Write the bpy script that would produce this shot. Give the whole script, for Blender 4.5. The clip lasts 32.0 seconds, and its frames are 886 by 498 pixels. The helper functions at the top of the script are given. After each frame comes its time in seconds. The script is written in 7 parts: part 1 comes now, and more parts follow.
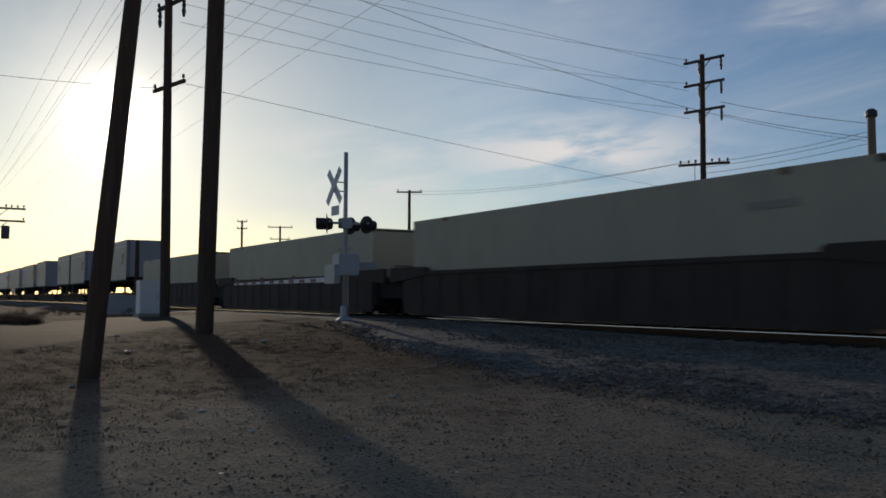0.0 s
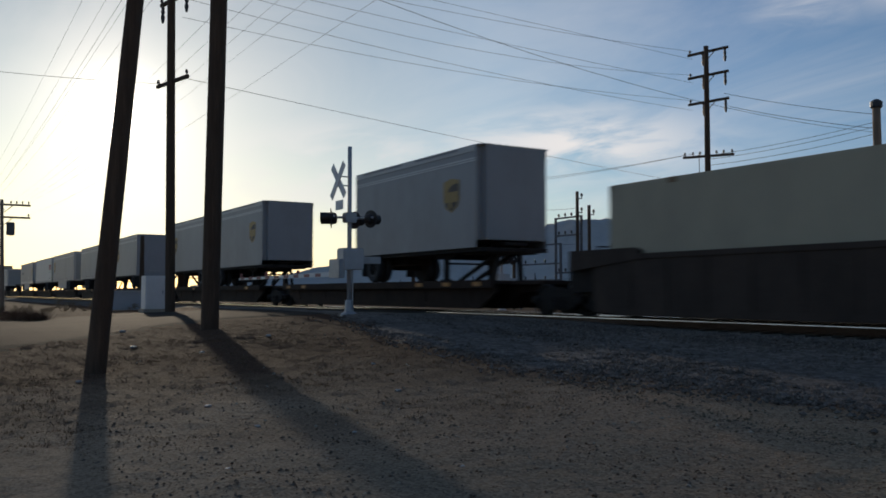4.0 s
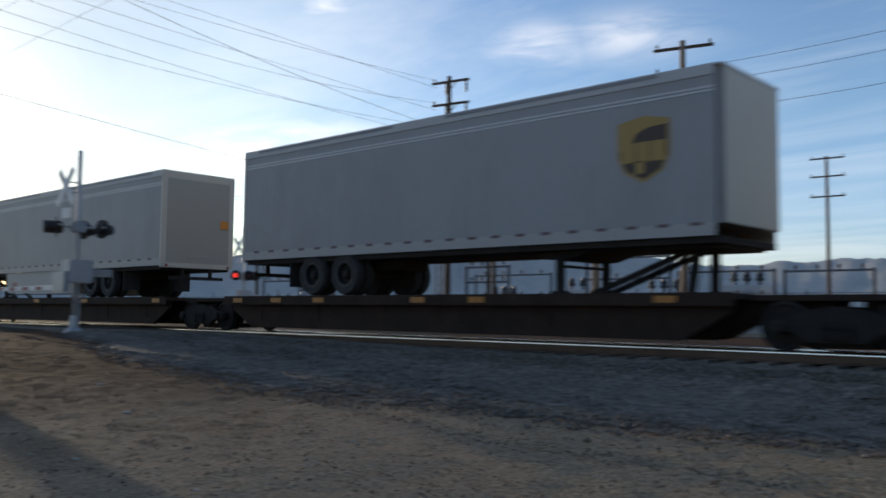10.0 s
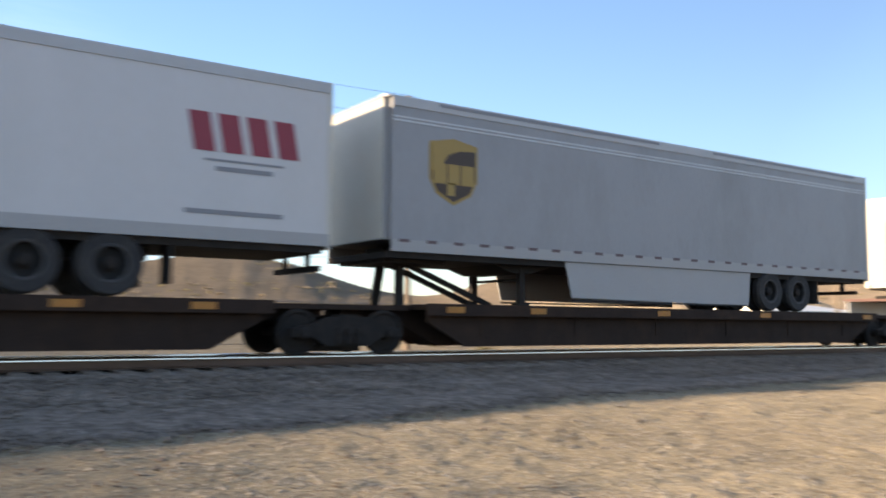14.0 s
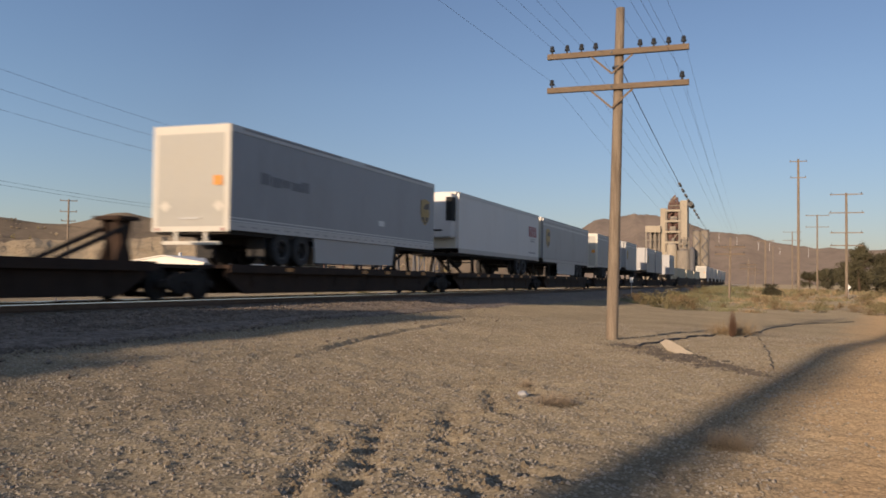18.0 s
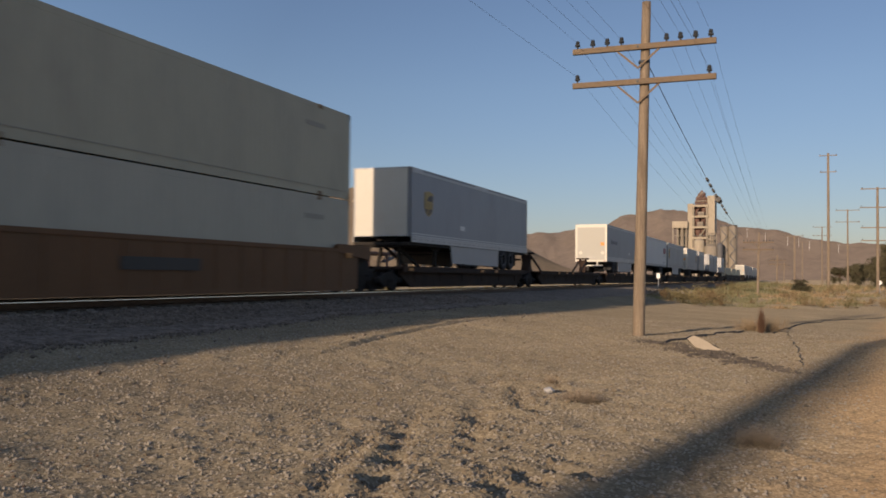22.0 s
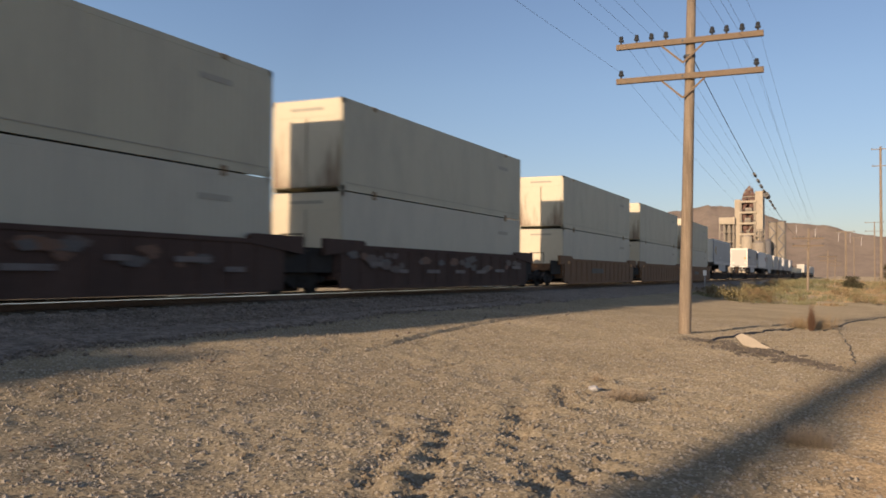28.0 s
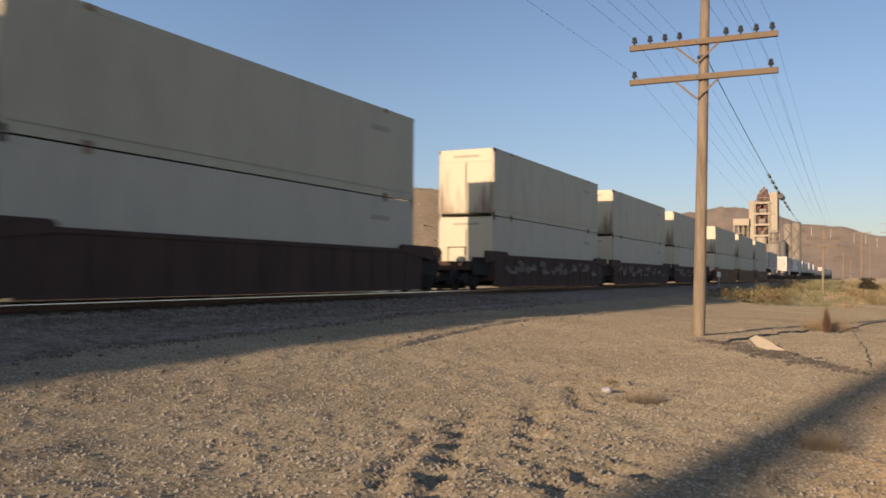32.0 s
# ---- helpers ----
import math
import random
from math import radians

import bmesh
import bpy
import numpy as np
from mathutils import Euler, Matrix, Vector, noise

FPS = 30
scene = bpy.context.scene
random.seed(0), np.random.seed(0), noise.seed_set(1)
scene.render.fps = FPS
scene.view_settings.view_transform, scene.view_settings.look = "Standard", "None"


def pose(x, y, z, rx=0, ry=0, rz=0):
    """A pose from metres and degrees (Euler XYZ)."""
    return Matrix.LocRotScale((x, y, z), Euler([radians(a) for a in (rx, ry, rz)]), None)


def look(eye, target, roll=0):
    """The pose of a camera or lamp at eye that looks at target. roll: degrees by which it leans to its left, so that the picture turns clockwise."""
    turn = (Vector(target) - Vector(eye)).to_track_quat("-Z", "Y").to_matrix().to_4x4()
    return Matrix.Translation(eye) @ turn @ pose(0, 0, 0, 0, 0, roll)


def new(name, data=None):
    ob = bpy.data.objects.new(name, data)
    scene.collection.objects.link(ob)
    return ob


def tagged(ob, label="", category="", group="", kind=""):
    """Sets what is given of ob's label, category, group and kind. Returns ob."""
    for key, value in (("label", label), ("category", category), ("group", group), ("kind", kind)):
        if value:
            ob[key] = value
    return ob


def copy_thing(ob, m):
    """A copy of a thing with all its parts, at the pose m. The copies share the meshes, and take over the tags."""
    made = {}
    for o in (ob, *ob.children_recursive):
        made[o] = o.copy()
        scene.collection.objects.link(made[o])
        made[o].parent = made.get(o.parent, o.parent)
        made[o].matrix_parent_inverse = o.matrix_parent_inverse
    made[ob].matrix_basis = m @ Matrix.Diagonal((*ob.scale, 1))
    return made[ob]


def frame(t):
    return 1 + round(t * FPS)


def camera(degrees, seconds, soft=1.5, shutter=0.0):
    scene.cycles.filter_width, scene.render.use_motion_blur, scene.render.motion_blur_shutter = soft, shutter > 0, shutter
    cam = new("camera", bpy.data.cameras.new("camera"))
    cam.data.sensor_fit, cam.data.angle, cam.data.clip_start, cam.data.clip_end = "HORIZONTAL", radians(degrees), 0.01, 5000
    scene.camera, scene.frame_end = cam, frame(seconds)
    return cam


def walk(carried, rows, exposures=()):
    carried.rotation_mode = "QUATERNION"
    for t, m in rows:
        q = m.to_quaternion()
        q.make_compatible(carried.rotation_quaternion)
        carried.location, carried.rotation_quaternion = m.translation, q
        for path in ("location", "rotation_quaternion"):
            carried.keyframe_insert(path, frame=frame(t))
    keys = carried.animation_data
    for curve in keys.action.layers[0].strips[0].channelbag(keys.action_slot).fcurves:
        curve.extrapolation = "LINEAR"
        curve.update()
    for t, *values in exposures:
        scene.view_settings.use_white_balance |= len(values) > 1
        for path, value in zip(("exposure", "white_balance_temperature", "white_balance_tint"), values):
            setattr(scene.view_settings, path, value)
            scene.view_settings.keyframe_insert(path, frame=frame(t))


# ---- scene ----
# ================= camera and walk =================
cam = camera(53.75, 32.0, soft=1.7, shutter=0.65)
EYE_Z = 0.604
# seconds, yaw, pitch, roll of a camera that turns on the spot
VIEW = [(0, 58.59, 3.28, -0.31), (0.5, 58.59, 3.20, -0.40), (1, 58.90, 3.10, -0.27), (1.5, 58.95, 2.77, -0.13), (2, 59.01, 2.57, -0.16),
        (2.5, 59.18, 2.47, -0.09), (4.5, 58.85, 3.02, 0.02), (5, 58.93, 3.13, 0.0), (5.5, 59.14, 3.13, -0.14), (6, 59.22, 3.04, -0.25),
        (6.5, 58.74, 3.09, -0.15), (7, 58.41, 3.08, -0.20), (7.5, 58.32, 2.99, -0.15), (8, 58.20, 2.97, -0.25), (8.5, 58.06, 3.02, -0.25),
        (9, 55.32, 3.49, -0.37), (9.5, 49.10, 3.81, -0.41), (10, 42.21, 4.10, -0.56), (10.5, 35.25, 4.36, -0.85), (10.8, 29.63, 4.76, -0.80),
        (11.4, 17.91, 5.51, -0.50), (12, 6.55, 5.98, -0.68), (12.6, -4.76, 6.10, -0.95), (13, -13.05, 5.78, -0.74), (13.5, -23.68, 5.34, -0.50),
        (14.5, -44.0, 4.2, -0.4), (15.5, -58.80, 3.01, -0.38), (16, -63.21, 2.87, -0.60), (16.5, -65.41, 2.28, -0.75), (17, -67.07, 2.30, -0.80),
        (17.5, -68.76, 2.27, -0.70), (18, -69.83, 2.03, -0.67), (18.5, -69.73, 1.95, -0.65), (19, -69.82, 1.92, -0.75), (19.5, -70.55, 2.17, -0.70),
        (20, -69.59, 2.35, -0.45), (20.5, -69.03, 2.29, -0.40), (21, -68.52, 2.28, -0.55), (21.5, -68.22, 1.97, -0.57), (22, -68.16, 1.77, -0.56),
        (22.5, -67.66, 1.80, -0.50), (23, -67.05, 1.79, -0.62), (23.5, -66.53, 1.74, -0.70), (24, -66.17, 1.53, -0.59), (24.5, -66.01, 1.59, -0.45),
        (25, -65.85, 1.56, -0.53), (25.5, -65.71, 1.51, -0.60), (27.5, -65.47, 1.70, -0.26), (28, -65.32, 1.62, -0.33), (28.5, -64.97, 1.65, -0.20),
        (29, -64.83, 1.71, -0.16), (29.5, -64.67, 1.75, -0.28), (30, -64.63, 1.73, -0.30), (30.5, -64.64, 1.76, -0.20), (31, -64.45, 1.71, -0.25),
        (31.5, -64.50, 1.67, -0.30), (32, -64.48, 1.71, -0.35)]
walk(cam, [(t, pose(0, 0, EYE_Z, 90 + p, r, y)) for t, y, p, r in VIEW],
     exposures=[(0, -0.76, 6380, 13), (2.5, -0.69, 6360, 13), (5, -0.55, 6350, 13), (8.4, -0.56, 6350, 13), (9.1, -0.45, 6400, 13), (9.6, 0.0, 6500, 13), (10.0, 0.31, 6600, 13), (10.5, 0.50, 6700, 13), (11.0, 0.64, 6850, 14), (11.4, 0.66, 6900, 14), (12, 0.68, 6980, 15), (12.6, 1.2, 7200, 16), (13, 1.48, 7250, 16), (13.5, 1.5, 7200, 17), (15.5, 0.56, 7050, 20), (17, 0.18, 7050, 22), (19, -0.06, 7050, 22), (20.3, -0.15, 7050, 22), (21.2, -0.15, 7080, 22), (22, -0.05, 7100, 22), (25, 0.25, 7250, 22), (32, 0.36, 7350, 22)])

# ================= daylight =================
SUN_AZ, SUN_EL = 79.45, 10.85          # degrees left of +Y, degrees above the horizon
sun_dir = Vector((-math.sin(radians(SUN_AZ)) * math.cos(radians(SUN_EL)), math.cos(radians(SUN_AZ)) * math.cos(radians(SUN_EL)), math.sin(radians(SUN_EL))))
world = bpy.data.worlds.new("sky")
scene.world = world
world.use_nodes = True
wt = world.node_tree
wt.nodes.clear()
sky = wt.nodes.new("ShaderNodeTexSky")
sky.sky_type = "NISHITA"
sky.sun_disc = False
sky.sun_elevation = radians(SUN_EL)
sky.sun_rotation = radians(-SUN_AZ)
sky.altitude = 1200
sky.air_density, sky.dust_density, sky.ozone_density = 1.15, 0.9, 3.6
# thin high clouds: stretched noise laid on a flat layer far above
geo = wt.nodes.new("ShaderNodeTexCoord")
sep = wt.nodes.new("ShaderNodeSeparateXYZ")
wt.links.new(geo.outputs["Generated"], sep.inputs[0])


def wmath(op, a, b=None):
    n = wt.nodes.new("ShaderNodeMath")
    n.operation = op
    for k, v in enumerate((a, b)):
        if v is None:
            continue
        if isinstance(v, (int, float)):
            n.inputs[k].default_value = v
        else:
            wt.links.new(v, n.inputs[k])
    return n.outputs[0]


height = wmath("ADD", wmath("MAXIMUM", sep.outputs[2], 0.0), 0.09)
comb = wt.nodes.new("ShaderNodeCombineXYZ")
wt.links.new(wmath("DIVIDE", sep.outputs[0], height), comb.inputs[0])
wt.links.new(wmath("DIVIDE", sep.outputs[1], height), comb.inputs[1])
mapn = wt.nodes.new("ShaderNodeMapping")
mapn.inputs["Rotation"].default_value = (0, 0, radians(28))
mapn.inputs["Scale"].default_value = (0.30, 0.85, 1)
wt.links.new(comb.outputs[0], mapn.inputs[0])
cl = wt.nodes.new("ShaderNodeTexNoise")
cl.inputs["Scale"].default_value, cl.inputs["Detail"].default_value = 1.1, 9
cl.inputs["Roughness"].default_value, cl.inputs["Distortion"].default_value = 0.62, 0.7
wt.links.new(mapn.outputs[0], cl.inputs["Vector"])
ramp = wt.nodes.new("ShaderNodeValToRGB")
ramp.color_ramp.elements[0].position, ramp.color_ramp.elements[1].position = 0.43, 0.80
wt.links.new(cl.outputs[0], ramp.inputs[0])
# clouds gather round the sun's side of the sky and thin out opposite
dotn = wt.nodes.new("ShaderNodeVectorMath")
dotn.operation = "DOT_PRODUCT"
wt.links.new(geo.outputs["Generated"], dotn.inputs[0])
dotn.inputs[1].default_value = sun_dir
side = wmath("MULTIPLY", wmath("MINIMUM", wmath("MAXIMUM", wmath("ADD", dotn.outputs["Value"], 0.05), 0.0), 1.0), 0.5)
# banks of cirrus: azimuth, elevation, half widths in degrees, thickness
azim = wmath("MULTIPLY", wmath("ARCTAN2", wmath("MULTIPLY", sep.outputs[0], -1.0), sep.outputs[1]), 57.2958)
elev = wmath("MULTIPLY", wmath("ARCSINE", sep.outputs[2]), 57.2958)
comb3 = wt.nodes.new("ShaderNodeCombineXYZ")
wt.links.new(wmath("MULTIPLY", azim, 0.13), comb3.inputs[0])
wt.links.new(wmath("MULTIPLY", wmath("ADD", elev, wmath("MULTIPLY", azim, 0.07)), 0.50), comb3.inputs[1])
ci = wt.nodes.new("ShaderNodeTexNoise")
ci.inputs["Scale"].default_value, ci.inputs["Detail"].default_value = 1.0, 8
ci.inputs["Roughness"].default_value, ci.inputs["Distortion"].default_value = 0.58, 0.5
wt.links.new(comb3.outputs[0], ci.inputs["Vector"])
cir = wt.nodes.new("ShaderNodeMapRange")
cir.inputs["From Min"].default_value, cir.inputs["From Max"].default_value = 0.32, 0.56
wt.links.new(ci.outputs[0], cir.inputs[0])
bank = None
for ba, be, wa, we, th in ((50.5, 9.6, 8.5, 2.2, 1.0), (66.0, 8.0, 8.0, 3.2, 0.85), (41.0, 5.5, 9.0, 1.6, 0.6), (36.0, 17.2, 3.2, 1.3, 0.45), (30.0, 17.5, 4.0, 1.4, 0.4), (-2.0, 10.0, 6.0, 1.6, 0.3), (50.0, 19.5, 2.5, 1.3, 0.5)):
    qa = wmath("DIVIDE", wmath("SUBTRACT", azim, ba), wa)
    qe = wmath("DIVIDE", wmath("SUBTRACT", elev, be), we)
    g_ = wmath("MULTIPLY", wmath("POWER", 2.71828, wmath("MULTIPLY", wmath("ADD", wmath("MULTIPLY", qa, qa), wmath("MULTIPLY", qe, qe)), -1.0)), th)
    bank = g_ if bank is None else wmath("MAXIMUM", bank, g_)
amount = wmath("MAXIMUM", wmath("MULTIPLY", ramp.outputs[0], side), wmath("MULTIPLY", cir.outputs[0], bank))
mix = wt.nodes.new("ShaderNodeMix")
mix.data_type = "RGBA"
wt.links.new(amount, mix.inputs["Factor"])
# haze brightens the sky across from the low sun
hz = wt.nodes.new("ShaderNodeValToRGB")
cr = hz.color_ramp
cr.elements[0].position, cr.elements[1].position = 0.18, 1.0
cr.elements[0].color, cr.elements[1].color = (0.49, 0.445, 0.432, 1), (0.47, 0.45, 0.38, 1)
for ps, vl in ((0.42, 0.74), (0.55, 0.80), (0.75, 0.58), (0.9, 0.575), (0.96, 0.62)):
    el_ = cr.elements.new(ps)
    el_.color = (vl * (1.05 if ps < 0.6 else 1.08 if ps < 0.93 else 1.04), vl, vl * (0.96 if ps < 0.93 else 0.88), 1)
wt.links.new(wmath("ADD", wmath("MULTIPLY", dotn.outputs["Value"], 0.5), 0.5), hz.inputs[0])
hm = wt.nodes.new("ShaderNodeMix")
hm.data_type, hm.blend_type = "RGBA", "MULTIPLY"
hm.inputs["Factor"].default_value = 1.0
wt.links.new(sky.outputs[0], hm.inputs["A"])
wt.links.new(hz.outputs[0], hm.inputs["B"])
low = wt.nodes.new("ShaderNodeMapRange")
low.inputs["From Min"].default_value, low.inputs["From Max"].default_value = 12.0, 0.0
wt.links.new(elev, low.inputs[0])
away = wt.nodes.new("ShaderNodeMapRange")
away.inputs["From Min"].default_value, away.inputs["From Max"].default_value = 0.92, 0.45
wt.links.new(dotn.outputs["Value"], away.inputs[0])
tint = wt.nodes.new("ShaderNodeMix")
tint.data_type, tint.blend_type = "RGBA", "MULTIPLY"
north = wt.nodes.new("ShaderNodeMapRange")
north.inputs["From Min"].default_value, north.inputs["From Max"].default_value = -0.6, -0.1
wt.links.new(dotn.outputs["Value"], north.inputs[0])
wt.links.new(wmath("MULTIPLY", wmath("MULTIPLY", low.outputs[0], away.outputs[0]), north.outputs[0]), tint.inputs["Factor"])
wt.links.new(hm.outputs["Result"], tint.inputs["A"])
tint.inputs["B"].default_value = (0.85, 0.855, 1.08, 1)
east = wt.nodes.new("ShaderNodeMapRange")
east.inputs["From Min"].default_value, east.inputs["From Max"].default_value = -0.35, -0.75
wt.links.new(dotn.outputs["Value"], east.inputs[0])
haze = wt.nodes.new("ShaderNodeMix")
haze.data_type, haze.blend_type = "RGBA", "MULTIPLY"
wt.links.new(wmath("MULTIPLY", low.outputs[0], east.outputs[0]), haze.inputs["Factor"])
wt.links.new(tint.outputs["Result"], haze.inputs["A"])
haze.inputs["B"].default_value = (0.80, 0.82, 0.93, 1)
wt.links.new(haze.outputs["Result"], mix.inputs["A"])
mix.inputs["B"].default_value = (4.9, 4.75, 4.5, 1)
# the bright aureole of thin haze round the sun
near = wmath("MAXIMUM", dotn.outputs["Value"], 0.0)
aur = wmath("ADD", wmath("MULTIPLY", wmath("POWER", near, 2500.0), 30.0), wmath("ADD", wmath("MULTIPLY", wmath("POWER", near, 350.0), 2.6), wmath("MULTIPLY", wmath("POWER", near, 60.0), 0.9)))
aucol = wt.nodes.new("ShaderNodeMix")
aucol.data_type, aucol.blend_type = "RGBA", "MULTIPLY"
aucol.inputs["Factor"].default_value = 1.0
comb2 = wt.nodes.new("ShaderNodeCombineXYZ")
for k in range(3):
    wt.links.new(aur, comb2.inputs[k])
wt.links.new(comb2.outputs[0], aucol.inputs["A"])
aucol.inputs["B"].default_value = (1.0, 0.88, 0.68, 1)
add = wt.nodes.new("ShaderNodeMix")
add.data_type, add.blend_type = "RGBA", "ADD"
add.inputs["Factor"].default_value = 1.0
wt.links.new(mix.outputs["Result"], add.inputs["A"])
wt.links.new(aucol.outputs["Result"], add.inputs["B"])
bg = wt.nodes.new("ShaderNodeBackground")
bg.inputs["Strength"].default_value = 0.25
wt.links.new(add.outputs["Result"], bg.inputs[0])
wo = wt.nodes.new("ShaderNodeOutputWorld")
wt.links.new(bg.outputs[0], wo.inputs[0])
sun = new("sun", bpy.data.lights.new("sun", "SUN"))
sun.data.energy, sun.data.angle, sun.data.color = 4.3, radians(0.8), (1.0, 0.83, 0.60)
sun.matrix_world = look(tuple(sun_dir * 100), (0, 0, 0))

# ================= materials =================


def mat(name, base, rough=0.7, metal=0.0, var=0.15, scale=3.0, fine=40.0, bump=0.15, dirt=None, dirt_amt=0.0, dirt_scale=1.2, stretch=(1, 1, 1), rand=0.0, spec=0.5, dist=0.02, chalk=0.0):
    """A surface with two scales of variation, relief and optional stains."""
    m = bpy.data.materials.new(name)
    m.use_nodes = True
    nt = m.node_tree
    b = nt.nodes["Principled BSDF"]
    b.inputs["Roughness"].default_value, b.inputs["Metallic"].default_value = rough, metal
    b.inputs["Specular IOR Level"].default_value = spec
    b.inputs["Diffuse Roughness"].default_value = chalk
    tc = nt.nodes.new("ShaderNodeTexCoord")
    mp = nt.nodes.new("ShaderNodeMapping")
    mp.inputs["Scale"].default_value = stretch
    nt.links.new(tc.outputs["Object"], mp.inputs[0])

    def noise_tex(sc, detail, rough_=0.6):
        n = nt.nodes.new("ShaderNodeTexNoise")
        n.inputs["Scale"].default_value, n.inputs["Detail"].default_value, n.inputs["Roughness"].default_value = sc, detail, rough_
        nt.links.new(mp.outputs[0], n.inputs["Vector"])
        return n.outputs[0]

    big, small = noise_tex(scale, 5), noise_tex(fine, 4)
    ad = nt.nodes.new("ShaderNodeMath")
    ad.operation = "ADD"
    nt.links.new(big, ad.inputs[0])
    nt.links.new(small, ad.inputs[1])
    last = ad.outputs[0]
    mr = nt.nodes.new("ShaderNodeMapRange")
    mr.inputs["From Min"].default_value, mr.inputs["From Max"].default_value = 0.6, 1.4
    mr.inputs["To Min"].default_value, mr.inputs["To Max"].default_value = 1 - var, 1 + var
    nt.links.new(last, mr.inputs[0])
    val = mr.outputs[0]
    if rand:
        oi = nt.nodes.new("ShaderNodeObjectInfo")
        r2 = nt.nodes.new("ShaderNodeMapRange")
        r2.inputs["To Min"].default_value, r2.inputs["To Max"].default_value = 1 - rand, 1 + rand
        nt.links.new(oi.outputs["Random"], r2.inputs[0])
        mm = nt.nodes.new("ShaderNodeMath")
        mm.operation = "MULTIPLY"
        nt.links.new(val, mm.inputs[0])
        nt.links.new(r2.outputs[0], mm.inputs[1])
        val = mm.outputs[0]
    sc = nt.nodes.new("ShaderNodeVectorMath")
    sc.operation = "SCALE"
    sc.inputs[0].default_value = base
    nt.links.new(val, sc.inputs["Scale"])
    colour = sc.outputs[0]
    if dirt:
        dn = noise_tex(dirt_scale, 7, 0.7)
        rp = nt.nodes.new("ShaderNodeMapRange")
        rp.inputs["From Min"].default_value, rp.inputs["From Max"].default_value = 0.46, 0.72
        rp.inputs["To Max"].default_value = dirt_amt
        nt.links.new(dn, rp.inputs[0])
        mx = nt.nodes.new("ShaderNodeMix")
        mx.data_type = "RGBA"
        nt.links.new(rp.outputs[0], mx.inputs["Factor"])
        nt.links.new(colour, mx.inputs["A"])
        mx.inputs["B"].default_value = (*dirt, 1)
        colour = mx.outputs["Result"]
    nt.links.new(colour, b.inputs["Base Color"])
    if bump:
        bp = nt.nodes.new("ShaderNodeBump")
        bp.inputs["Strength"].default_value, bp.inputs["Distance"].default_value = bump, dist
        nt.links.new(last, bp.inputs["Height"])
        nt.links.new(bp.outputs[0], b.inputs["Normal"])
    return m


M = {}
M["soil"] = mat("dry_soil", (0.236, 0.200, 0.141), 0.95, 0, 0.25, 0.35, 18.0, 0.8, (0.17, 0.138, 0.10), 0.55, 0.25, spec=0.013, dist=0.03, chalk=1.0)
M["ballast"] = mat("ballast_rock", (0.196, 0.166, 0.140), 0.9, 0, 0.45, 2.0, 16.0, 1.0, (0.215, 0.195, 0.175), 0.45, 9.0, spec=0.04, dist=0.05, chalk=1.0)
M["darkstone"] = mat("dull_brown_pebble", (0.165, 0.128, 0.10), 0.9, 0, 0.4, 3.0, 30.0, 0.3, spec=0.05)
M["pebble"] = mat("pale_pebble", (0.32, 0.283, 0.23), 0.9, 0, 0.35, 3.0, 30.0, 0.3, spec=0.05)
# clods darkened in colour too, to match the backlit shade by the crossing
M["darkclod"] = mat("dark_gritty_soil", (0.15, 0.095, 0.065), 0.95, 0, 0.35, 3.0, 30.0, 0.3, spec=0.05, chalk=1.0)
M["clod"] = mat("churned_soil", (0.195, 0.160, 0.115), 0.95, 0, 0.3, 3.0, 30.0, 0.3, spec=0.05, chalk=1.0)
M["road"] = mat("worn_road", (0.066, 0.055, 0.045), 0.9, 0, 0.25, 0.6, 20, 0.4, (0.10, 0.08, 0.058), 0.6, 0.5, spec=0.008, chalk=1.0)
M["rail"] = mat("rail_steel", (0.16, 0.10, 0.07), 0.75, 0.4, 0.25, 4, 40, 0.2)
M["railhead"] = mat("polished_rail_head", (0.78, 0.71, 0.65), 0.16, 1.0, 0.06, 4, 60, 0.0)
M["tie"] = mat("creosoted_tie", (0.18, 0.15, 0.125), 0.9, 0, 0.3, 6, 40, 0.4, (0.26, 0.24, 0.21), 0.5, 3.0, rand=0.25, spec=0.2)
M["polewood"] = mat("weathered_pole_wood", (0.255, 0.20, 0.145), 0.85, 0, 0.45, 2.5, 30, 0.5, (0.12, 0.085, 0.06), 0.6, 2.0, stretch=(6, 6, 0.5), spec=0.2)
M["darkwood"] = mat("creosoted_pole_wood", (0.085, 0.058, 0.04), 0.85, 0, 0.3, 2.5, 30, 0.5, (0.17, 0.12, 0.08), 0.5, 2.0, stretch=(6, 6, 0.5), spec=0.2)
M["armwood"] = mat("crossarm_wood", (0.205, 0.153, 0.105), 0.85, 0, 0.4, 3, 40, 0.5, (0.10, 0.07, 0.047), 0.75, 3, stretch=(3, 1, 3), spec=0.2)
M["insul"] = mat("dark_insulator", (0.03, 0.035, 0.04), 0.5, 0, 0.1, 8, 60, 0.0)
M["wire"] = mat("wire_metal", (0.05, 0.05, 0.05), 0.6, 0.5, 0.1, 5, 50, 0.0)
M["steel"] = mat("galvanised_steel", (0.42, 0.43, 0.44), 0.5, 0.6, 0.15, 5, 50, 0.1, (0.20, 0.16, 0.12), 0.3, 3)
M["darksteel"] = mat("weathered_frame_steel", (0.13, 0.13, 0.135), 0.75, 0.1, 0.2, 5, 50, 0.1, (0.09, 0.07, 0.055), 0.5, 3)
M["alum"] = mat("painted_aluminium", (0.45, 0.46, 0.47), 0.5, 0.3, 0.12, 5, 50, 0.1)
M["white"] = mat("white_sign_paint", (0.75, 0.75, 0.73), 0.5, 0, 0.06, 5, 50, 0.05)
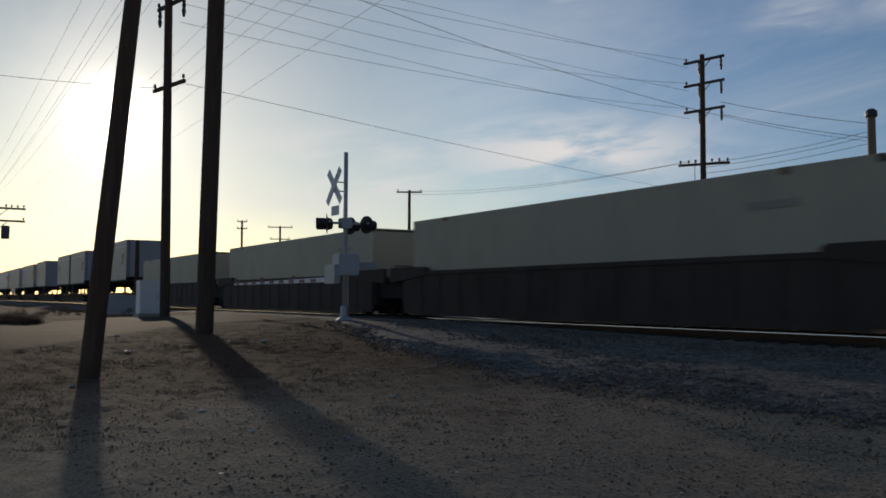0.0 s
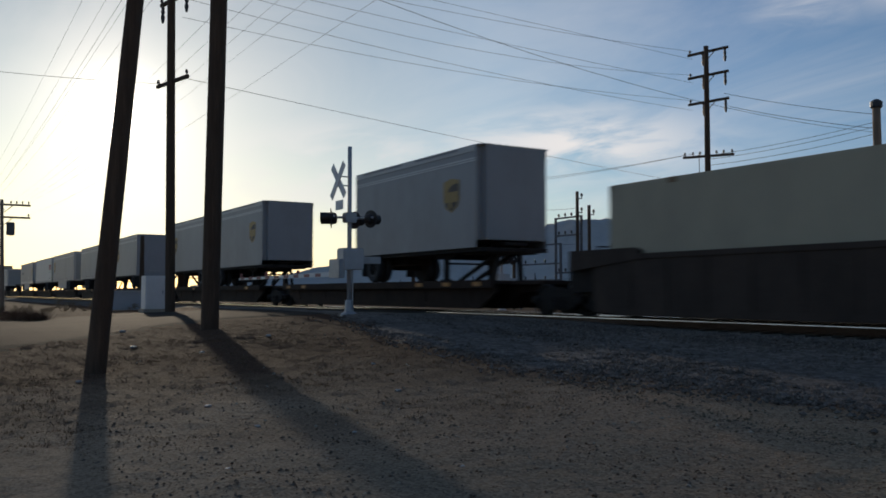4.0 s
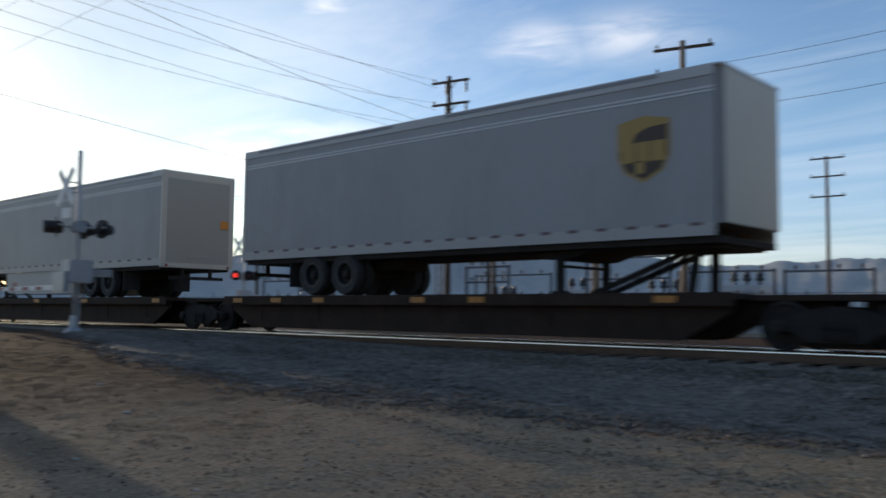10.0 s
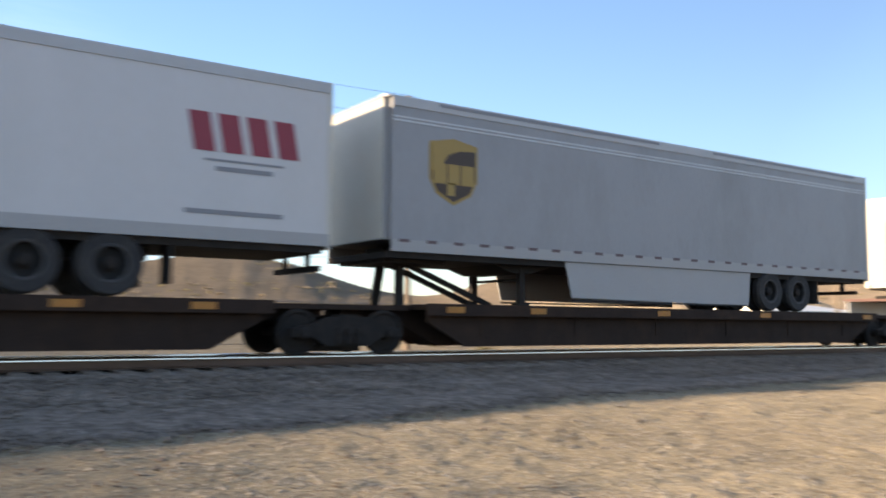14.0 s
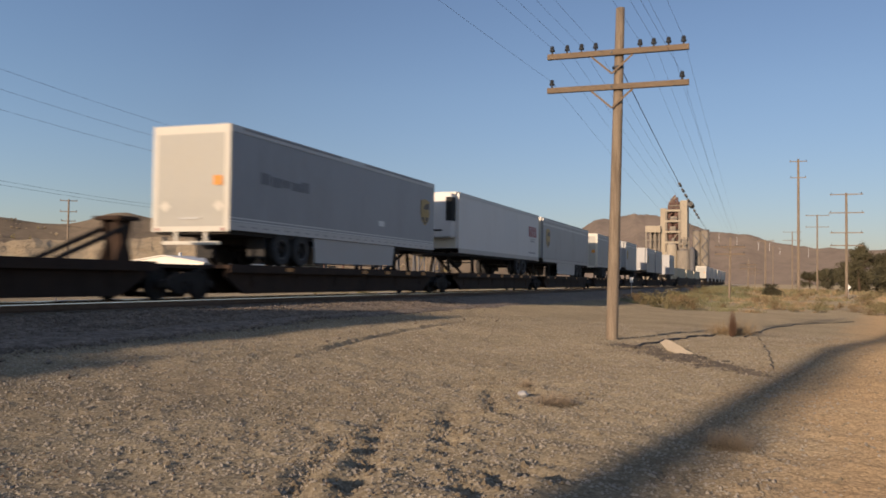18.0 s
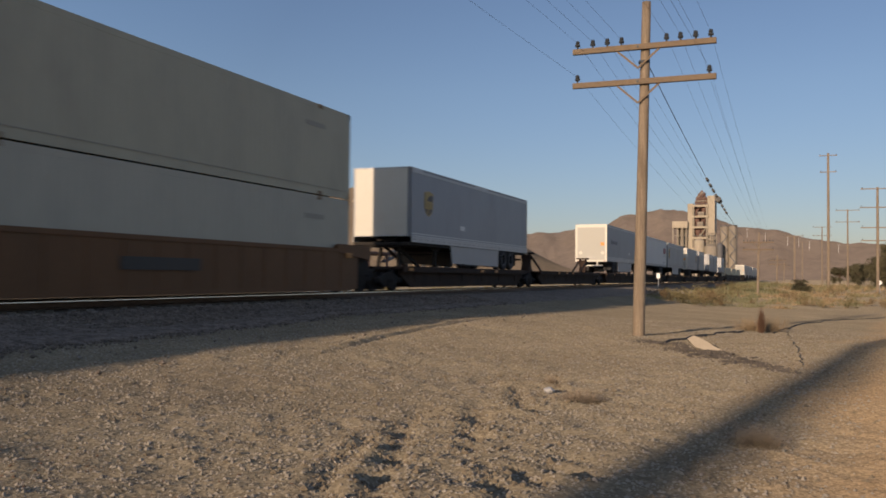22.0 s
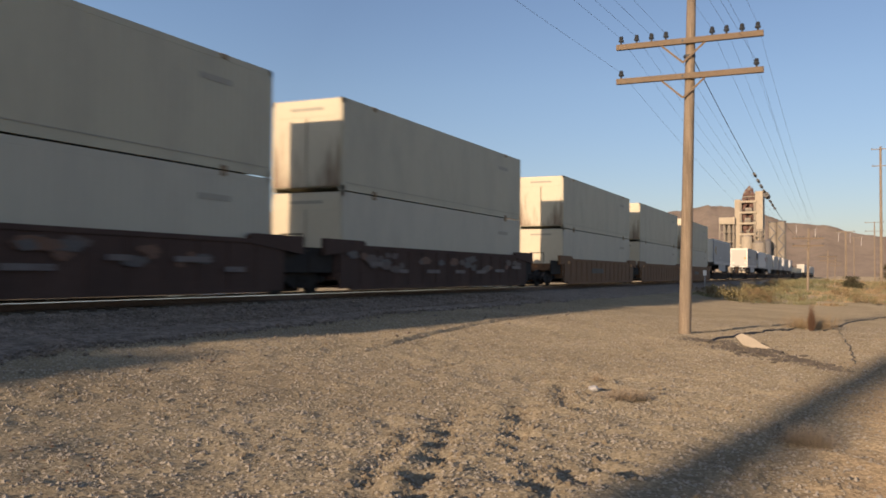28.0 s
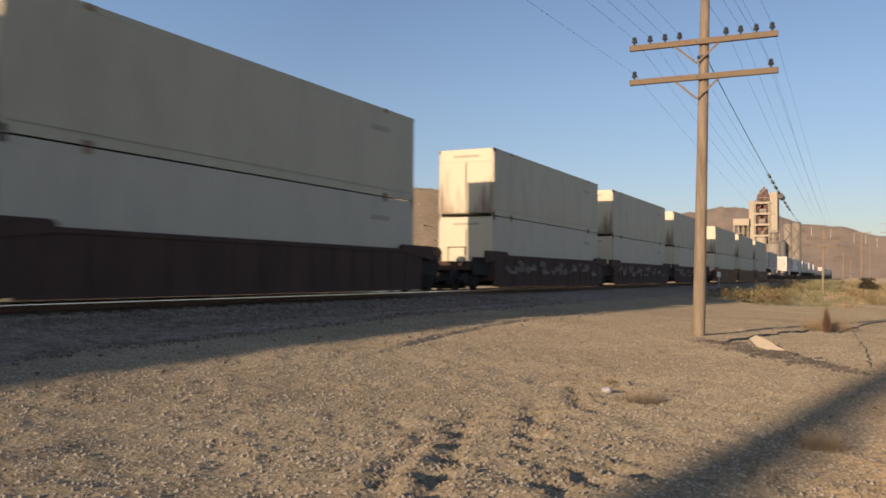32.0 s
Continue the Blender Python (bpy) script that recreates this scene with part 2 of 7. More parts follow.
M["black"] = mat("black_paint", (0.02, 0.02, 0.021), 0.5, 0, 0.15, 5, 50, 0.1)
M["rubber"] = mat("tyre_rubber", (0.026, 0.026, 0.027), 0.85, 0, 0.2, 6, 60, 0.2, (0.075, 0.068, 0.06), 0.45, 4)
M["rim"] = mat("wheel_rim", (0.05, 0.05, 0.052), 0.55, 0.4, 0.25, 8, 60, 0.1, (0.05, 0.045, 0.04), 0.7, 5)
M["under"] = mat("greasy_underframe", (0.030, 0.027, 0.025), 0.8, 0.1, 0.3, 4, 40, 0.2, (0.06, 0.045, 0.034), 0.4, 2, spec=0.15)
M["gap"] = mat("dark_gap", (0.015, 0.015, 0.015), 0.9, 0, 0.1, 5, 40, 0.0)
M["van"] = mat("grey_trailer_sheet", (0.306, 0.312, 0.320), 0.5, 0.1, 0.05, 0.7, 14, 0.04, (0.205, 0.20, 0.19), 0.5, 0.55, stretch=(1, 1, 0.45))
M["van2"] = mat("pale_trailer_sheet", (0.56, 0.555, 0.55), 0.5, 0.1, 0.05, 0.7, 14, 0.04, (0.5, 0.48, 0.45), 0.35, 0.6, stretch=(1, 1, 0.35))
M["vanrail"] = mat("bright_trailer_rail", (0.36, 0.355, 0.35), 0.5, 0.1, 0.08, 1.5, 30, 0.05, (0.35, 0.33, 0.3), 0.4, 1.5)
M["toprail"] = mat("bright_top_rail", (0.44, 0.44, 0.44), 0.45, 0.15, 0.08, 1.5, 30, 0.05, (0.36, 0.35, 0.33), 0.4, 1.2)
M["rubline"] = mat("bright_rub_rail", (0.55, 0.56, 0.57), 0.4, 0.2, 0.08, 1.5, 30, 0.0)
M["door"] = mat("rear_door_white", (0.54, 0.52, 0.455), 0.5, 0.05, 0.06, 1.2, 20, 0.05, (0.45, 0.38, 0.30), 0.35, 1.2)
M["skirt"] = mat("white_side_skirt", (0.36, 0.36, 0.36), 0.5, 0.05, 0.06, 0.8, 20, 0.04, (0.36, 0.34, 0.31), 0.4, 1.0)
M["gold"] = mat("gold_decal", (0.36, 0.235, 0.065), 0.5, 0, 0.08, 5, 50, 0.0)
M["brown"] = mat("dark_brown_decal", (0.055, 0.035, 0.025), 0.5, 0, 0.08, 5, 50, 0.0)
M["red"] = mat("red_decal", (0.27, 0.035, 0.055), 0.5, 0, 0.08, 5, 50, 0.0)
M["tape"] = mat("dark_red_marker_tape", (0.115, 0.075, 0.08), 0.5, 0, 0.1, 5, 50, 0.0)
M["redtape"] = mat("red_marker_tape", (0.30, 0.11, 0.10), 0.5, 0, 0.1, 5, 50, 0.0)
M["greydecal"] = mat("faint_grey_lettering", (0.235, 0.24, 0.255), 0.6, 0, 0.1, 5, 50, 0.0)
M["darkdecal"] = mat("dark_grey_lettering", (0.150, 0.160, 0.178), 0.6, 0, 0.15, 5, 50, 0.0)
M["vandark"] = mat("blue_grey_trailer_sheet", (0.268, 0.282, 0.302), 0.5, 0.1, 0.05, 0.7, 14, 0.04, (0.20, 0.205, 0.21), 0.5, 0.55, stretch=(1, 1, 0.45))
M["beigedecal"] = mat("faded_beige_lettering", (0.31, 0.285, 0.225), 0.6, 0, 0.1, 5, 50, 0.0)
M["rimlip"] = mat("worn_wheel_lip", (0.055, 0.055, 0.056), 0.6, 0.2, 0.25, 8, 60, 0.1, (0.07, 0.06, 0.05), 0.6, 5)
M["orange"] = mat("orange_decal", (0.62, 0.24, 0.03), 0.5, 0, 0.08, 5, 50, 0.0)
M["yellow"] = mat("yellow_reflector", (0.44, 0.17, 0.025), 0.45, 0, 0.25, 5, 30, 0.0, (0.25, 0.15, 0.04), 0.6, 3)
M["cont2"] = mat("pale_container_sheet", (0.435, 0.402, 0.312), 0.55, 0.0, 0.05, 0.5, 12, 0.05, (0.32, 0.29, 0.24), 0.5, 0.7, stretch=(1, 1, 0.4))
M["doorpanel"] = mat("rear_door_cream", (0.365, 0.36, 0.325), 0.55, 0.05, 0.06, 1.2, 20, 0.05, (0.36, 0.33, 0.26), 0.4, 1.2)
M["cont"] = mat("white_container_sheet", (0.43, 0.388, 0.276), 0.55, 0.0, 0.05, 0.5, 12, 0.05, (0.29, 0.25, 0.19), 0.5, 0.7, stretch=(1, 1, 0.4))
# brighter, yellower than the sheet: low sunlight put into the door paint
M["sunlitdoor"] = mat("sun_warmed_container_door", (0.53, 0.468, 0.34), 0.55, 0.0, 0.06, 0.8, 14, 0.05, (0.38, 0.32, 0.235), 0.45, 0.8, stretch=(1, 1, 0.4))
M["rust"] = mat("rusty_door_stain", (0.26, 0.17, 0.095), 0.8, 0.0, 0.35, 1.2, 20, 0.1, (0.10, 0.055, 0.03), 0.8, 0.9, stretch=(1, 2.2, 0.35))
M["spine"] = mat("brown_flatcar_steel", (0.038, 0.026, 0.021), 0.75, 0.1, 0.35, 1.5, 30, 0.15, (0.072, 0.043, 0.029), 0.75, 0.9, spec=0.12)
M["welltan"] = mat("tan_well_car_paint", (0.17, 0.085, 0.042), 0.65, 0.0, 0.15, 0.8, 25, 0.1, (0.12, 0.07, 0.04), 0.5, 0.6, stretch=(1, 1, 0.5), spec=0.2)
M["wellrust"] = mat("rusty_well_car_paint", (0.076, 0.046, 0.037), 0.75, 0.0, 0.25, 0.8, 25, 0.1, (0.05, 0.035, 0.03), 0.6, 0.7, stretch=(1, 1, 0.5), spec=0.12)
# well car paint darkened to stand in for the backlit, unlit side
M["wellblack"] = mat("shade_darkened_well_car_paint", (0.068, 0.050, 0.040), 0.75, 0.0, 0.25, 0.8, 25, 0.1, (0.02, 0.017, 0.015), 0.6, 0.7, stretch=(1, 1, 0.5), spec=0.2)
M["graffiti"] = mat("faded_grey_graffiti", (0.092, 0.066, 0.058), 0.6, 0, 0.4, 2.5, 14, 0.0, (0.062, 0.038, 0.03), 0.8, 2.5)
M["graffitiorange"] = mat("faded_orange_graffiti", (0.135, 0.060, 0.032), 0.6, 0, 0.4, 2.5, 14, 0.0, (0.062, 0.038, 0.03), 0.8, 2.5)
M["graffitiblue"] = mat("faded_slate_graffiti", (0.080, 0.072, 0.070), 0.6, 0, 0.4, 2.5, 14, 0.0, (0.062, 0.038, 0.03), 0.8, 2.5)
M["barpaint"] = mat("worn_stencil_white", (0.130, 0.110, 0.104), 0.6, 0, 0.35, 3, 20, 0.0, (0.07, 0.045, 0.038), 0.75, 4.0)
M["hill"] = mat("dry_hill", (0.185, 0.148, 0.110), 0.95, 0, 0.25, 0.02, 0.3, 0.6, (0.115, 0.10, 0.075), 0.7, 0.22, spec=0.0, dist=1.5, chalk=1.0)
M["quarry"] = mat("quarried_rock", (0.36, 0.29, 0.20), 0.95, 0, 0.3, 0.05, 0.5, 0.9, (0.19, 0.145, 0.095), 0.8, 0.10, stretch=(1, 1, 3.0), spec=0.0, dist=1.0, chalk=1.0)
M["drybush"] = mat("pale_dry_twigs", (0.34, 0.265, 0.185), 0.9, 0, 0.35, 2, 20, 0.0, spec=0.1)
M["mountain"] = mat("far_mountain", (0.172, 0.142, 0.122), 0.95, 0, 0.15, 0.004, 0.05, 0.9, (0.118, 0.10, 0.088), 0.7, 0.012, spec=0.0, dist=8.0, chalk=1.0)
# far range paled in its base colour to stand in for haze
M["greymountain"] = mat("haze_paled_mountain", (0.47, 0.455, 0.435), 0.95, 0, 0.12, 0.004, 0.05, 0.5, (0.40, 0.39, 0.375), 0.6, 0.006, spec=0.0, dist=5.0, chalk=1.0)
M["shrub"] = mat("dry_shrub", (0.205, 0.17, 0.088), 0.9, 0, 0.35, 2, 20, 0.0, rand=0.2, spec=0.1)
M["deadbush"] = mat("dead_reddish_twigs", (0.15, 0.088, 0.058), 0.9, 0, 0.35, 2, 20, 0.0, spec=0.1)
M["grass"] = mat("dry_grass", (0.22, 0.155, 0.085), 0.9, 0, 0.35, 2, 20, 0.0, rand=0.2, spec=0.1)
M["straw"] = mat("reddish_dry_grass", (0.38, 0.275, 0.16), 0.9, 0, 0.35, 0.1, 3.0, 0.0, (0.30, 0.215, 0.125), 0.6, 0.15, spec=0.1)
M["scrubby"] = mat("olive_tan_scrub", (0.205, 0.205, 0.112), 0.9, 0, 0.4, 0.08, 3.0, 0.0, (0.32, 0.245, 0.138), 0.8, 0.12, spec=0.1)
M["weed"] = mat("dull_brown_weeds", (0.17, 0.12, 0.07), 0.9, 0, 0.4, 0.5, 6.0, 0.0, (0.17, 0.085, 0.055), 0.8, 0.5, spec=0.08)
M["leaf"] = mat("dark_foliage", (0.105, 0.095, 0.055), 0.85, 0, 0.4, 0.5, 4, 0.0, rand=0.2, spec=0.2)
M["concrete"] = mat("pale_concrete", (0.40, 0.345, 0.265), 0.9, 0, 0.15, 0.06, 1.0, 0.2, (0.28, 0.23, 0.17), 0.5, 0.08, stretch=(1, 1, 0.4))
M["silo"] = mat("stained_silo_concrete", (0.27, 0.235, 0.19), 0.9, 0, 0.25, 0.08, 1.0, 0.2, (0.13, 0.11, 0.085), 0.7, 0.12, stretch=(1, 1, 0.35))
M["slab"] = mat("broken_slab", (0.40, 0.34, 0.26), 0.9, 0, 0.15, 3, 30, 0.3, spec=0.2)
M["asphalt"] = mat("broken_asphalt", (0.135, 0.115, 0.094), 0.95, 0, 0.3, 4, 30, 0.6, spec=0.1)
M["rustred"] = mat("red_oxide_steel", (0.15, 0.085, 0.07), 0.8, 0.1, 0.2, 0.3, 3, 0.1)
M["roof"] = mat("white_metal_wall", (0.78, 0.74, 0.66), 0.6, 0.1, 0.05, 0.3, 6, 0.1)
M["shed"] = mat("grey_metal_wall", (0.36, 0.38, 0.40), 0.6, 0.1, 0.08, 0.3, 6, 0.1)
M["plastic"] = mat("crumpled_litter", (0.42, 0.41, 0.40), 0.6, 0, 0.2, 20, 80, 0.3)
# crushed rock: each stone lighter or darker than the next
nt = M["ballast"].node_tree
pb_ = nt.nodes["Principled BSDF"]
was = pb_.inputs["Base Color"].links[0].from_socket
rock = nt.nodes.new("ShaderNodeTexVoronoi")
rock.inputs["Scale"].default_value = 11.0
nt.links.new(nt.nodes["Texture Coordinate"].outputs["Object"], rock.inputs["Vector"])
rc_ = nt.nodes.new("ShaderNodeSeparateColor")
nt.links.new(rock.outputs["Color"], rc_.inputs[0])
rr_ = nt.nodes.new("ShaderNodeMapRange")
rr_.inputs["To Min"].default_value, rr_.inputs["To Max"].default_value = 0.7, 1.3
nt.links.new(rc_.outputs[0], rr_.inputs[0])
rs_ = nt.nodes.new("ShaderNodeVectorMath")
rs_.operation = "SCALE"
nt.links.new(was, rs_.inputs[0])
nt.links.new(rr_.outputs[0], rs_.inputs["Scale"])
nt.links.new(rs_.outputs[0], pb_.inputs["Base Color"])
# darker, redder soil near the crossing; its darkness stands in for backlit shade
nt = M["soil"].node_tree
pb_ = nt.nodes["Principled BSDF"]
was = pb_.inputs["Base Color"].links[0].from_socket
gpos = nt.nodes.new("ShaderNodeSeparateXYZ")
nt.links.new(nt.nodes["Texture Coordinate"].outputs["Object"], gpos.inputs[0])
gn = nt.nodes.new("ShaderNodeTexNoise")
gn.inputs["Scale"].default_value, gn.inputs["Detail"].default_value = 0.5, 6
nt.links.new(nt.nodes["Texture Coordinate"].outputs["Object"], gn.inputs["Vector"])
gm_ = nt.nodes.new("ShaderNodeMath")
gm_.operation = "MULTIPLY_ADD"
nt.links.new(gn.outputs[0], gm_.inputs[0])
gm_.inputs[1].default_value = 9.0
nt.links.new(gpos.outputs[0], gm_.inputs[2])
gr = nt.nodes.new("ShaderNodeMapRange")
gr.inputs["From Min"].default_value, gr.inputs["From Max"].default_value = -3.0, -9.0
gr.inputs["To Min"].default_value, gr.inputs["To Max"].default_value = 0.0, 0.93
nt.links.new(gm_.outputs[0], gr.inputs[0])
# soil lightened and reddened in colour here to brighten ground in the train's shade
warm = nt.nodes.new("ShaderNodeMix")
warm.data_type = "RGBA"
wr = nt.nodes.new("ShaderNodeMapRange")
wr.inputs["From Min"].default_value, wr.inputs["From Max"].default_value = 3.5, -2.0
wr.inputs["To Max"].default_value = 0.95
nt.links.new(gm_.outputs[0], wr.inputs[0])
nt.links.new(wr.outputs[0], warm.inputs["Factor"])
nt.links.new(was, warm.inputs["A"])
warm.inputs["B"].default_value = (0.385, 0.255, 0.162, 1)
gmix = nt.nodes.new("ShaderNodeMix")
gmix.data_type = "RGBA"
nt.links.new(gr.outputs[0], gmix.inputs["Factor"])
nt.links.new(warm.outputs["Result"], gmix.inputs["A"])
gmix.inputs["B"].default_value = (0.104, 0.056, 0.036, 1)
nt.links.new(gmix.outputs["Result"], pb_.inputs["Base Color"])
# a smooth drift of fine reddish soil beyond the pole's shadow
def soil_math(op, a, b):
    q = nt.nodes.new("ShaderNodeMath")
    q.operation = op
    for k_, v in enumerate((a, b)):
        if isinstance(v, (int, float)):
            q.inputs[k_].default_value = v
        else:
            nt.links.new(v, q.inputs[k_])
    return q.outputs[0]


edge_ = soil_math("ADD", soil_math("ADD", gpos.outputs[1], soil_math("MULTIPLY", gpos.outputs[0], 0.11)), soil_math("MULTIPLY", gn.outputs[0], -2.6))
dr = nt.nodes.new("ShaderNodeMapRange")
dr.inputs["From Min"].default_value, dr.inputs["From Max"].default_value = 0.2, -1.4
nt.links.new(edge_, dr.inputs[0])
fade = nt.nodes.new("ShaderNodeMapRange")
fade.interpolation_type = "SMOOTHSTEP"
fade.inputs["From Min"].default_value, fade.inputs["From Max"].default_value = 0.5, 6.0
nt.links.new(gpos.outputs[0], fade.inputs[0])
df = soil_math("MULTIPLY", dr.outputs[0], fade.outputs[0])
dmix = nt.nodes.new("ShaderNodeMix")
dmix.data_type = "RGBA"
nt.links.new(soil_math("MULTIPLY", df, 0.75), dmix.inputs["Factor"])
nt.links.new(gmix.outputs["Result"], dmix.inputs["A"])
dmix.inputs["B"].default_value = (0.36, 0.25, 0.142, 1)
# gravel grains: each cell of soil a little lighter or darker
cells = nt.nodes.new("ShaderNodeTexVoronoi")
cells.inputs["Scale"].default_value = 42.0
nt.links.new(nt.nodes["Texture Coordinate"].outputs["Object"], cells.inputs["Vector"])
cs_ = nt.nodes.new("ShaderNodeSeparateColor")
nt.links.new(cells.outputs["Color"], cs_.inputs[0])
cr_ = nt.nodes.new("ShaderNodeMapRange")
cr_.inputs["To Min"].default_value, cr_.inputs["To Max"].default_value = 0.68, 1.28
nt.links.new(cs_.outputs[0], cr_.inputs[0])
cv = nt.nodes.new("ShaderNodeVectorMath")
cv.operation = "SCALE"
nt.links.new(dmix.outputs["Result"], cv.inputs[0])
nt.links.new(cr_.outputs[0], cv.inputs["Scale"])
nt.links.new(cv.outputs[0], pb_.inputs["Base Color"])


def streaked(name, src, amount):
    """A copy of a sheet paint with rust that has run down and gathered low on the sheet."""
    m = src.copy()
    m.name = name
    t = m.node_tree
    b = t.nodes["Principled BSDF"]
    old = b.inputs["Base Color"].links[0].from_socket
    co = t.nodes["Texture Coordinate"].outputs["Object"]
    mp_ = t.nodes.new("ShaderNodeMapping")
    mp_.inputs["Scale"].default_value = (1, 3.2, 0.55)
    t.links.new(co, mp_.inputs[0])
    n = t.nodes.new("ShaderNodeTexNoise")
    n.inputs["Scale"].default_value, n.inputs["Detail"].default_value = 1.3, 7
    t.links.new(mp_.outputs[0], n.inputs["Vector"])
    sp = t.nodes.new("ShaderNodeSeparateXYZ")
    t.links.new(co, sp.inputs[0])

    def fma(a, k_, c_):
        q = t.nodes.new("ShaderNodeMath")
        q.operation = "MULTIPLY_ADD"
        t.links.new(a, q.inputs[0])
        q.inputs[1].default_value = k_
        if isinstance(c_, float):
            q.inputs[2].default_value = c_
        else:
            t.links.new(c_, q.inputs[2])
        return q.outputs[0]

    ab = t.nodes.new("ShaderNodeMath")
    ab.operation = "ABSOLUTE"
    t.links.new(sp.outputs[1], ab.inputs[0])
    f = fma(ab.outputs[0], 0.75, fma(sp.outputs[2], -0.52, fma(n.outputs[0], 2.0, amount)))
    mr = t.nodes.new("ShaderNodeMapRange")
    mr.inputs["To Max"].default_value = 0.92
    t.links.new(f, mr.inputs[0])
    mx = t.nodes.new("ShaderNodeMix")
    mx.data_type = "RGBA"
    t.links.new(mr.outputs[0], mx.inputs["Factor"])
    t.links.new(old, mx.inputs["A"])
    mx.inputs["B"].default_value = (0.13, 0.07, 0.035, 1)
    t.links.new(mx.outputs["Result"], b.inputs["Base Color"])
    return m


M["rustdoor"] = streaked("rust_streaked_door", M["sunlitdoor"], -0.85)
lampred = bpy.data.materials.new("lit_red_lens")
lampred.use_nodes = True
lampred.node_tree.nodes["Principled BSDF"].inputs["Base Color"].default_value = (0.5, 0.02, 0.02, 1)
lampred.node_tree.nodes["Principled BSDF"].inputs["Emission Color"].default_value = (1, 0.06, 0.04, 1)
lampred.node_tree.nodes["Principled BSDF"].inputs["Emission Strength"].default_value = 0.9
M["lampred"] = lampred

# ================= mesh tools =================


def link(name, data, material, parent=None, label=""):
    ob = new(name, data)
    if material is not None and not data.materials:
        data.materials.append(material)
    if parent is not None:
        ob.parent = parent
    if label:
        ob["label"] = label
    return ob


def part(name, bm, material, parent=None, label="", smooth=False):
    """Link a bmesh as one mesh object under a thing or part."""
    me = bpy.data.meshes.new(name)
    bm.normal_update()
    bm.to_mesh(me)
    bm.free()
    if smooth:
        me.polygons.foreach_set("use_smooth", [True] * len(me.polygons))
    return link(name, me, material, parent, label)


def thing(name, label, category, group="", kind="", at=(0, 0, 0)):
    ob = new(name)
    ob.location = at
    return tagged(ob, label, category, group, kind)


def box(bm, x0, x1, y0, y1, z0, z1, bev=0.0):
    r = bmesh.ops.create_cube(bm, size=1)
    for v in r["verts"]:
        v.co = Vector(((x0 + x1) / 2 + v.co.x * (x1 - x0), (y0 + y1) / 2 + v.co.y * (y1 - y0), (z0 + z1) / 2 + v.co.z * (z1 - z0)))
    if bev:
        es = list({e for v in r["verts"] for e in v.link_edges})
        bmesh.ops.bevel(bm, geom=es, offset=bev, segments=2, affect="EDGES")
    return bm


def B(*a, bev=0.0):
    return box(bmesh.new(), *a, bev=bev)


def rod(bm, p0, p1, r0, r1=None, n=8, cap=True):
    """A round bar from p0 to p1."""
    p0, p1 = Vector(p0), Vector(p1)
    r1 = r0 if r1 is None else r1
    q = (p1 - p0).to_track_quat("Z", "Y").to_matrix()
    a, b = [], []
    for k in range(n):
        c, s_ = math.cos(2 * math.pi * k / n), math.sin(2 * math.pi * k / n)
        a.append(bm.verts.new(p0 + q @ Vector((c * r0, s_ * r0, 0))))
        b.append(bm.verts.new(p1 + q @ Vector((c * r1, s_ * r1, 0))))
    for k in range(n):
        bm.faces.new((a[k], a[(k + 1) % n], b[(k + 1) % n], b[k]))
    if cap:
        bm.faces.new(a[::-1])
        bm.faces.new(b)
    return bm


def beam(bm, p0, p1, w, h):
    """A square bar from p0 to p1, w wide and h high."""
    p0, p1 = Vector(p0), Vector(p1)
    d = (p1 - p0).normalized()
    up = Vector((0, 0, 1)) if abs(d.z) < 0.95 else Vector((1, 0, 0))
    s_ = d.cross(up).normalized() * (w / 2)
    u = s_.cross(d).normalized() * (h / 2)
    a = [bm.verts.new(p0 + s_ * i + u * j) for i, j in ((-1, -1), (1, -1), (1, 1), (-1, 1))]
    b = [bm.verts.new(p1 + s_ * i + u * j) for i, j in ((-1, -1), (1, -1), (1, 1), (-1, 1))]
    for k in range(4):
        bm.faces.new((a[k], a[(k + 1) % 4], b[(k + 1) % 4], b[k]))
    bm.faces.new(a[::-1])
    bm.faces.new(b)
    return bm


def prism(bm, outline, y0, y1):
    """An outline in x and z, pulled from y0 to y1."""
    a = [bm.verts.new((x, y0, z)) for x, z in outline]
    b = [bm.verts.new((x, y1, z)) for x, z in outline]
    n = len(a)
    for k in range(n):
        bm.faces.new((a[k], a[(k + 1) % n], b[(k + 1) % n], b[k]))
    bm.faces.new(a[::-1])
    bm.faces.new(b)
    bmesh.ops.recalc_face_normals(bm, faces=bm.faces)
    return bm


def lathe(bm, rings, axis="Y", n=20, centre=(0, 0, 0), ring=False):
    """Rings of (radius, offset along the axis) joined round it."""
    loops = []
    for r, o in rings:
        lp = []
        for k in range(n):
            c, s_ = math.cos(2 * math.pi * k / n) * r, math.sin(2 * math.pi * k / n) * r
            p = {"Y": (c, o, s_), "Z": (c, s_, o), "X": (o, c, s_)}[axis]
            lp.append(bm.verts.new(Vector(p) + Vector(centre)))
        loops.append(lp)
    for a, b in zip(loops, loops[1:]):
        for k in range(n):
            bm.faces.new((a[k], a[(k + 1) % n], b[(k + 1) % n], b[k]))
    if ring:
        for k in range(n):
            bm.faces.new((loops[-1][k], loops[-1][(k + 1) % n], loops[0][(k + 1) % n], loops[0][k]))
    else:
        bm.faces.new(loops[0][::-1])
        bm.faces.new(loops[-1])
    bmesh.ops.recalc_face_normals(bm, faces=bm.faces)
    return bm


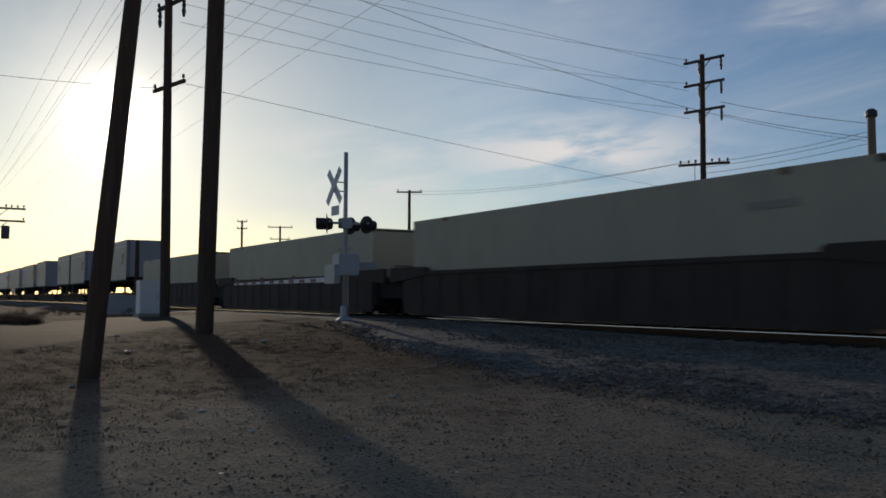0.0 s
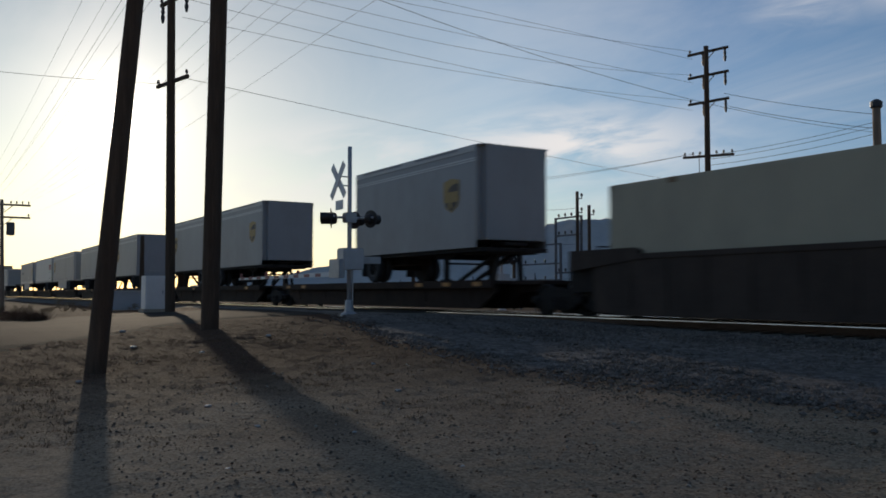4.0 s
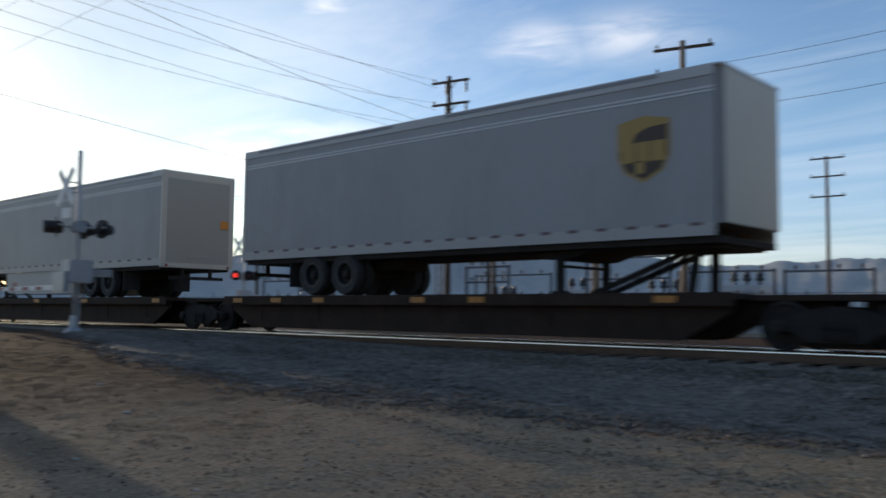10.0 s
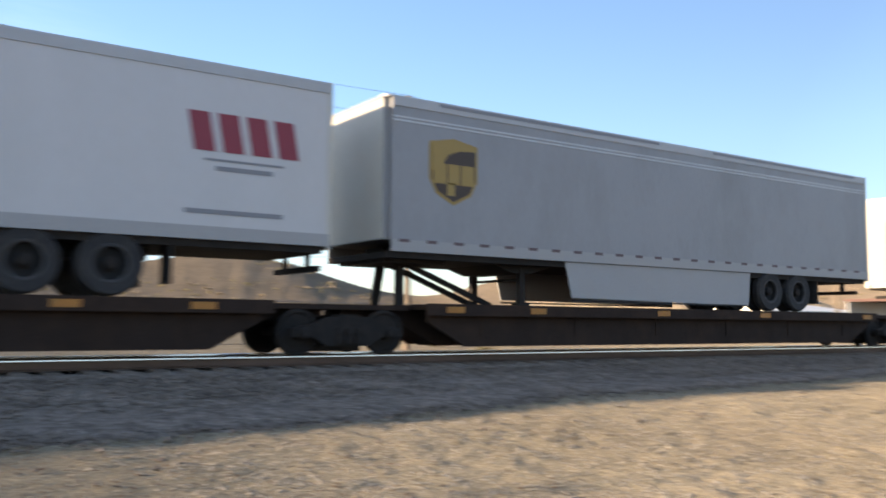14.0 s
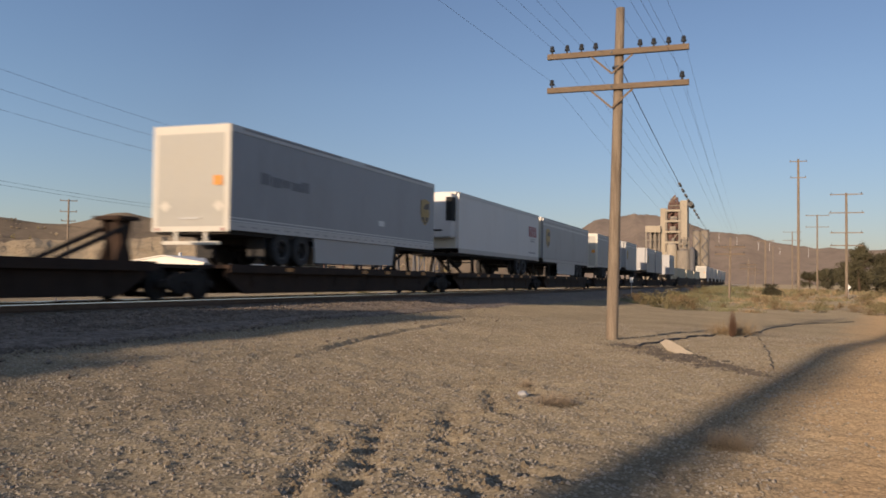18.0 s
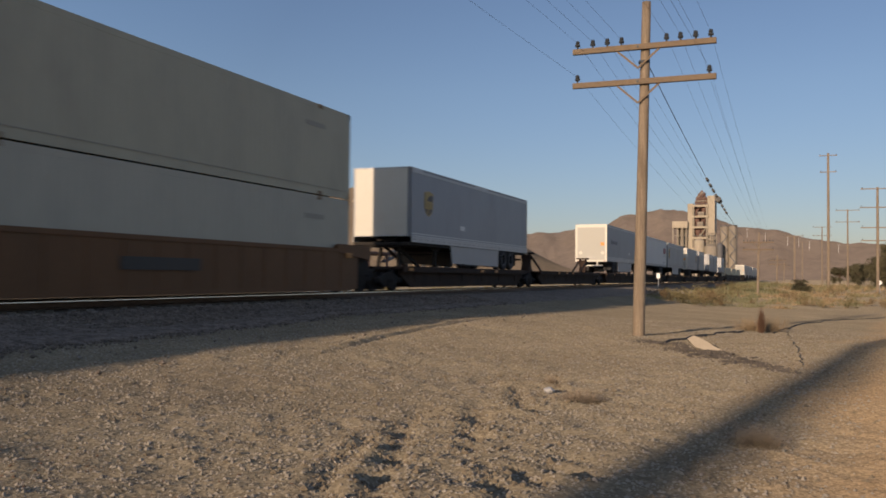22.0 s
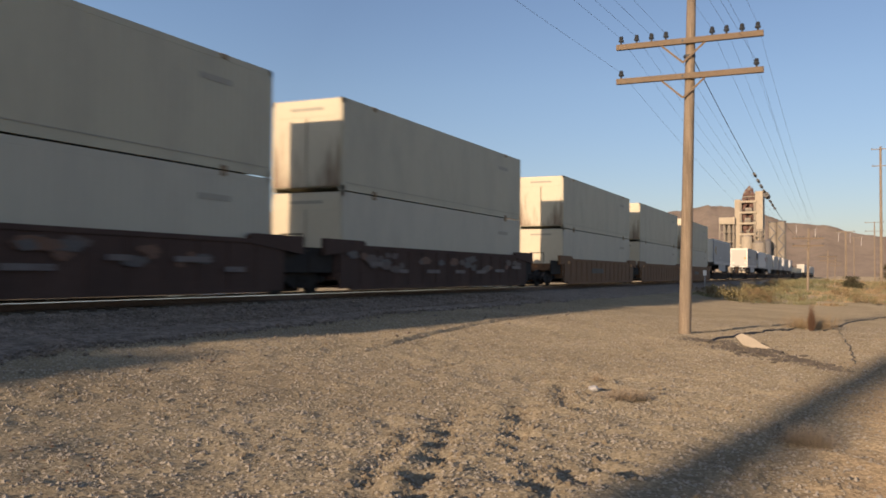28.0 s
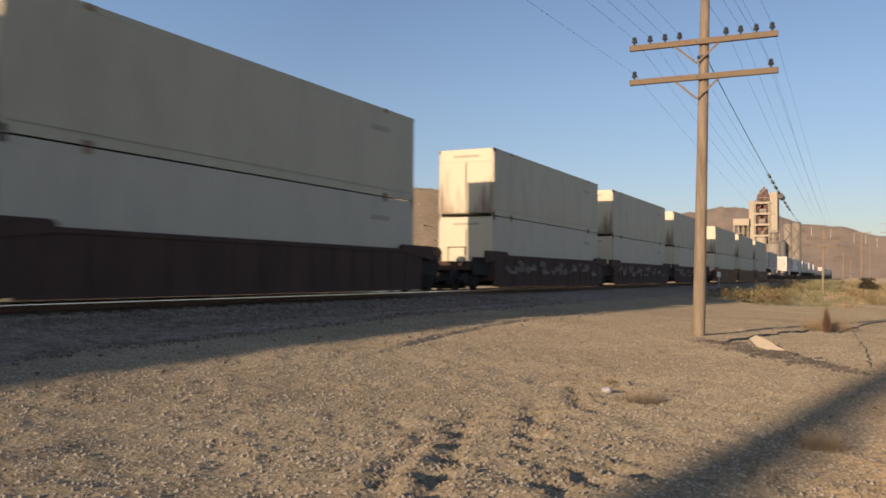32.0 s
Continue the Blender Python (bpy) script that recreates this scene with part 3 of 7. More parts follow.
def prism_z(outline, z0, z1):
    """An outline in x and y, pulled from z0 to z1."""
    bm = bmesh.new()
    a = [bm.verts.new((x, y, z0)) for x, y in outline]
    b = [bm.verts.new((x, y, z1)) for x, y in outline]
    n = len(a)
    for k in range(n):
        bm.faces.new((a[k], a[(k + 1) % n], b[(k + 1) % n], b[k]))
    bm.faces.new(a[::-1])
    bm.faces.new(b)
    bmesh.ops.recalc_face_normals(bm, faces=bm.faces)
    return bm


def mesh_of(name, verts, faces):
    me = bpy.data.meshes.new(name)
    me.from_pydata(verts, [], faces)
    me.update()
    return me


def smooth(a, b, x):
    t = min(max((x - a) / (b - a), 0.0), 1.0)
    return t * t * (3 - 2 * t)

# ================= ground, hills, track =================
TRACK_Y = 15.25
ROAD_X0, ROAD_X1 = -33.0, -23.3


def step_profile(y, pts):
    for (a, za), (b, zb) in zip(pts, pts[1:]):
        if y <= b:
            t = smooth(a, b, y) * 0.5 + 0.5 * min(max((y - a) / (b - a), 0), 1)
            return za + (zb - za) * t
    return pts[-1][1]


OPEN = [(-40, -1.1), (-3, -0.93), (3.3, -0.70), (8, -0.50), (11.4, -0.42), (12.9, -0.225), (17.6, -0.225), (19.4, -0.60), (60, -0.7), (200, -0.7)]
CROSS = [(-40, -0.9), (-3, -0.48), (3, -0.30), (7.0, -0.12), (10.3, -0.02), (12.9, -0.05), (17.6, -0.05), (22, -0.3), (60, -0.7), (200, -0.7)]


def gz(x, y):
    """Height of the ground."""
    w = smooth(-9, -24, x) * (1 - smooth(-36, -52, x) * 0.75)
    z = step_profile(y, OPEN) * (1 - w) + step_profile(y, CROSS) * w
    if x > 20 and y < 12.5:
        z -= min(0.0148 * (x - 20), 0.62) * (1 - 0.9 * smooth(62, 150, x)) * (1 - smooth(6.0, 12.5, y))
    if 2 < y < 12:
        z -= 0.16 * math.exp(-((x + 1) / 6.5) ** 2) * smooth(2, 6, y) * (1 - smooth(10.2, 12, y))
    z += 0.30 * math.exp(-((x - 17) / 8) ** 2 - ((y + 4.0) / 4.5) ** 2)
    return z


# scraped hollows and rut ends: x, y, radius, depth
PITS = [(6.78, 3.08, 0.2, 0.05), (6.3, 2.92, 0.2, 0.055), (5.75, 2.72, 0.2, 0.05), (5.2, 2.54, 0.2, 0.05), (4.8, 2.39, 0.2, 0.05), (8.45, 2.98, 0.26, 0.07), (8.2, 3.1, 0.2, 0.05), (7.6, 2.68, 0.2, 0.05), (6.9, 2.46, 0.18, 0.045),
        (10.43, 3.19, 0.22, 0.09), (10.75, 2.72, 0.22, 0.08), (9.3, 2.1, 0.2, 0.05), (8.45, 2.5, 0.2, 0.06), (5.32, 1.75, 0.2, 0.06), (5.65, 1.64, 0.2, 0.055), (6.07, 1.44, 0.22, 0.06), (6.5, 1.6, 0.18, 0.04), (12.8, 4.44, 0.2, 0.05), (7.3, 3.5, 0.2, 0.03), (9.4, 1.3, 0.25, 0.03)]


# wheel ruts dug into the dirt: points along them, half width, depth
RUTS = [([(4.2, 2.4), (4.62, 2.6), (4.98, 2.82), (5.36, 2.95), (5.74, 3.02), (6.4, 3.2)], 0.085, 0.055),
        ([(4.3, 2.15), (4.74, 2.35), (5.12, 2.53), (5.79, 2.72), (6.48, 3.0), (6.98, 3.15), (7.6, 3.3)], 0.09, 0.06),
        ([(6.4, 2.3), (7.14, 2.55), (7.9, 2.82), (8.2, 3.0)], 0.10, 0.06), ([(8.3, 2.46), (9.2, 2.8), (10.3, 3.16)], 0.08, 0.045),
        ([(4.9, 1.5), (5.3, 1.75), (5.7, 1.95)], 0.07, 0.045), ([(5.5, 1.5), (5.95, 1.8)], 0.07, 0.045), ([(5.85, 1.32), (6.3, 1.7)], 0.07, 0.04),
        ([(9.9, 2.45), (10.6, 2.8)], 0.08, 0.05), ([(6.3, 0.68), (7.0, 0.75)], 0.06, 0.03),
        ([(-9.6, 7.6), (-9.1, 7.45), (-7.4, 7.12), (-6.1, 6.9), (-4.7, 6.85), (-3.5, 6.87), (-1.5, 6.7)], 0.2, 0.06)]


def rut_depth(x, y):
    """How deep the nearest rut cuts here, with a low berm thrown up beside it."""
    z = 0.0
    for line, w, d in RUTS:
        if not (line[0][0] - 0.5 < x < line[-1][0] + 0.5 and min(p[1] for p in line) - 0.7 < y < max(p[1] for p in line) + 0.7):
            continue
        best = 9.0
        for (xa, ya), (xb, yb) in zip(line, line[1:]):
            dx, dy = xb - xa, yb - ya
            u = min(max(((x - xa) * dx + (y - ya) * dy) / (dx * dx + dy * dy), 0), 1)
            best = min(best, math.hypot(x - xa - u * dx, y - ya - u * dy))
        q = best / w
        if q < 4:
            lump = 0.55 + 0.9 * abs(noise.noise(Vector((x * 3.5, y * 3.5, 17))))
            z += d * lump * (0.16 * math.exp(-((q - 1.8) / 0.7) ** 2) - 0.66 * math.exp(-q * q))
    return z


def gz_rough(x, y):
    z = gz(x, y)
    bed = smooth(11.0, 12.2, y) * (1 - smooth(18.0, 19.5, y))
    road = smooth(ROAD_X0 - 1, ROAD_X0, x) * (1 - smooth(ROAD_X1, ROAD_X1 + 1, x))
    soft = (1 - bed) * (1 - 0.8 * road)
    near_cam = 1 if abs(x) < 45 and -12 < y < 24 else 0.0
    if near_cam:
        n = noise.noise(Vector((x * 0.5, y * 0.5, 0))) * 0.035 + noise.noise(Vector((x * 1.7, y * 2.1, 3))) * 0.022 + noise.fractal(Vector((x * 4.0, y * 4.0, 7)), 0.8, 2.2, 3) * (0.026 - 0.006 * smooth(-4, 4, x))
        z += n * soft
        # old wheel ruts and churned clods beside the line
        rut = math.exp(-((y - 1.9 - 0.16 * (x - 4)) / 0.55) ** 2) * smooth(1.5, 4, x) * (1 - smooth(9, 12, x))
        z += rut * 0.014 * (noise.noise(Vector((x * 3.2, y * 2.2, 11))) - 0.25)
        z += rut_depth(x, y)
        # tyre tracks curving towards the line
        if 8 < x < 30 and 5 < y < 9:
            yt = 6.65 + 0.155 * (x - 12.5) - 0.0052 * (x - 12.5) ** 2
            z += (0.045 * math.exp(-((y - yt - 0.16) / 0.10) ** 2) - 0.045 * math.exp(-((y - yt) / 0.10) ** 2)) * smooth(11, 13, x) * (1 - smooth(20, 26, x)) * (0.6 + 0.8 * noise.noise(Vector((x * 2.0, y * 2.0, 41))))
        if 3 < x < 14 and 0 < y < 5:
            for px, py_, r, d in PITS:
                q = ((x - px) / r) ** 2 + ((y - py_) / (r * 0.75)) ** 2
                if q < 6:
                    # a scraped hollow with the spoil thrown up on one side
                    z += 0.9 * d * (0.9 * math.exp(-(((x - px) / r + 1.3) ** 2 * 1.6 + ((y - py_) / (r * 0.8)) ** 2)) - math.exp(-q))
    return z


def axis_lines(lo, hi, stepsize, far_lo, far_hi):
    core = list(np.arange(lo, hi + 1e-6, stepsize))
    out_, d = [], stepsize
    x = lo
    while x > far_lo:
        d *= 1.22
        x -= d
        out_.append(x)
    left = out_[::-1]
    out_, d, x = [], stepsize, hi
    while x < far_hi:
        d *= 1.22
        x += d
        out_.append(x)
    return left + core + out_


def refine(lines, lo, hi):
    """Halve the spacing of grid lines between lo and hi."""
    out_ = []
    for a, b in zip(lines, lines[1:]):
        out_ += [a, (a + b) / 2] if lo <= a < hi else [a]
    return out_ + lines[-1:]


gx, gy = refine(axis_lines(-30, 26, 0.13, -4500, 4500), 3.5, 22), refine(axis_lines(-3, 12.5, 0.11, -4500, 4500), 0.2, 8.6)
verts = [(x, y, gz_rough(x, y)) for y in gy for x in gx]
nx = len(gx)
faces = [(j * nx + i, j * nx + i + 1, (j + 1) * nx + i + 1, (j + 1) * nx + i) for j in range(len(gy) - 1) for i in range(nx - 1)]
gm = mesh_of("ground", verts, faces)
gm.polygons.foreach_set("use_smooth", [True] * len(gm.polygons))
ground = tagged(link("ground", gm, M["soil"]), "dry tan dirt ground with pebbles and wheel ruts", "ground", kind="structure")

# ballast bed: a crowned strip of crushed rock laid over the ground
bx = axis_lines(-36, 40, 0.5, -1500, 1500)
def bed_reach(x):
    """How far the spread ballast reaches beyond the bed's usual edge."""
    xs = (-24.0, -20.0, -16.75, -13.4, -10.4, -8.8, -6.1, -4.1, -2.6, -1.0, 3.2, 7.0, 10.0, 13.0, 16.0, 19.0)
    reach = (0.0, 1.1, 2.1, 2.65, 3.1, 2.95, 2.6, 2.35, 1.9, 1.55, 1.25, 1.1, 0.9, 0.6, 0.45, 0.0)
    return float(np.interp(x, xs, reach))


prof = [(10.35, -0.03), (10.6, 0.05), (10.85, 0.09), (11.1, 0.05), (11.4, 0.02), (12.0, 0.05), (12.8, 0.035), (13.6, 0.008), (15.25, 0.005), (17.0, 0.008), (17.9, 0.05), (18.8, 0.02), (19.6, -0.03)]
bv = []
for x in bx:
    for y, dz in prof:
        yy = y + (0.25 * noise.noise(Vector((x * 0.6, y, 2))) if y < 11.5 else 0) - (bed_reach(x) * (11.5 - y) / 1.15 if y < 11.5 else 0)
        bv.append((x, yy, gz(x, yy) + dz * (1 - 0.3 * min(bed_reach(x), 2) if 10.5 < y < 11.2 else 1) + (0.02 * min(bed_reach(x), 1) if 10.5 < y < 11.5 else 0) + (0.02 * noise.noise(Vector((x * 3, y * 3, 5))) if abs(x) < 45 else 0)))
k = len(prof)
bf = [(i * k + j, (i + 1) * k + j, (i + 1) * k + j + 1, i * k + j + 1) for i in range(len(bx) - 1) for j in range(k - 1)]
ballast = tagged(link("ballast_bed", mesh_of("ballast_bed", bv, bf), M["ballast"]), "grey crushed rock ballast under the track", "ballast", kind="structure")

# crossing road
ry = list(np.arange(-60, 60, 1.0))
rv = []
for y in ry:
    near_edge = ROAD_X1 + 6.0 * smooth(8.5, 0.5, y) + 0.25 * noise.noise(Vector((y * 0.7, 0, 4)))
    for i in range(11):
        x = ROAD_X0 + (near_edge - ROAD_X0) * i / 10
        rv.append((x, y, gz(x, y) + (-0.06 if i in (0, 10) else 0.022 + 0.035 * math.sin(math.pi * i / 10))))
rf = [(j * 11 + i, j * 11 + i + 1, (j + 1) * 11 + i + 1, (j + 1) * 11 + i) for j in range(len(ry) - 1) for i in range(10)]
tagged(link("road", mesh_of("road", rv, rf), M["road"]), "worn dusty road crossing the railway track", "road", kind="structure")

# track: rails, ties
track = thing("railway_track", "single railway track with shiny rails on dark wooden ties", "track", kind="structure")
RAIL = [(-0.07, -0.17), (0.07, -0.17), (0.07, -0.158), (0.012, -0.14), (0.012, -0.048), (0.0385, -0.040), (0.0385, -0.0255), (0.024, -0.022), (-0.024, -0.022), (-0.0385, -0.0255), (-0.0385, -0.040), (-0.012, -0.048), (-0.012, -0.14), (-0.07, -0.158)]
# crowned rail head, sides angled so the camera catches bright sky in them
HEAD = [(-0.0388, -0.025), (0.0388, -0.025), (0.0374, -0.008), (0.028, -0.002), (0.010, 0.001), (-0.010, 0.001), (-0.028, -0.002), (-0.0374, -0.008)]
for yr in (TRACK_Y - 0.755, TRACK_Y + 0.755):
    bm = bmesh.new()
    a = [bm.verts.new((-1200, yr + y, z)) for y, z in RAIL]
    b = [bm.verts.new((1200, yr + y, z)) for y, z in RAIL]
    for i in range(len(RAIL)):
        bm.faces.new((a[i], a[(i + 1) % len(RAIL)], b[(i + 1) % len(RAIL)], b[i]))
    bmesh.ops.recalc_face_normals(bm, faces=bm.faces)
    part("rail", bm, M["rail"], track)
    bm = bmesh.new()
    a = [bm.verts.new((-1200, yr + y, z)) for y, z in HEAD]
    b = [bm.verts.new((1200, yr + y, z)) for y, z in HEAD]
    for i in range(len(HEAD)):
        bm.faces.new((a[i], a[(i + 1) % len(HEAD)], b[(i + 1) % len(HEAD)], b[i]))
    bmesh.ops.recalc_face_normals(bm, faces=bm.faces)
    part("running_surface", bm, M["railhead"], track, "polished bright rail head")
tie_me = bpy.data.meshes.new("tie")
bm = B(-0.115, 0.115, -1.3, 1.3, -0.18, 0.0, bev=0.012)
bm.to_mesh(tie_me)
bm.free()
tie_me.materials.append(M["tie"])
rng = random.Random(4)
for i in range(-50, 110):
    ob = link("tie", tie_me, None, track)
    ob.location = (i * 0.52 + rng.uniform(-0.03, 0.03), TRACK_Y + rng.uniform(-0.05, 0.05), -0.172)
    ob.rotation_euler = (0, 0, radians(rng.uniform(-1, 1)))
bm = bmesh.new()
for i in list(range(-260, -50)) + list(range(110, 420)):
    box(bm, i * 0.52 - 0.115, i * 0.52 + 0.115, TRACK_Y - 1.3, TRACK_Y + 1.3, -0.35, -0.172)
tagged(part("far_ties", bm, M["tie"], track), kind="stuff")


# ---- loose stones ----
def stones(name, material, count, seed, area, size, label, sink=0.35, keep=None):
    r = np.random.RandomState(seed)
    v0 = np.array([(1, 0, 0), (-1, 0, 0), (0, 1, 0), (0, -1, 0), (0, 0, 1), (0, 0, -1)], float)
    f0 = [(0, 2, 4), (2, 1, 4), (1, 3, 4), (3, 0, 4), (2, 0, 5), (1, 2, 5), (3, 1, 5), (0, 3, 5)]
    vs, fs, n = [], [], 0
    while n < count:
        x, y = r.uniform(area[0], area[1]), r.uniform(area[2], area[3])
        if keep is not None and r.rand() > keep(x, y):
            continue
        s_ = size[0] + (size[1] - size[0]) * r.rand() ** 3
        q = v0 * s_ * r.uniform(0.6, 1.25, (6, 1)) * np.array([1.2, 1.0, 0.75])
        a = r.rand() * 6.28
        c, s2 = math.cos(a), math.sin(a)
        z = gz_rough(x, y) + (0.05 * (1 - smooth(12.6, 13.4, y)) if 11.3 < y < 18 else 0.03 if material is M["ballast"] else 0)
        for p in q:
            vs.append((x + p[0] * c - p[1] * s2, y + p[0] * s2 + p[1] * c, z + p[2] + s_ * (0.5 - sink)))
        fs += [tuple(i + n * 6 for i in f) for f in f0]
        n += 1
    return tagged(link(name, mesh_of(name, vs, fs), material), label, "stones", kind="stuff")


stones("ballast_stones", M["ballast"], 58000, 1, (-22, 34, 6.9, 13.9), (0.018, 0.048), "loose grey crushed ballast rock beside the ties", keep=lambda x, y: min(1, max(0.012 if y < 9.8 else 0.05, (y - 10.0 + bed_reach(x)) / 0.9)) * (0.25 + 0.75 * math.exp(-((x + 1) / 14) ** 2)))
stones("ballast_stones", M["ballast"], 1300, 8, (-20, 26, 10.2, 11.3), (0.025, 0.06), "ridge of loose ballast rock along the bed's edge", sink=0.1, keep=lambda x, y: math.exp(-((y - 10.75 + 0.35 * smooth(10, 14, x) * (1 - smooth(15, 19, x))) / 0.3) ** 2))
stones("pebbles", M["pebble"], 46000, 2, (2, 30, -4, 10), (0.006, 0.022), "small pale pebbles scattered over the dirt", keep=lambda x, y: min(1, (6.5 / math.hypot(x, y)) ** 1.3) * (0.12 + 0.88 * smooth(-0.8, 0.3, y + 0.12 * (x - 8))))
stones("pebbles", M["darkstone"], 12000, 3, (-22, 4, 1.2, 10.8), (0.005, 0.02), "small grey pebbles scattered over the dirt", keep=lambda x, y: min(1, (7 / math.hypot(x, y)) ** 1.5))

stones("clods", M["clod"], 9000, 14, (5, 24, -4, 8), (0.006, 0.026), "scattered clods and grit on the tan dirt", keep=lambda x, y: (0.1 + 0.9 * smooth(-0.8, 0.3, y + 0.12 * (x - 8))) * min(1, (10 / math.hypot(x, y)) ** 1.5) * min(1, max(0.05, 0.45 + 2.4 * noise.noise(Vector((x * 0.7, y * 1.1, 33))))))
stones("clods", M["darkclod"], 13000, 12, (-20, 5, 1.2, 9.6), (0.005, 0.017), "crumbled clods of brown dirt beside the crossing", sink=0.55, keep=lambda x, y: min(1, (6.5 / math.hypot(x, y)) ** 1.6) * min(1, max(0.15, 0.55 + 2.2 * noise.noise(Vector((x * 0.9, y * 0.9, 21))))))
stones("rut_clods", M["clod"], 1400, 15, (4.0, 11.0, 0.5, 3.6), (0.008, 0.03), "dark crumbled soil along the wheel ruts", keep=lambda x, y: min(1.0, abs(rut_depth(x, y)) * 50))
stones("rut_clods", M["clod"], 2200, 16, (-9.7, -1.4, 6.4, 7.9), (0.006, 0.022), "dark crumbled soil along a wheel track", sink=0.5, keep=lambda x, y: min(1.0, abs(rut_depth(x, y)) * 45))
stones("pebbles", M["slab"], 500, 13, (-20, 4, 2.5, 9.6), (0.008, 0.028), "few pale chips of rock on the dirt", keep=lambda x, y: min(1, (7 / math.hypot(x, y)) ** 1.2))

# ---- hills ----
def range_of_hills(name, label, material, az0, az1, r0, r1, humps, rough, seed, n_az=360, n_r=26, base=-3.0, crag=1.0):
    """Humps are (azimuth, width, elevation) in degrees as seen from the origin."""
    vs, fs = [], []
    rm = r0 + (r1 - r0) * 0.6
    for i in range(n_az + 1):
        az = az0 + (az1 - az0) * i / n_az
        e = 0
        for c, w, el in humps:
            e += el * math.exp(-((az - c) / w) ** 2)
        e += rough * (noise.fractal(Vector((az * 0.22, seed, 0)), 1.0, 2.1, 6) * 0.8)
        top = max(e, 0.15) * math.pi / 180 * rm
        for j in range(n_r + 1):
            u = j / n_r
            r = r0 + (r1 - r0) * u
            sh = smooth(0, 0.6, u) if u < 0.6 else 1 - 0.8 * smooth(0.6, 1, u)
            g = noise.fractal(Vector((az * 0.5, u * 3.2, seed + 5)), 0.9, 2.1, 6) * 0.35 * crag * sh * (1 - sh * 0.75)
            h = top * max(sh + g, 0)
            x, y = -math.sin(radians(az)) * r, math.cos(radians(az)) * r
            vs.append((x, y, base + h))
    m_ = n_r + 1
    for i in range(n_az):
        for j in range(n_r):
            fs.append((i * m_ + j, (i + 1) * m_ + j, (i + 1) * m_ + j + 1, i * m_ + j + 1))
    me = mesh_of(name, vs, fs)
    me.polygons.foreach_set("use_smooth", [True] * len(me.polygons))
    return tagged(link(name, me, material), label, "hills", kind="structure")


range_of_hills("backdrop_mountains", "bare grey mountains coloured pale as if by haze on the horizon", M["greymountain"], 75, -10, 2200, 4000, [(61.2, 11.6, 2.07), (51.0, 5.6, 1.73), (42.5, 11.2, 3.24), (38.4, 2.1, 0.7), (30.4, 11.9, 2.57), (14.3, 9.3, 2.90), (2.9, 1.9, 0.94), (-2.9, 9.9, 1.58)], 0.16, 1.0)
range_of_hills("backdrop_mountains", "bare pinkish brown mountain slopes on the horizon", M["mountain"], -58, -125, 2200, 4000, [(-82, 3.5, 1.3), (-76, 14, 2.8), (-86.5, 4.5, 0.62), (-97, 13, 1.75)], 0.16, 9.0)
hill_ob = range_of_hills("backdrop_hills", "dry tan hills with dark shrubs behind the railway", M["hill"], 4, -84, 330, 900, [(-5.8, 6.9, 2.54), (-20.4, 11.0, 4.34), (-40.3, 6.4, 2.85), (-49.4, 2.0, 0.85), (-49.5, 7.9, 2.05), (-58.8, 7.5, 3.67), (-64.0, 5.5, 2.54), (-70.1, 5.5, 2.8)], 0.10, 4.0, n_az=420, n_r=40, base=-2.0, crag=0.16)
range_of_hills("backdrop_hills", "pale cut rock face of a quarry below the hills", M["quarry"], -30, -66, 215, 320, [(-44, 9, 2.1), (-54, 6.5, 2.0)], 0.25, 14.0, n_az=300, n_r=30, base=-1.0, crag=1.1)
# dark shrubs and pale outcrops scattered over the hillsides
rh = np.random.RandomState(5)
hv = [v.co for v in hill_ob.data.vertices]
for nm, m_, cnt, lab, cat, sz in (("hill_shrubs", "shrub", 420, "small dark shrubs dotted over the hillside", "shrubs", (0.45, 1.2)), ("hill_rocks", "quarry", 260, "pale rock outcrops on the hillside", "rocks", (0.6, 1.8))):
    vs, fs = [], []
    while cnt:
        p = hv[rh.randint(len(hv))]
        az = math.degrees(math.atan2(-p.x, p.y))
        if not (-72 < az < -2) or math.hypot(p.x, p.y) > 690 or p.z < 4 or noise.noise(p * 0.012) < -0.05:
            continue
        c0 = np.array(p) + rh.normal(0, 4, 3) * np.array([1, 1, 0])
        for k_ in range(3):
            s_ = rh.uniform(*sz)
            n = len(vs)
            c_ = c0 + rh.normal(0, 1.6, 3) * np.array([1, 1, 0.25])
            for q in np.array([(1, 0, 0), (-1, 0, 0), (0, 1, 0), (0, -1, 0), (0, 0, 1), (0, 0, -1)], float) * s_ * rh.uniform(0.5, 1.3, (6, 1)):
                vs.append(tuple(c_ + q * np.array([1, 1, 0.7])))
            fs += [tuple(i + n for i in f) for f in ((0, 2, 4), (2, 1, 4), (1, 3, 4), (3, 0, 4), (2, 0, 5), (1, 2, 5), (3, 1, 5), (0, 3, 5))]
        cnt -= 1
    tagged(link(nm, mesh_of(nm, vs, fs), M[m_]), lab, cat, kind="stuff")

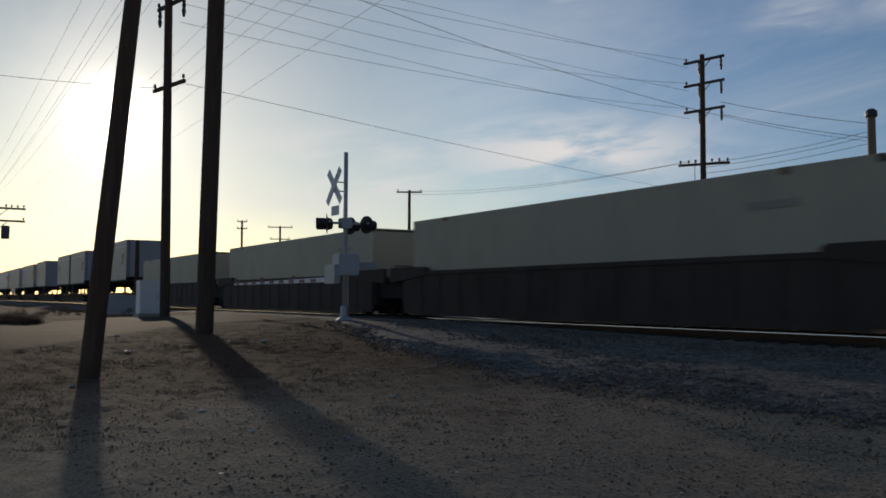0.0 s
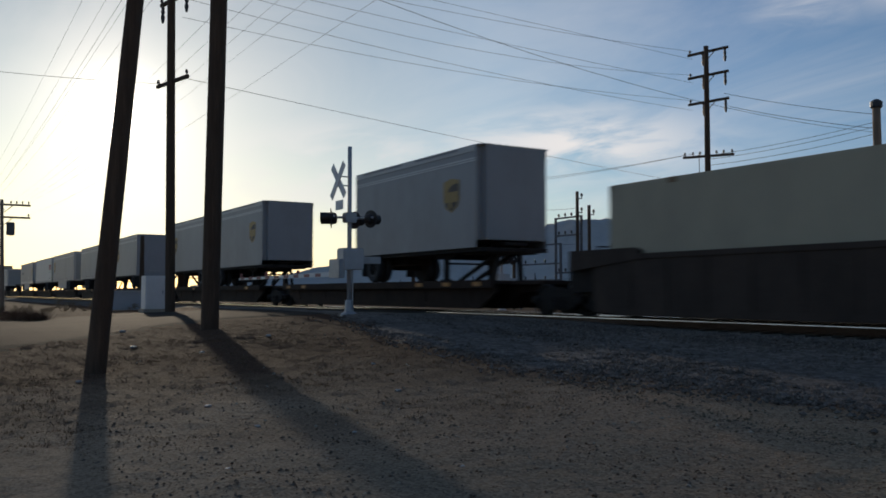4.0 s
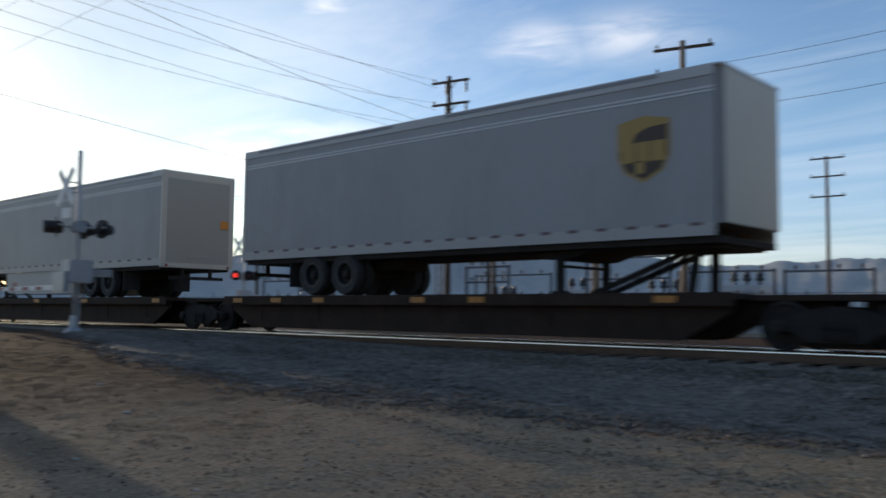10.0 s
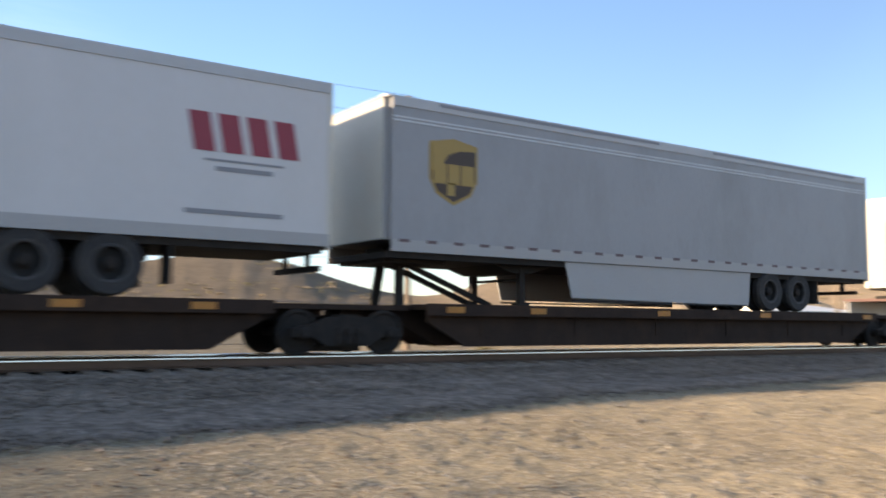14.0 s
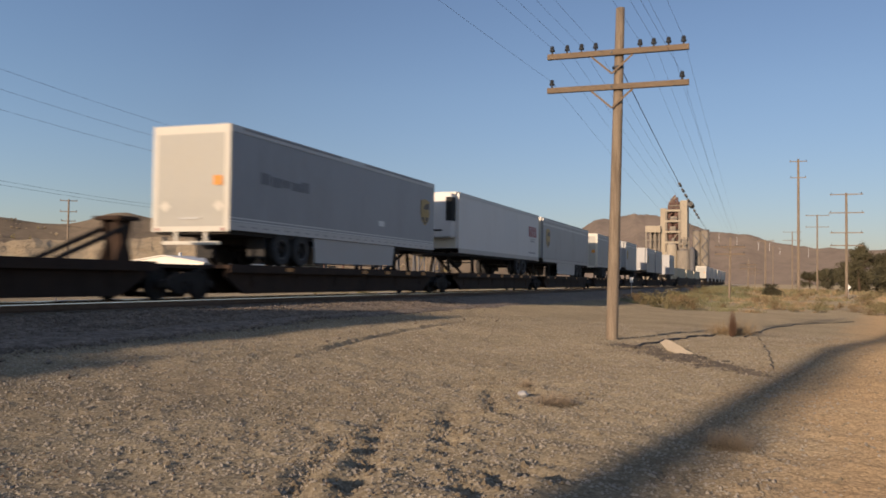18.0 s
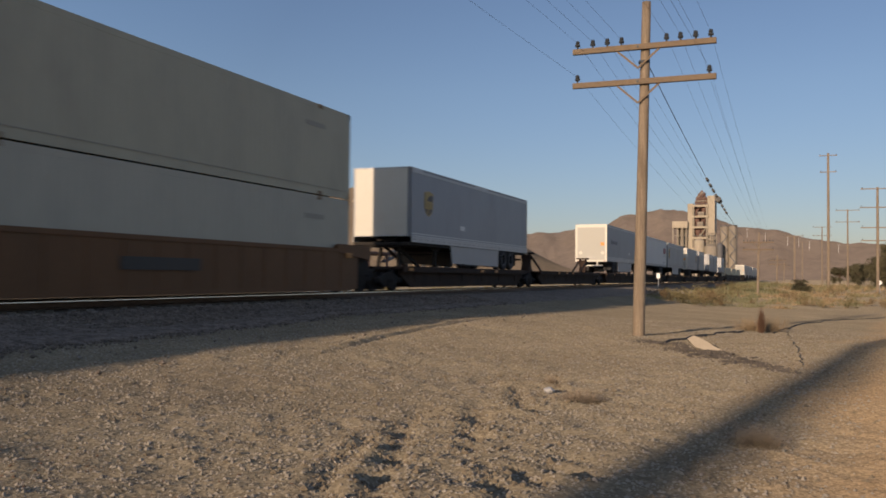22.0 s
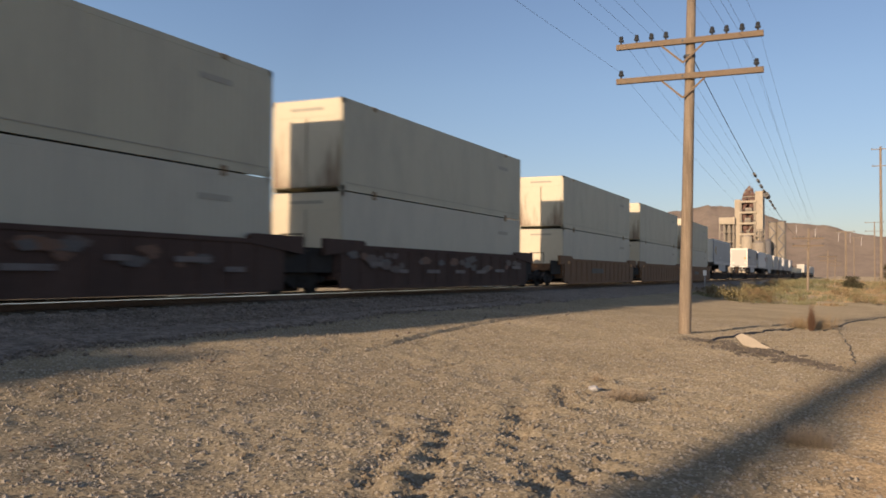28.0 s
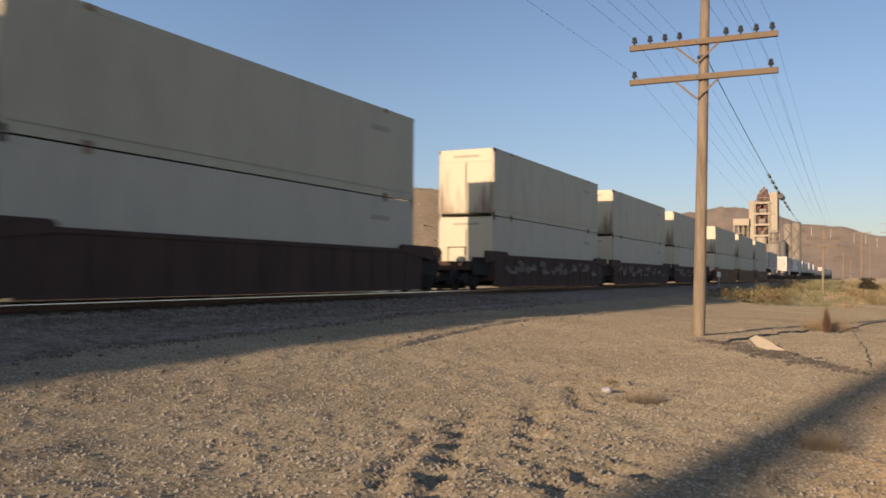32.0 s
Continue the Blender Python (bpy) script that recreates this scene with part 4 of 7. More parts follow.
# ================= poles and wires =================


def wire(a, b, sag, r=0.012, n=14, material=None, name="wire"):
    """A hanging wire between two points."""
    a, b = Vector(a), Vector(b)
    bm = bmesh.new()
    pts = [a.lerp(b, i / n) - Vector((0, 0, 4 * sag * (i / n) * (1 - i / n))) for i in range(n + 1)]
    prev = None
    d = (b - a).normalized()
    s_ = d.cross(Vector((0, 0, 1))).normalized()
    u = s_.cross(d)
    for p in pts:
        ring = [bm.verts.new(p + (s_ * math.cos(q) + u * math.sin(q)) * r) for q in (0.0, 2.094, 4.189)]
        if prev:
            for k_ in range(3):
                bm.faces.new((prev[k_], prev[(k_ + 1) % 3], ring[(k_ + 1) % 3], ring[k_]))
        prev = ring
    ob = part(name, bm, material or M["wire"])
    return tagged(ob, "thin dark overhead wire hanging between poles", "wire", "overhead wires")


def insulator(bm, p, s_=1.0):
    x, y, z = p
    lathe(bm, [(0.018 * s_, 0), (0.018 * s_, 0.05 * s_), (0.05 * s_, 0.055 * s_), (0.055 * s_, 0.09 * s_), (0.035 * s_, 0.10 * s_), (0.045 * s_, 0.13 * s_), (0.03 * s_, 0.165 * s_)], "Z", 8, (x, y, z))


def pole(label, base, h, r0, r1, lean=(0, 0), material="polewood", group="utility poles"):
    """A round tapered wooden pole; lean is how far its top stands off its foot. Sinks into the ground."""
    ob = thing("utility_pole", label, "utility pole", group, at=base)
    bm = bmesh.new()
    n, rings = 14, 10
    prev = None
    for i in range(rings + 1):
        u = i / rings
        z = -0.5 + (h + 0.5) * u
        c = Vector((lean[0] * z / h + 0.012 * h / 8 * noise.noise(Vector((u * 4, base[0], 0))) * (1 if 0 < u < 1 else 0), lean[1] * z / h, z))
        r = r0 + (r1 - r0) * max(z, 0) / h
        ring = [bm.verts.new(c + Vector((math.cos(6.2832 * k_ / n) * r, math.sin(6.2832 * k_ / n) * r, 0))) for k_ in range(n)]
        if prev:
            for k_ in range(n):
                bm.faces.new((prev[k_], prev[(k_ + 1) % n], ring[(k_ + 1) % n], ring[k_]))
        prev = ring
    bm.faces.new(prev)
    part("shaft", bm, M[material], ob, smooth=True)
    return ob


def arm(ob, z, half, heading, ins=(), off=0.0, size=(0.10, 0.12), brace=0.0, material="armwood", drop=(), shift=0.0):
    """A crossarm at height z, turned by heading degrees from x, with insulators at the given offsets along it."""
    c, s_ = math.cos(radians(heading)), math.sin(radians(heading))
    nrm = Vector((-s_, c, 0)) * off
    bm = bmesh.new()
    beam(bm, Vector((c * (shift - half), s_ * (shift - half), z)) + nrm, Vector((c * (shift + half), s_ * (shift + half), z)) + nrm, size[0], size[1])
    a = part("crossarm", bm, M[material], ob)
    for u in ins:
        bi = bmesh.new()
        insulator(bi, Vector((c * u, s_ * u, z + size[1] / 2)) + nrm, 1.15)
        part("insulator", bi, M["insul"], a)
    for u in drop:
        bi = bmesh.new()
        lathe(bi, [(0.03, 0), (0.07, -0.06), (0.05, -0.12), (0.08, -0.2), (0.05, -0.3), (0.08, -0.4), (0.04, -0.62)], "Z", 8, Vector((c * u, s_ * u, z - size[1] / 2)) + nrm)
        part("hanging_insulator", bi, M["insul"], a)
    if brace:
        for sg in (-1, 1):
            bb = bmesh.new()
            beam(bb, Vector((c * sg * brace, s_ * sg * brace, z - 0.03)) + nrm, Vector((0, 0, z - brace * 0.95)) + nrm * 1.1, 0.014, 0.042)
            part("brace", bb, M["polewood"] if brace > 0.5 else M["armwood"], ob)
    return a


# telegraph line along the near side of the track
def telegraph(x, y, zb, scale=1.0, lean=(0, 0), tall=7.5):
    ob = pole("old weathered telegraph pole with two wooden crossarms and insulators", (x, y, zb), tall * scale, 0.138, 0.098, lean, "polewood", "telegraph poles")
    za, zb2 = 6.46 * scale, 5.68 * scale
    arm(ob, za, 1.575, 90, (-1.56, -1.24, -0.92, -0.62, 0.37, 0.69, 1.02, 1.37), 0.15, brace=0.50, shift=-0.10)
    arm(ob, zb2, 1.575, 90, (-1.53, 1.37), 0.15, brace=0.50, shift=-0.10)
    for z in (za, zb2):
        part("bolt", rod(bmesh.new(), (-0.205, 0, z), (-0.225, 0, z), 0.03, n=8), M["insul"], ob)
    part("cable_band", lathe(bmesh.new(), [(0.13, 6.12 * scale), (0.13, 6.17 * scale)], "Z", 14, (0, -0.02 * z, 0)), M["insul"], ob)
    return ob


TP = [(-60.0, 4.6, gz(-60, 4.3) + 0.2), (19.74, 3.21, gz(19.74, 3.21)), (100, 3.6, -1.876), (178, 3.0, -2.206), (258, 2.5, -2.22)]
for x, y, z in TP:
    tel = telegraph(x, y, z - 0.02, lean=(0, -0.16), tall=6.75 if x < 0 else 7.5)
    if x < 0:
        part("transformer_can", lathe(bmesh.new(), [(0.2, 4.55), (0.24, 4.6), (0.24, 5.3), (0.2, 5.36)], "Z", 14, (0.05, 0.36, 0)), M["darksteel"], tel, "dark round transformer can")
for (a, b) in zip(TP, TP[1:]):
    for off_ in (-1.56, -1.24, -0.92, -0.62, 0.37, 0.69, 1.02, 1.37):
        wire((a[0] - 0.15, a[1] + off_, a[2] + 6.64), (b[0] - 0.15, b[1] + off_, b[2] + 6.64), 0.8 + 0.1 * off_, 0.0028)
    for off_ in (-1.53, 1.37):
        wire((a[0] - 0.15, a[1] + off_, a[2] + 5.86), (b[0] - 0.15, b[1] + off_, b[2] + 5.86), 0.9, 0.0028)
# heavy sagging cable with splice sleeves
a, b = Vector((TP[1][0], TP[1][1] - 0.2, 5.38)), Vector((TP[2][0], TP[2][1] + 0.1, 4.2))
cable = wire(a, b, 1.0, 0.011, 20, name="cable")
tagged(cable, "thick black sagging cable with splice sleeves between poles", "cable")
for u in (0.20, 0.22, 0.24, 0.26, 0.28, 0.31, 0.33, 0.35):
    bm = bmesh.new()
    p = a.lerp(b, u) - Vector((0, 0, 4 * 1.0 * u * (1 - u)))
    d = (b - a).normalized() * (0.55 if u == 0.28 else 0.35)
    rod(bm, p - d, p + d, 0.13 if u == 0.28 else 0.055)
    part("splice_sleeve", bm, M["black"], cable)

# three tall dark poles by the crossing
pole("tall dark creosoted pole leaning over the dirt verge", (-14.25, 2.39, gz(-14.25, 2.39)), 13, 0.158, 0.095, (-0.075, 1.11), "darkwood", "poles by the crossing")
pc = pole("thick tall dark creosoted pole beside the crossing road", (-20.17, 5.86, gz(-20.17, 5.86)), 16.5, 0.205, 0.185, (0.07, 0.24), "darkwood", "poles by the crossing")
pb = pole("tall dark pole with a tilted crossarm and top insulators", (-31.6, 7.76, gz(-31.6, 7.76)), 13.4, 0.177, 0.13, (0, -0.14), "darkwood", "poles by the crossing")
arm(pb, 8.28, 1.16, 13, (-1.07, 1.07), -0.05, material="darkwood")
arm(pb, 12.6, 1.2, 10, (-1.1, -0.5, 0.5, 1.1), 0.15, material="darkwood", drop=(-0.9, 0.9))
arm(pb, 11.3, 1.05, 13, (-1.0, 1.0), 0.0, material="darkwood", drop=(-0.9, 0.9))
arm(pc, 15.6, 1.5, 60, (-1.4, -0.6, 0.6, 1.4), 0.2, material="darkwood")
arm(pc, 14.6, 1.5, 60, (-1.4, -0.6, 0.6, 1.4), 0.2, material="darkwood")

# power line behind the track
pr = pole("tall wooden power pole with stacked crossarms and cutouts", (-30.1, 33.5, gz(-30, 33.5)), 13.3, 0.175, 0.12, (0, 0), "darkwood", "power line behind the track")
for z in (13.06, 11.87, 10.53):
    arm(pr, z, 1.12, 11, (-1.0,), 0.14, material="darkwood", drop=(0.95, -0.25), brace=0.4)
arm(pr, 7.8, 1.25, 30, (-1.15, -0.75, -0.4, 0.4, 0.75, 1.15), 0.14, material="darkwood")
arm(pr, 6.75, 1.1, 10, (), 0.14, material="darkwood")
p2 = pole("wooden power pole with two crossarms behind the track", (-16.9, 33.5, gz(-17, 33.5)), 12.6, 0.17, 0.12, (0, 0), "polewood", "power line behind the track")
arm(p2, 12.35, 1.25, 15, (-1.1, 1.1), 0.14, material="darkwood")
arm(p2, 11.3, 1.25, 15, (-1.1, 1.1), 0.14, material="darkwood")
arm(p2, 10.2, 0.9, 15, (-0.8, 0.8), 0.14, material="darkwood")
p3 = pole("pale slim power pole with side brackets", (-8.0, 33.5, gz(-8, 33.5)), 12.0, 0.16, 0.11, (0, 0), "polewood", "power line behind the track")
for z, sd in ((11.85, 1), (10.6, 1), (9.4, 1), (5.6, 1)):
    bm = bmesh.new()
    beam(bm, (0, 0, z), (0.85 * sd if z > 11 else 0.5, 0.1, z - 0.05), 0.08, 0.08)
    part("bracket", bm, M["darkwood"], p3)
p5 = pole("tall pale power pole behind the track", (20.8, 33.5, gz(20.8, 33.5)), 11.6, 0.17, 0.12, (0, 0), "polewood", "power line behind the track")
arm(p5, 11.2, 1.2, 0, (-1.1, 1.1), 0.14)
post = pole("weathered brown post pole beyond the track", (-21.5, 34.0, gz(-21.5, 34)), 9.0, 0.19, 0.16, (0, 0), "polewood", "power line behind the track")
part("cap", lathe(bmesh.new(), [(0.22, 8.7), (0.24, 8.75), (0.24, 8.95), (0.1, 9.05)], "Z", 12), M["insul"], post)


def far_pole(az, d, top, arms=((0.15, 1.2), (1.2, 1.2)), heading=0.0, material="darkwood", r=0.17, label="distant wooden power pole with crossarms", group="distant poles"):
    x, y = -math.sin(radians(az)) * d, math.cos(radians(az)) * d
    zb = gz(x, y)
    h = top + EYE_Z - zb
    ob = pole(label, (x, y, zb), h, r, r * 0.7, (0, 0), material, group)
    for dn, half in arms:
        arm(ob, h - dn, half, heading, (-half * 0.9, half * 0.9), 0.14, material=material)
    return ob


far_pole(60.84, 75, 75 * 0.1247, ((0.15, 1.1),), 60)
far_pole(69.2, 115, 115 * 0.0813, ((0.15, 1.6), (1.7, 1.3)), 65)
far_pole(71.6, 108, 108 * 0.0868, ((0.15, 0.6), (1.0, 0.6)), 65)
far_pole(38.9, 42, 42 * 0.102, (), 0, r=0.12)
far_pole(77.9, 60, 60 * 0.062, (), 0)
far_pole(18.4, 75, 75 * 0.168, ((0.15, 1.3), (1.6, 1.3), (3.2, 1.3)), 5)
far_pole(-3.0, 95, 95 * 0.098, ((0.15, 1.3), (1.5, 1.3), (2.8, 1.1)), 5)
far_pole(-58.45, 77, 77 * 0.145, ((0.15, 1.2), (2.3, 0.9)), -58, "polewood")
far_pole(-46.55, 140, 140 * 0.0803, ((0.2, 1.2), (1.8, 1.2), (3.2, 1.0)), -46, "polewood")
for az, d, el, ar in ((-91.95, 150, 7.58, ((0.4, 1.3), (3.0, 1.2))), (-94.6, 120, 5.46, ((0.2, 1.9), (2.5, 2.0), (5.0, 1.9), (6.6, 1.9))), (-93.0, 190, 4.2, ((0.2, 2.2), (2.5, 2.2))), (-91.6, 260, 3.2, ((0.2, 2.4), (2.5, 2.4))),
                      (-90.06, 180, 2.7, ((0.2, 1.6),)), (-98.5, 110, 7.9, ((0.2, 1.9), (2.2, 1.9))), (-90.5, 330, 2.3, ((0.2, 2.4),))):
    far_pole(az, d, d * math.tan(radians(el)), ar, 90, "polewood", 0.24 if d == 150 else 0.19)

# spans of the power line
cz = pc.location.z
pct = Vector((-20.2, 5.9, cz))
pbt = Vector((-31.6, 7.76, pb.location.z))
prz = gz(-30, 33.5)
for z0, z1, sg_ in ((10.5, 10.7, 0.4), (11.2, 10.2, 0.3), (11.9, 12.0, 0.7), (12.2, 11.6, 0.1), (12.8, 13.2, 0.3), (13.2, 12.8, 0.0)):
    wire(pbt + Vector((0.6, 0.14, z0)), (-30.9, 33.4, prz + z1), sg_, 0.009)
wire(pbt + Vector((1.0, 0.2, 8.22)), (-51.6, 61.0, 9.4), 0.2, 0.011)
for z in (9.9, 9.6):
    wire((-65.5, 36.5, z), (-30.9, 33.4, prz + 8.0), 0.5, 0.011)
wire(pct + Vector((0.2, 0.1, 9.2)), (-21.5, 34.0, 7.25), 0.8, 0.009)
wire(pbt + Vector((-1.05, -0.2, 8.4)), (-44, -6, 11.0), 0.3, 0.010)
for z in (7.4, 7.2, 6.9):
    wire((-30.0, 33.5, z), (-21.5, 34.0, z + 0.3), 0.12, 0.012)
for dz in (0, -0.6):
    wire((-29.6, 34.2, 10.5 + dz), (-21.5, 34, 8.0 + dz), 0.1, 0.013)
for z0, z1 in ((11.4, 11.0), (10.3, 10.0), (9.0, 9.0), (5.2, 5.5), (5.0, 5.3), (3.0, 3.6)):
    wire((-8, 33.5, z0), (20.8, 33.5, z1), 0.3, 0.009)
    wire((20.8, 33.5, z1), (65.8, 40.4, z1 + 0.5), 0.5, 0.008)
for z in (10.9, 10.2, 9.0):
    wire((-8, 33.5, z), (-16.9, 33.5, z), 0.1, 0.011)

# ================= crossing equipment =================


def round_light(parent, at, face, lit=False):
    """A crossing flasher: round backplate with housing and hood, and its lens, facing along y."""
    x, y, z = at
    bm = lathe(bmesh.new(), [(0.05, -0.16 * face), (0.12, -0.13 * face), (0.15, -0.01 * face), (0.25, 0), (0.25, 0.02 * face), (0.135, 0.03 * face), (0.14, 0.30 * face), (0.125, 0.30 * face), (0.12, 0.04 * face)], "Y", 22, (x, y, z))
    part("light_unit", bm, M["black"], parent)
    part("lens", lathe(bmesh.new(), [(0.115, 0.05 * face), (0.08, 0.065 * face)], "Y", 14, (x, y, z)), M["lampred"] if lit else M["redtape"], parent, "lit red lens" if lit else "red lens")


def crossing_signal(base, height_, lit, lamp_z):
    """A mast by the road: crossbuck and one pair of lights towards -y, another pair towards +y."""
    ob = thing("crossing_signal", "grey steel railway crossing signal with white crossbuck and round flasher lights", "crossing signal", "crossing signals", at=base)
    part("mast", rod(bmesh.new(), (0, 0, 0.25), (0, 0, height_), 0.065, 0.06, 14), M["alum"], ob, smooth=True)
    part("base", lathe(bmesh.new(), [(0.26, -0.1), (0.24, 0.06), (0.13, 0.14), (0.11, 0.42), (0.08, 0.45)], "Z", 14), M["steel"], ob)
    for k_, sg in enumerate((-1, 1)):
        bm = bmesh.new()
        beam(bm, (-0.42 * sg, -0.34 - 0.024 * k_, height_ - 0.98 - 0.44), (0.42 * sg, -0.34 - 0.024 * k_, height_ - 0.98 + 0.44), 0.02, 0.21)
        part("crossbuck_blade", bm, M["white"], ob)
    for z in (height_ - 0.85, height_ - 1.1):
        part("crossbuck_bracket", rod(bmesh.new(), (0, 0, z), (0, -0.33, z), 0.02, n=6), M["alum"], ob)
    part("count_plate", B(-0.24, 0.24, -0.32, -0.30, height_ - 1.78, height_ - 1.52), M["white"], ob)
    hz = lamp_z
    for f, turn in ((-1, 46 if lit else -25), (1, 20)):
        bm = rod(bmesh.new(), (-0.5, 0.42 * f, hz), (0.5, 0.42 * f, hz), 0.03)
        rod(bm, (0, 0, hz), (0, 0.42 * f, hz), 0.035)
        bar = part("light_bar", bm, M["alum"], ob)
        bar.rotation_euler = (0, 0, radians(turn))
        for k_, sg in enumerate((-1, 1)):
            round_light(bar, (0.32 * sg, 0.50 * f, hz - 0.03), f, lit and k_ == 0)
    part("junction_box", B(-0.14, 0.14, -0.16, 0.16, hz - 0.15, hz + 0.13, bev=0.02), M["steel"], ob)
    part("gate_mechanism", B(-0.24, 0.24, -0.28, 0.34, 1.28, 1.88, bev=0.03), M["alum"], ob)
    part("gate_counterweight", B(-0.06, 0.06, 0.36, 0.95, 1.46, 1.66, bev=0.01), M["steel"], ob)
    part("cable_conduit", rod(bmesh.new(), (0.05, 0.08, 0.1), (0.05, 0.08, 1.3), 0.02, n=6), M["steel"], ob)
    return ob


def gate_arm(sig, length):
    """A lowered gate arm across the road, white with red bands and small lamps."""
    arm_ = part("gate_arm", prism(bmesh.new(), [(-0.25, 1.10), (-0.25, 1.24), (-length, 1.16), (-length, 1.10)], -0.34, -0.28), M["white"], sig, "white gate arm with red bands")
    x = -1.2
    while x > -length + 0.3:
        part("red_band", prism(bmesh.new(), [(x, 1.108), (x, 1.20), (x - 0.4, 1.20), (x - 0.4, 1.108)], -0.346, -0.274), M["redtape"], arm_)
        x -= 0.85
    for u in (0.35, 0.68, 0.98):
        part("arm_lamp", rod(bmesh.new(), (-length * u, -0.31, 1.2), (-length * u, -0.31, 1.33), 0.045, n=10), M["redtape"], arm_)
    part("arm_clamp", B(-0.5, 0.2, -0.40, -0.22, 1.05, 1.58, bev=0.02), M["steel"], arm_)


SIG = crossing_signal((-22.1, 10.3, gz(-22.1, 10.3)), 4.72, False, 2.74)
gate_arm(SIG, 8.6)
crossing_signal((-36.2, 25.3, gz(-36.2, 25.3)), 5.0, True, 2.62)

cab = thing("equipment_cabinet", "white metal trackside equipment cabinet on a concrete footing", "cabinet", at=(-33.6, 7.65, gz(-33.6, 7.65)))
part("body", B(-0.4, 0.4, -0.45, 0.45, 0.12, 1.42, bev=0.02), M["white"], cab)
part("door", B(0.4, 0.425, -0.40, 0.40, 0.2, 1.34, bev=0.005), M["white"], cab)
part("handle", B(0.425, 0.45, 0.25, 0.29, 0.7, 0.85), M["steel"], cab)
part("footing", B(-0.48, 0.48, -0.53, 0.53, -0.15, 0.12), M["concrete"], cab)
cab.scale = (0.9, 0.86, 0.95)
low = thing("equipment_cabinet", "low blue-grey metal cabinet near the track", "cabinet", at=(-39.5, 8.2, gz(-39.5, 8.2)))
part("body", B(-0.6, 0.6, -0.8, 0.8, 0.0, 0.75, bev=0.03), M["shed"], low)
part("lid", B(-0.65, 0.65, -0.85, 0.85, 0.75, 0.80), M["steel"], low)
low.scale = (1.0, 1.35, 1.05)

# ================= the train =================
V0, ACC = 12.287, 0.0140
MOVERS = []


def run(ob, s_, y=TRACK_Y, z=0.0, turn=0):
    """Let a thing ride with the train; s_ is its place along the train."""
    MOVERS.append((ob, s_, y, z, turn))
    return ob


def rail_wheel(bm, x, y, face):
    lathe(bm, [(0.42, -0.07 * face), (0.42, 0.05 * face), (0.40, 0.065 * face), (0.36, 0.065 * face), (0.33, 0.03 * face), (0.14, 0.03 * face), (0.12, 0.10 * face), (0.07, 0.12 * face)], "Y", 24, (x, y, 0.42))


def truck():
    ob = thing("rail_truck", "dark steel two-axle railway truck under the cars", "railway truck", "trucks under the train")
    for x in (-0.89, 0.89):
        bm = bmesh.new()
        rail_wheel(bm, x, -0.76, -1)
        w_ = part("wheel", bm, M["under"], ob)
        bm = bmesh.new()
        rail_wheel(bm, x, 0.76, 1)
        part("wheel", bm, M["under"], ob)
        part("axle", rod(bmesh.new(), (x, -0.7, 0.42), (x, 0.7, 0.42), 0.08), M["under"], ob)
    for sg in (-1, 1):
        bm = bmesh.new()
        prism(bm, [(-1.12, 0.34), (-0.72, 0.34), (-0.42, 0.17), (0.42, 0.17), (0.72, 0.34), (1.12, 0.34), (1.12, 0.50), (0.75, 0.56), (0.4, 0.70), (-0.4, 0.70), (-0.75, 0.56), (-1.12, 0.50)], sg * 1.0 - 0.07, sg * 1.0 + 0.07)
        sf = part("side_frame", bm, M["under"], ob)
        for x in (-0.18, 0.0, 0.18):
            bm = lathe(bmesh.new(), [(0.07, 0.22), (0.075, 0.3), (0.065, 0.36), (0.075, 0.42), (0.065, 0.5)], "Z", 10, (x, sg * 1.09, 0))
            part("spring", bm, M["under"], sf)
        for x in (-0.89, 0.89):
            bm = lathe(bmesh.new(), [(0.10, sg * 1.06), (0.11, sg * 1.14), (0.06, sg * 1.16)], "Y", 12, (x, 0, 0.42))
            part("bearing_cap", bm, M["under"], sf)
    part("bolster", B(-0.2, 0.2, -1.05, 1.05, 0.52, 0.74), M["under"], ob)
    # plank added, set low, to hide bright ground under the truck
    part("spring_plank", B(-0.46, 0.46, -0.66, 0.66, 0.07, 0.2, bev=0.01), M["under"], ob)
    return ob


TRUCK0 = truck()
TRUCKS = []


def add_truck(s_):
    if not TRUCKS:
        TRUCKS.append(s_)
        return run(TRUCK0, s_)
    TRUCKS.append(s_)
    return run(copy_thing(TRUCK0, pose(0, 0, 0)), s_)


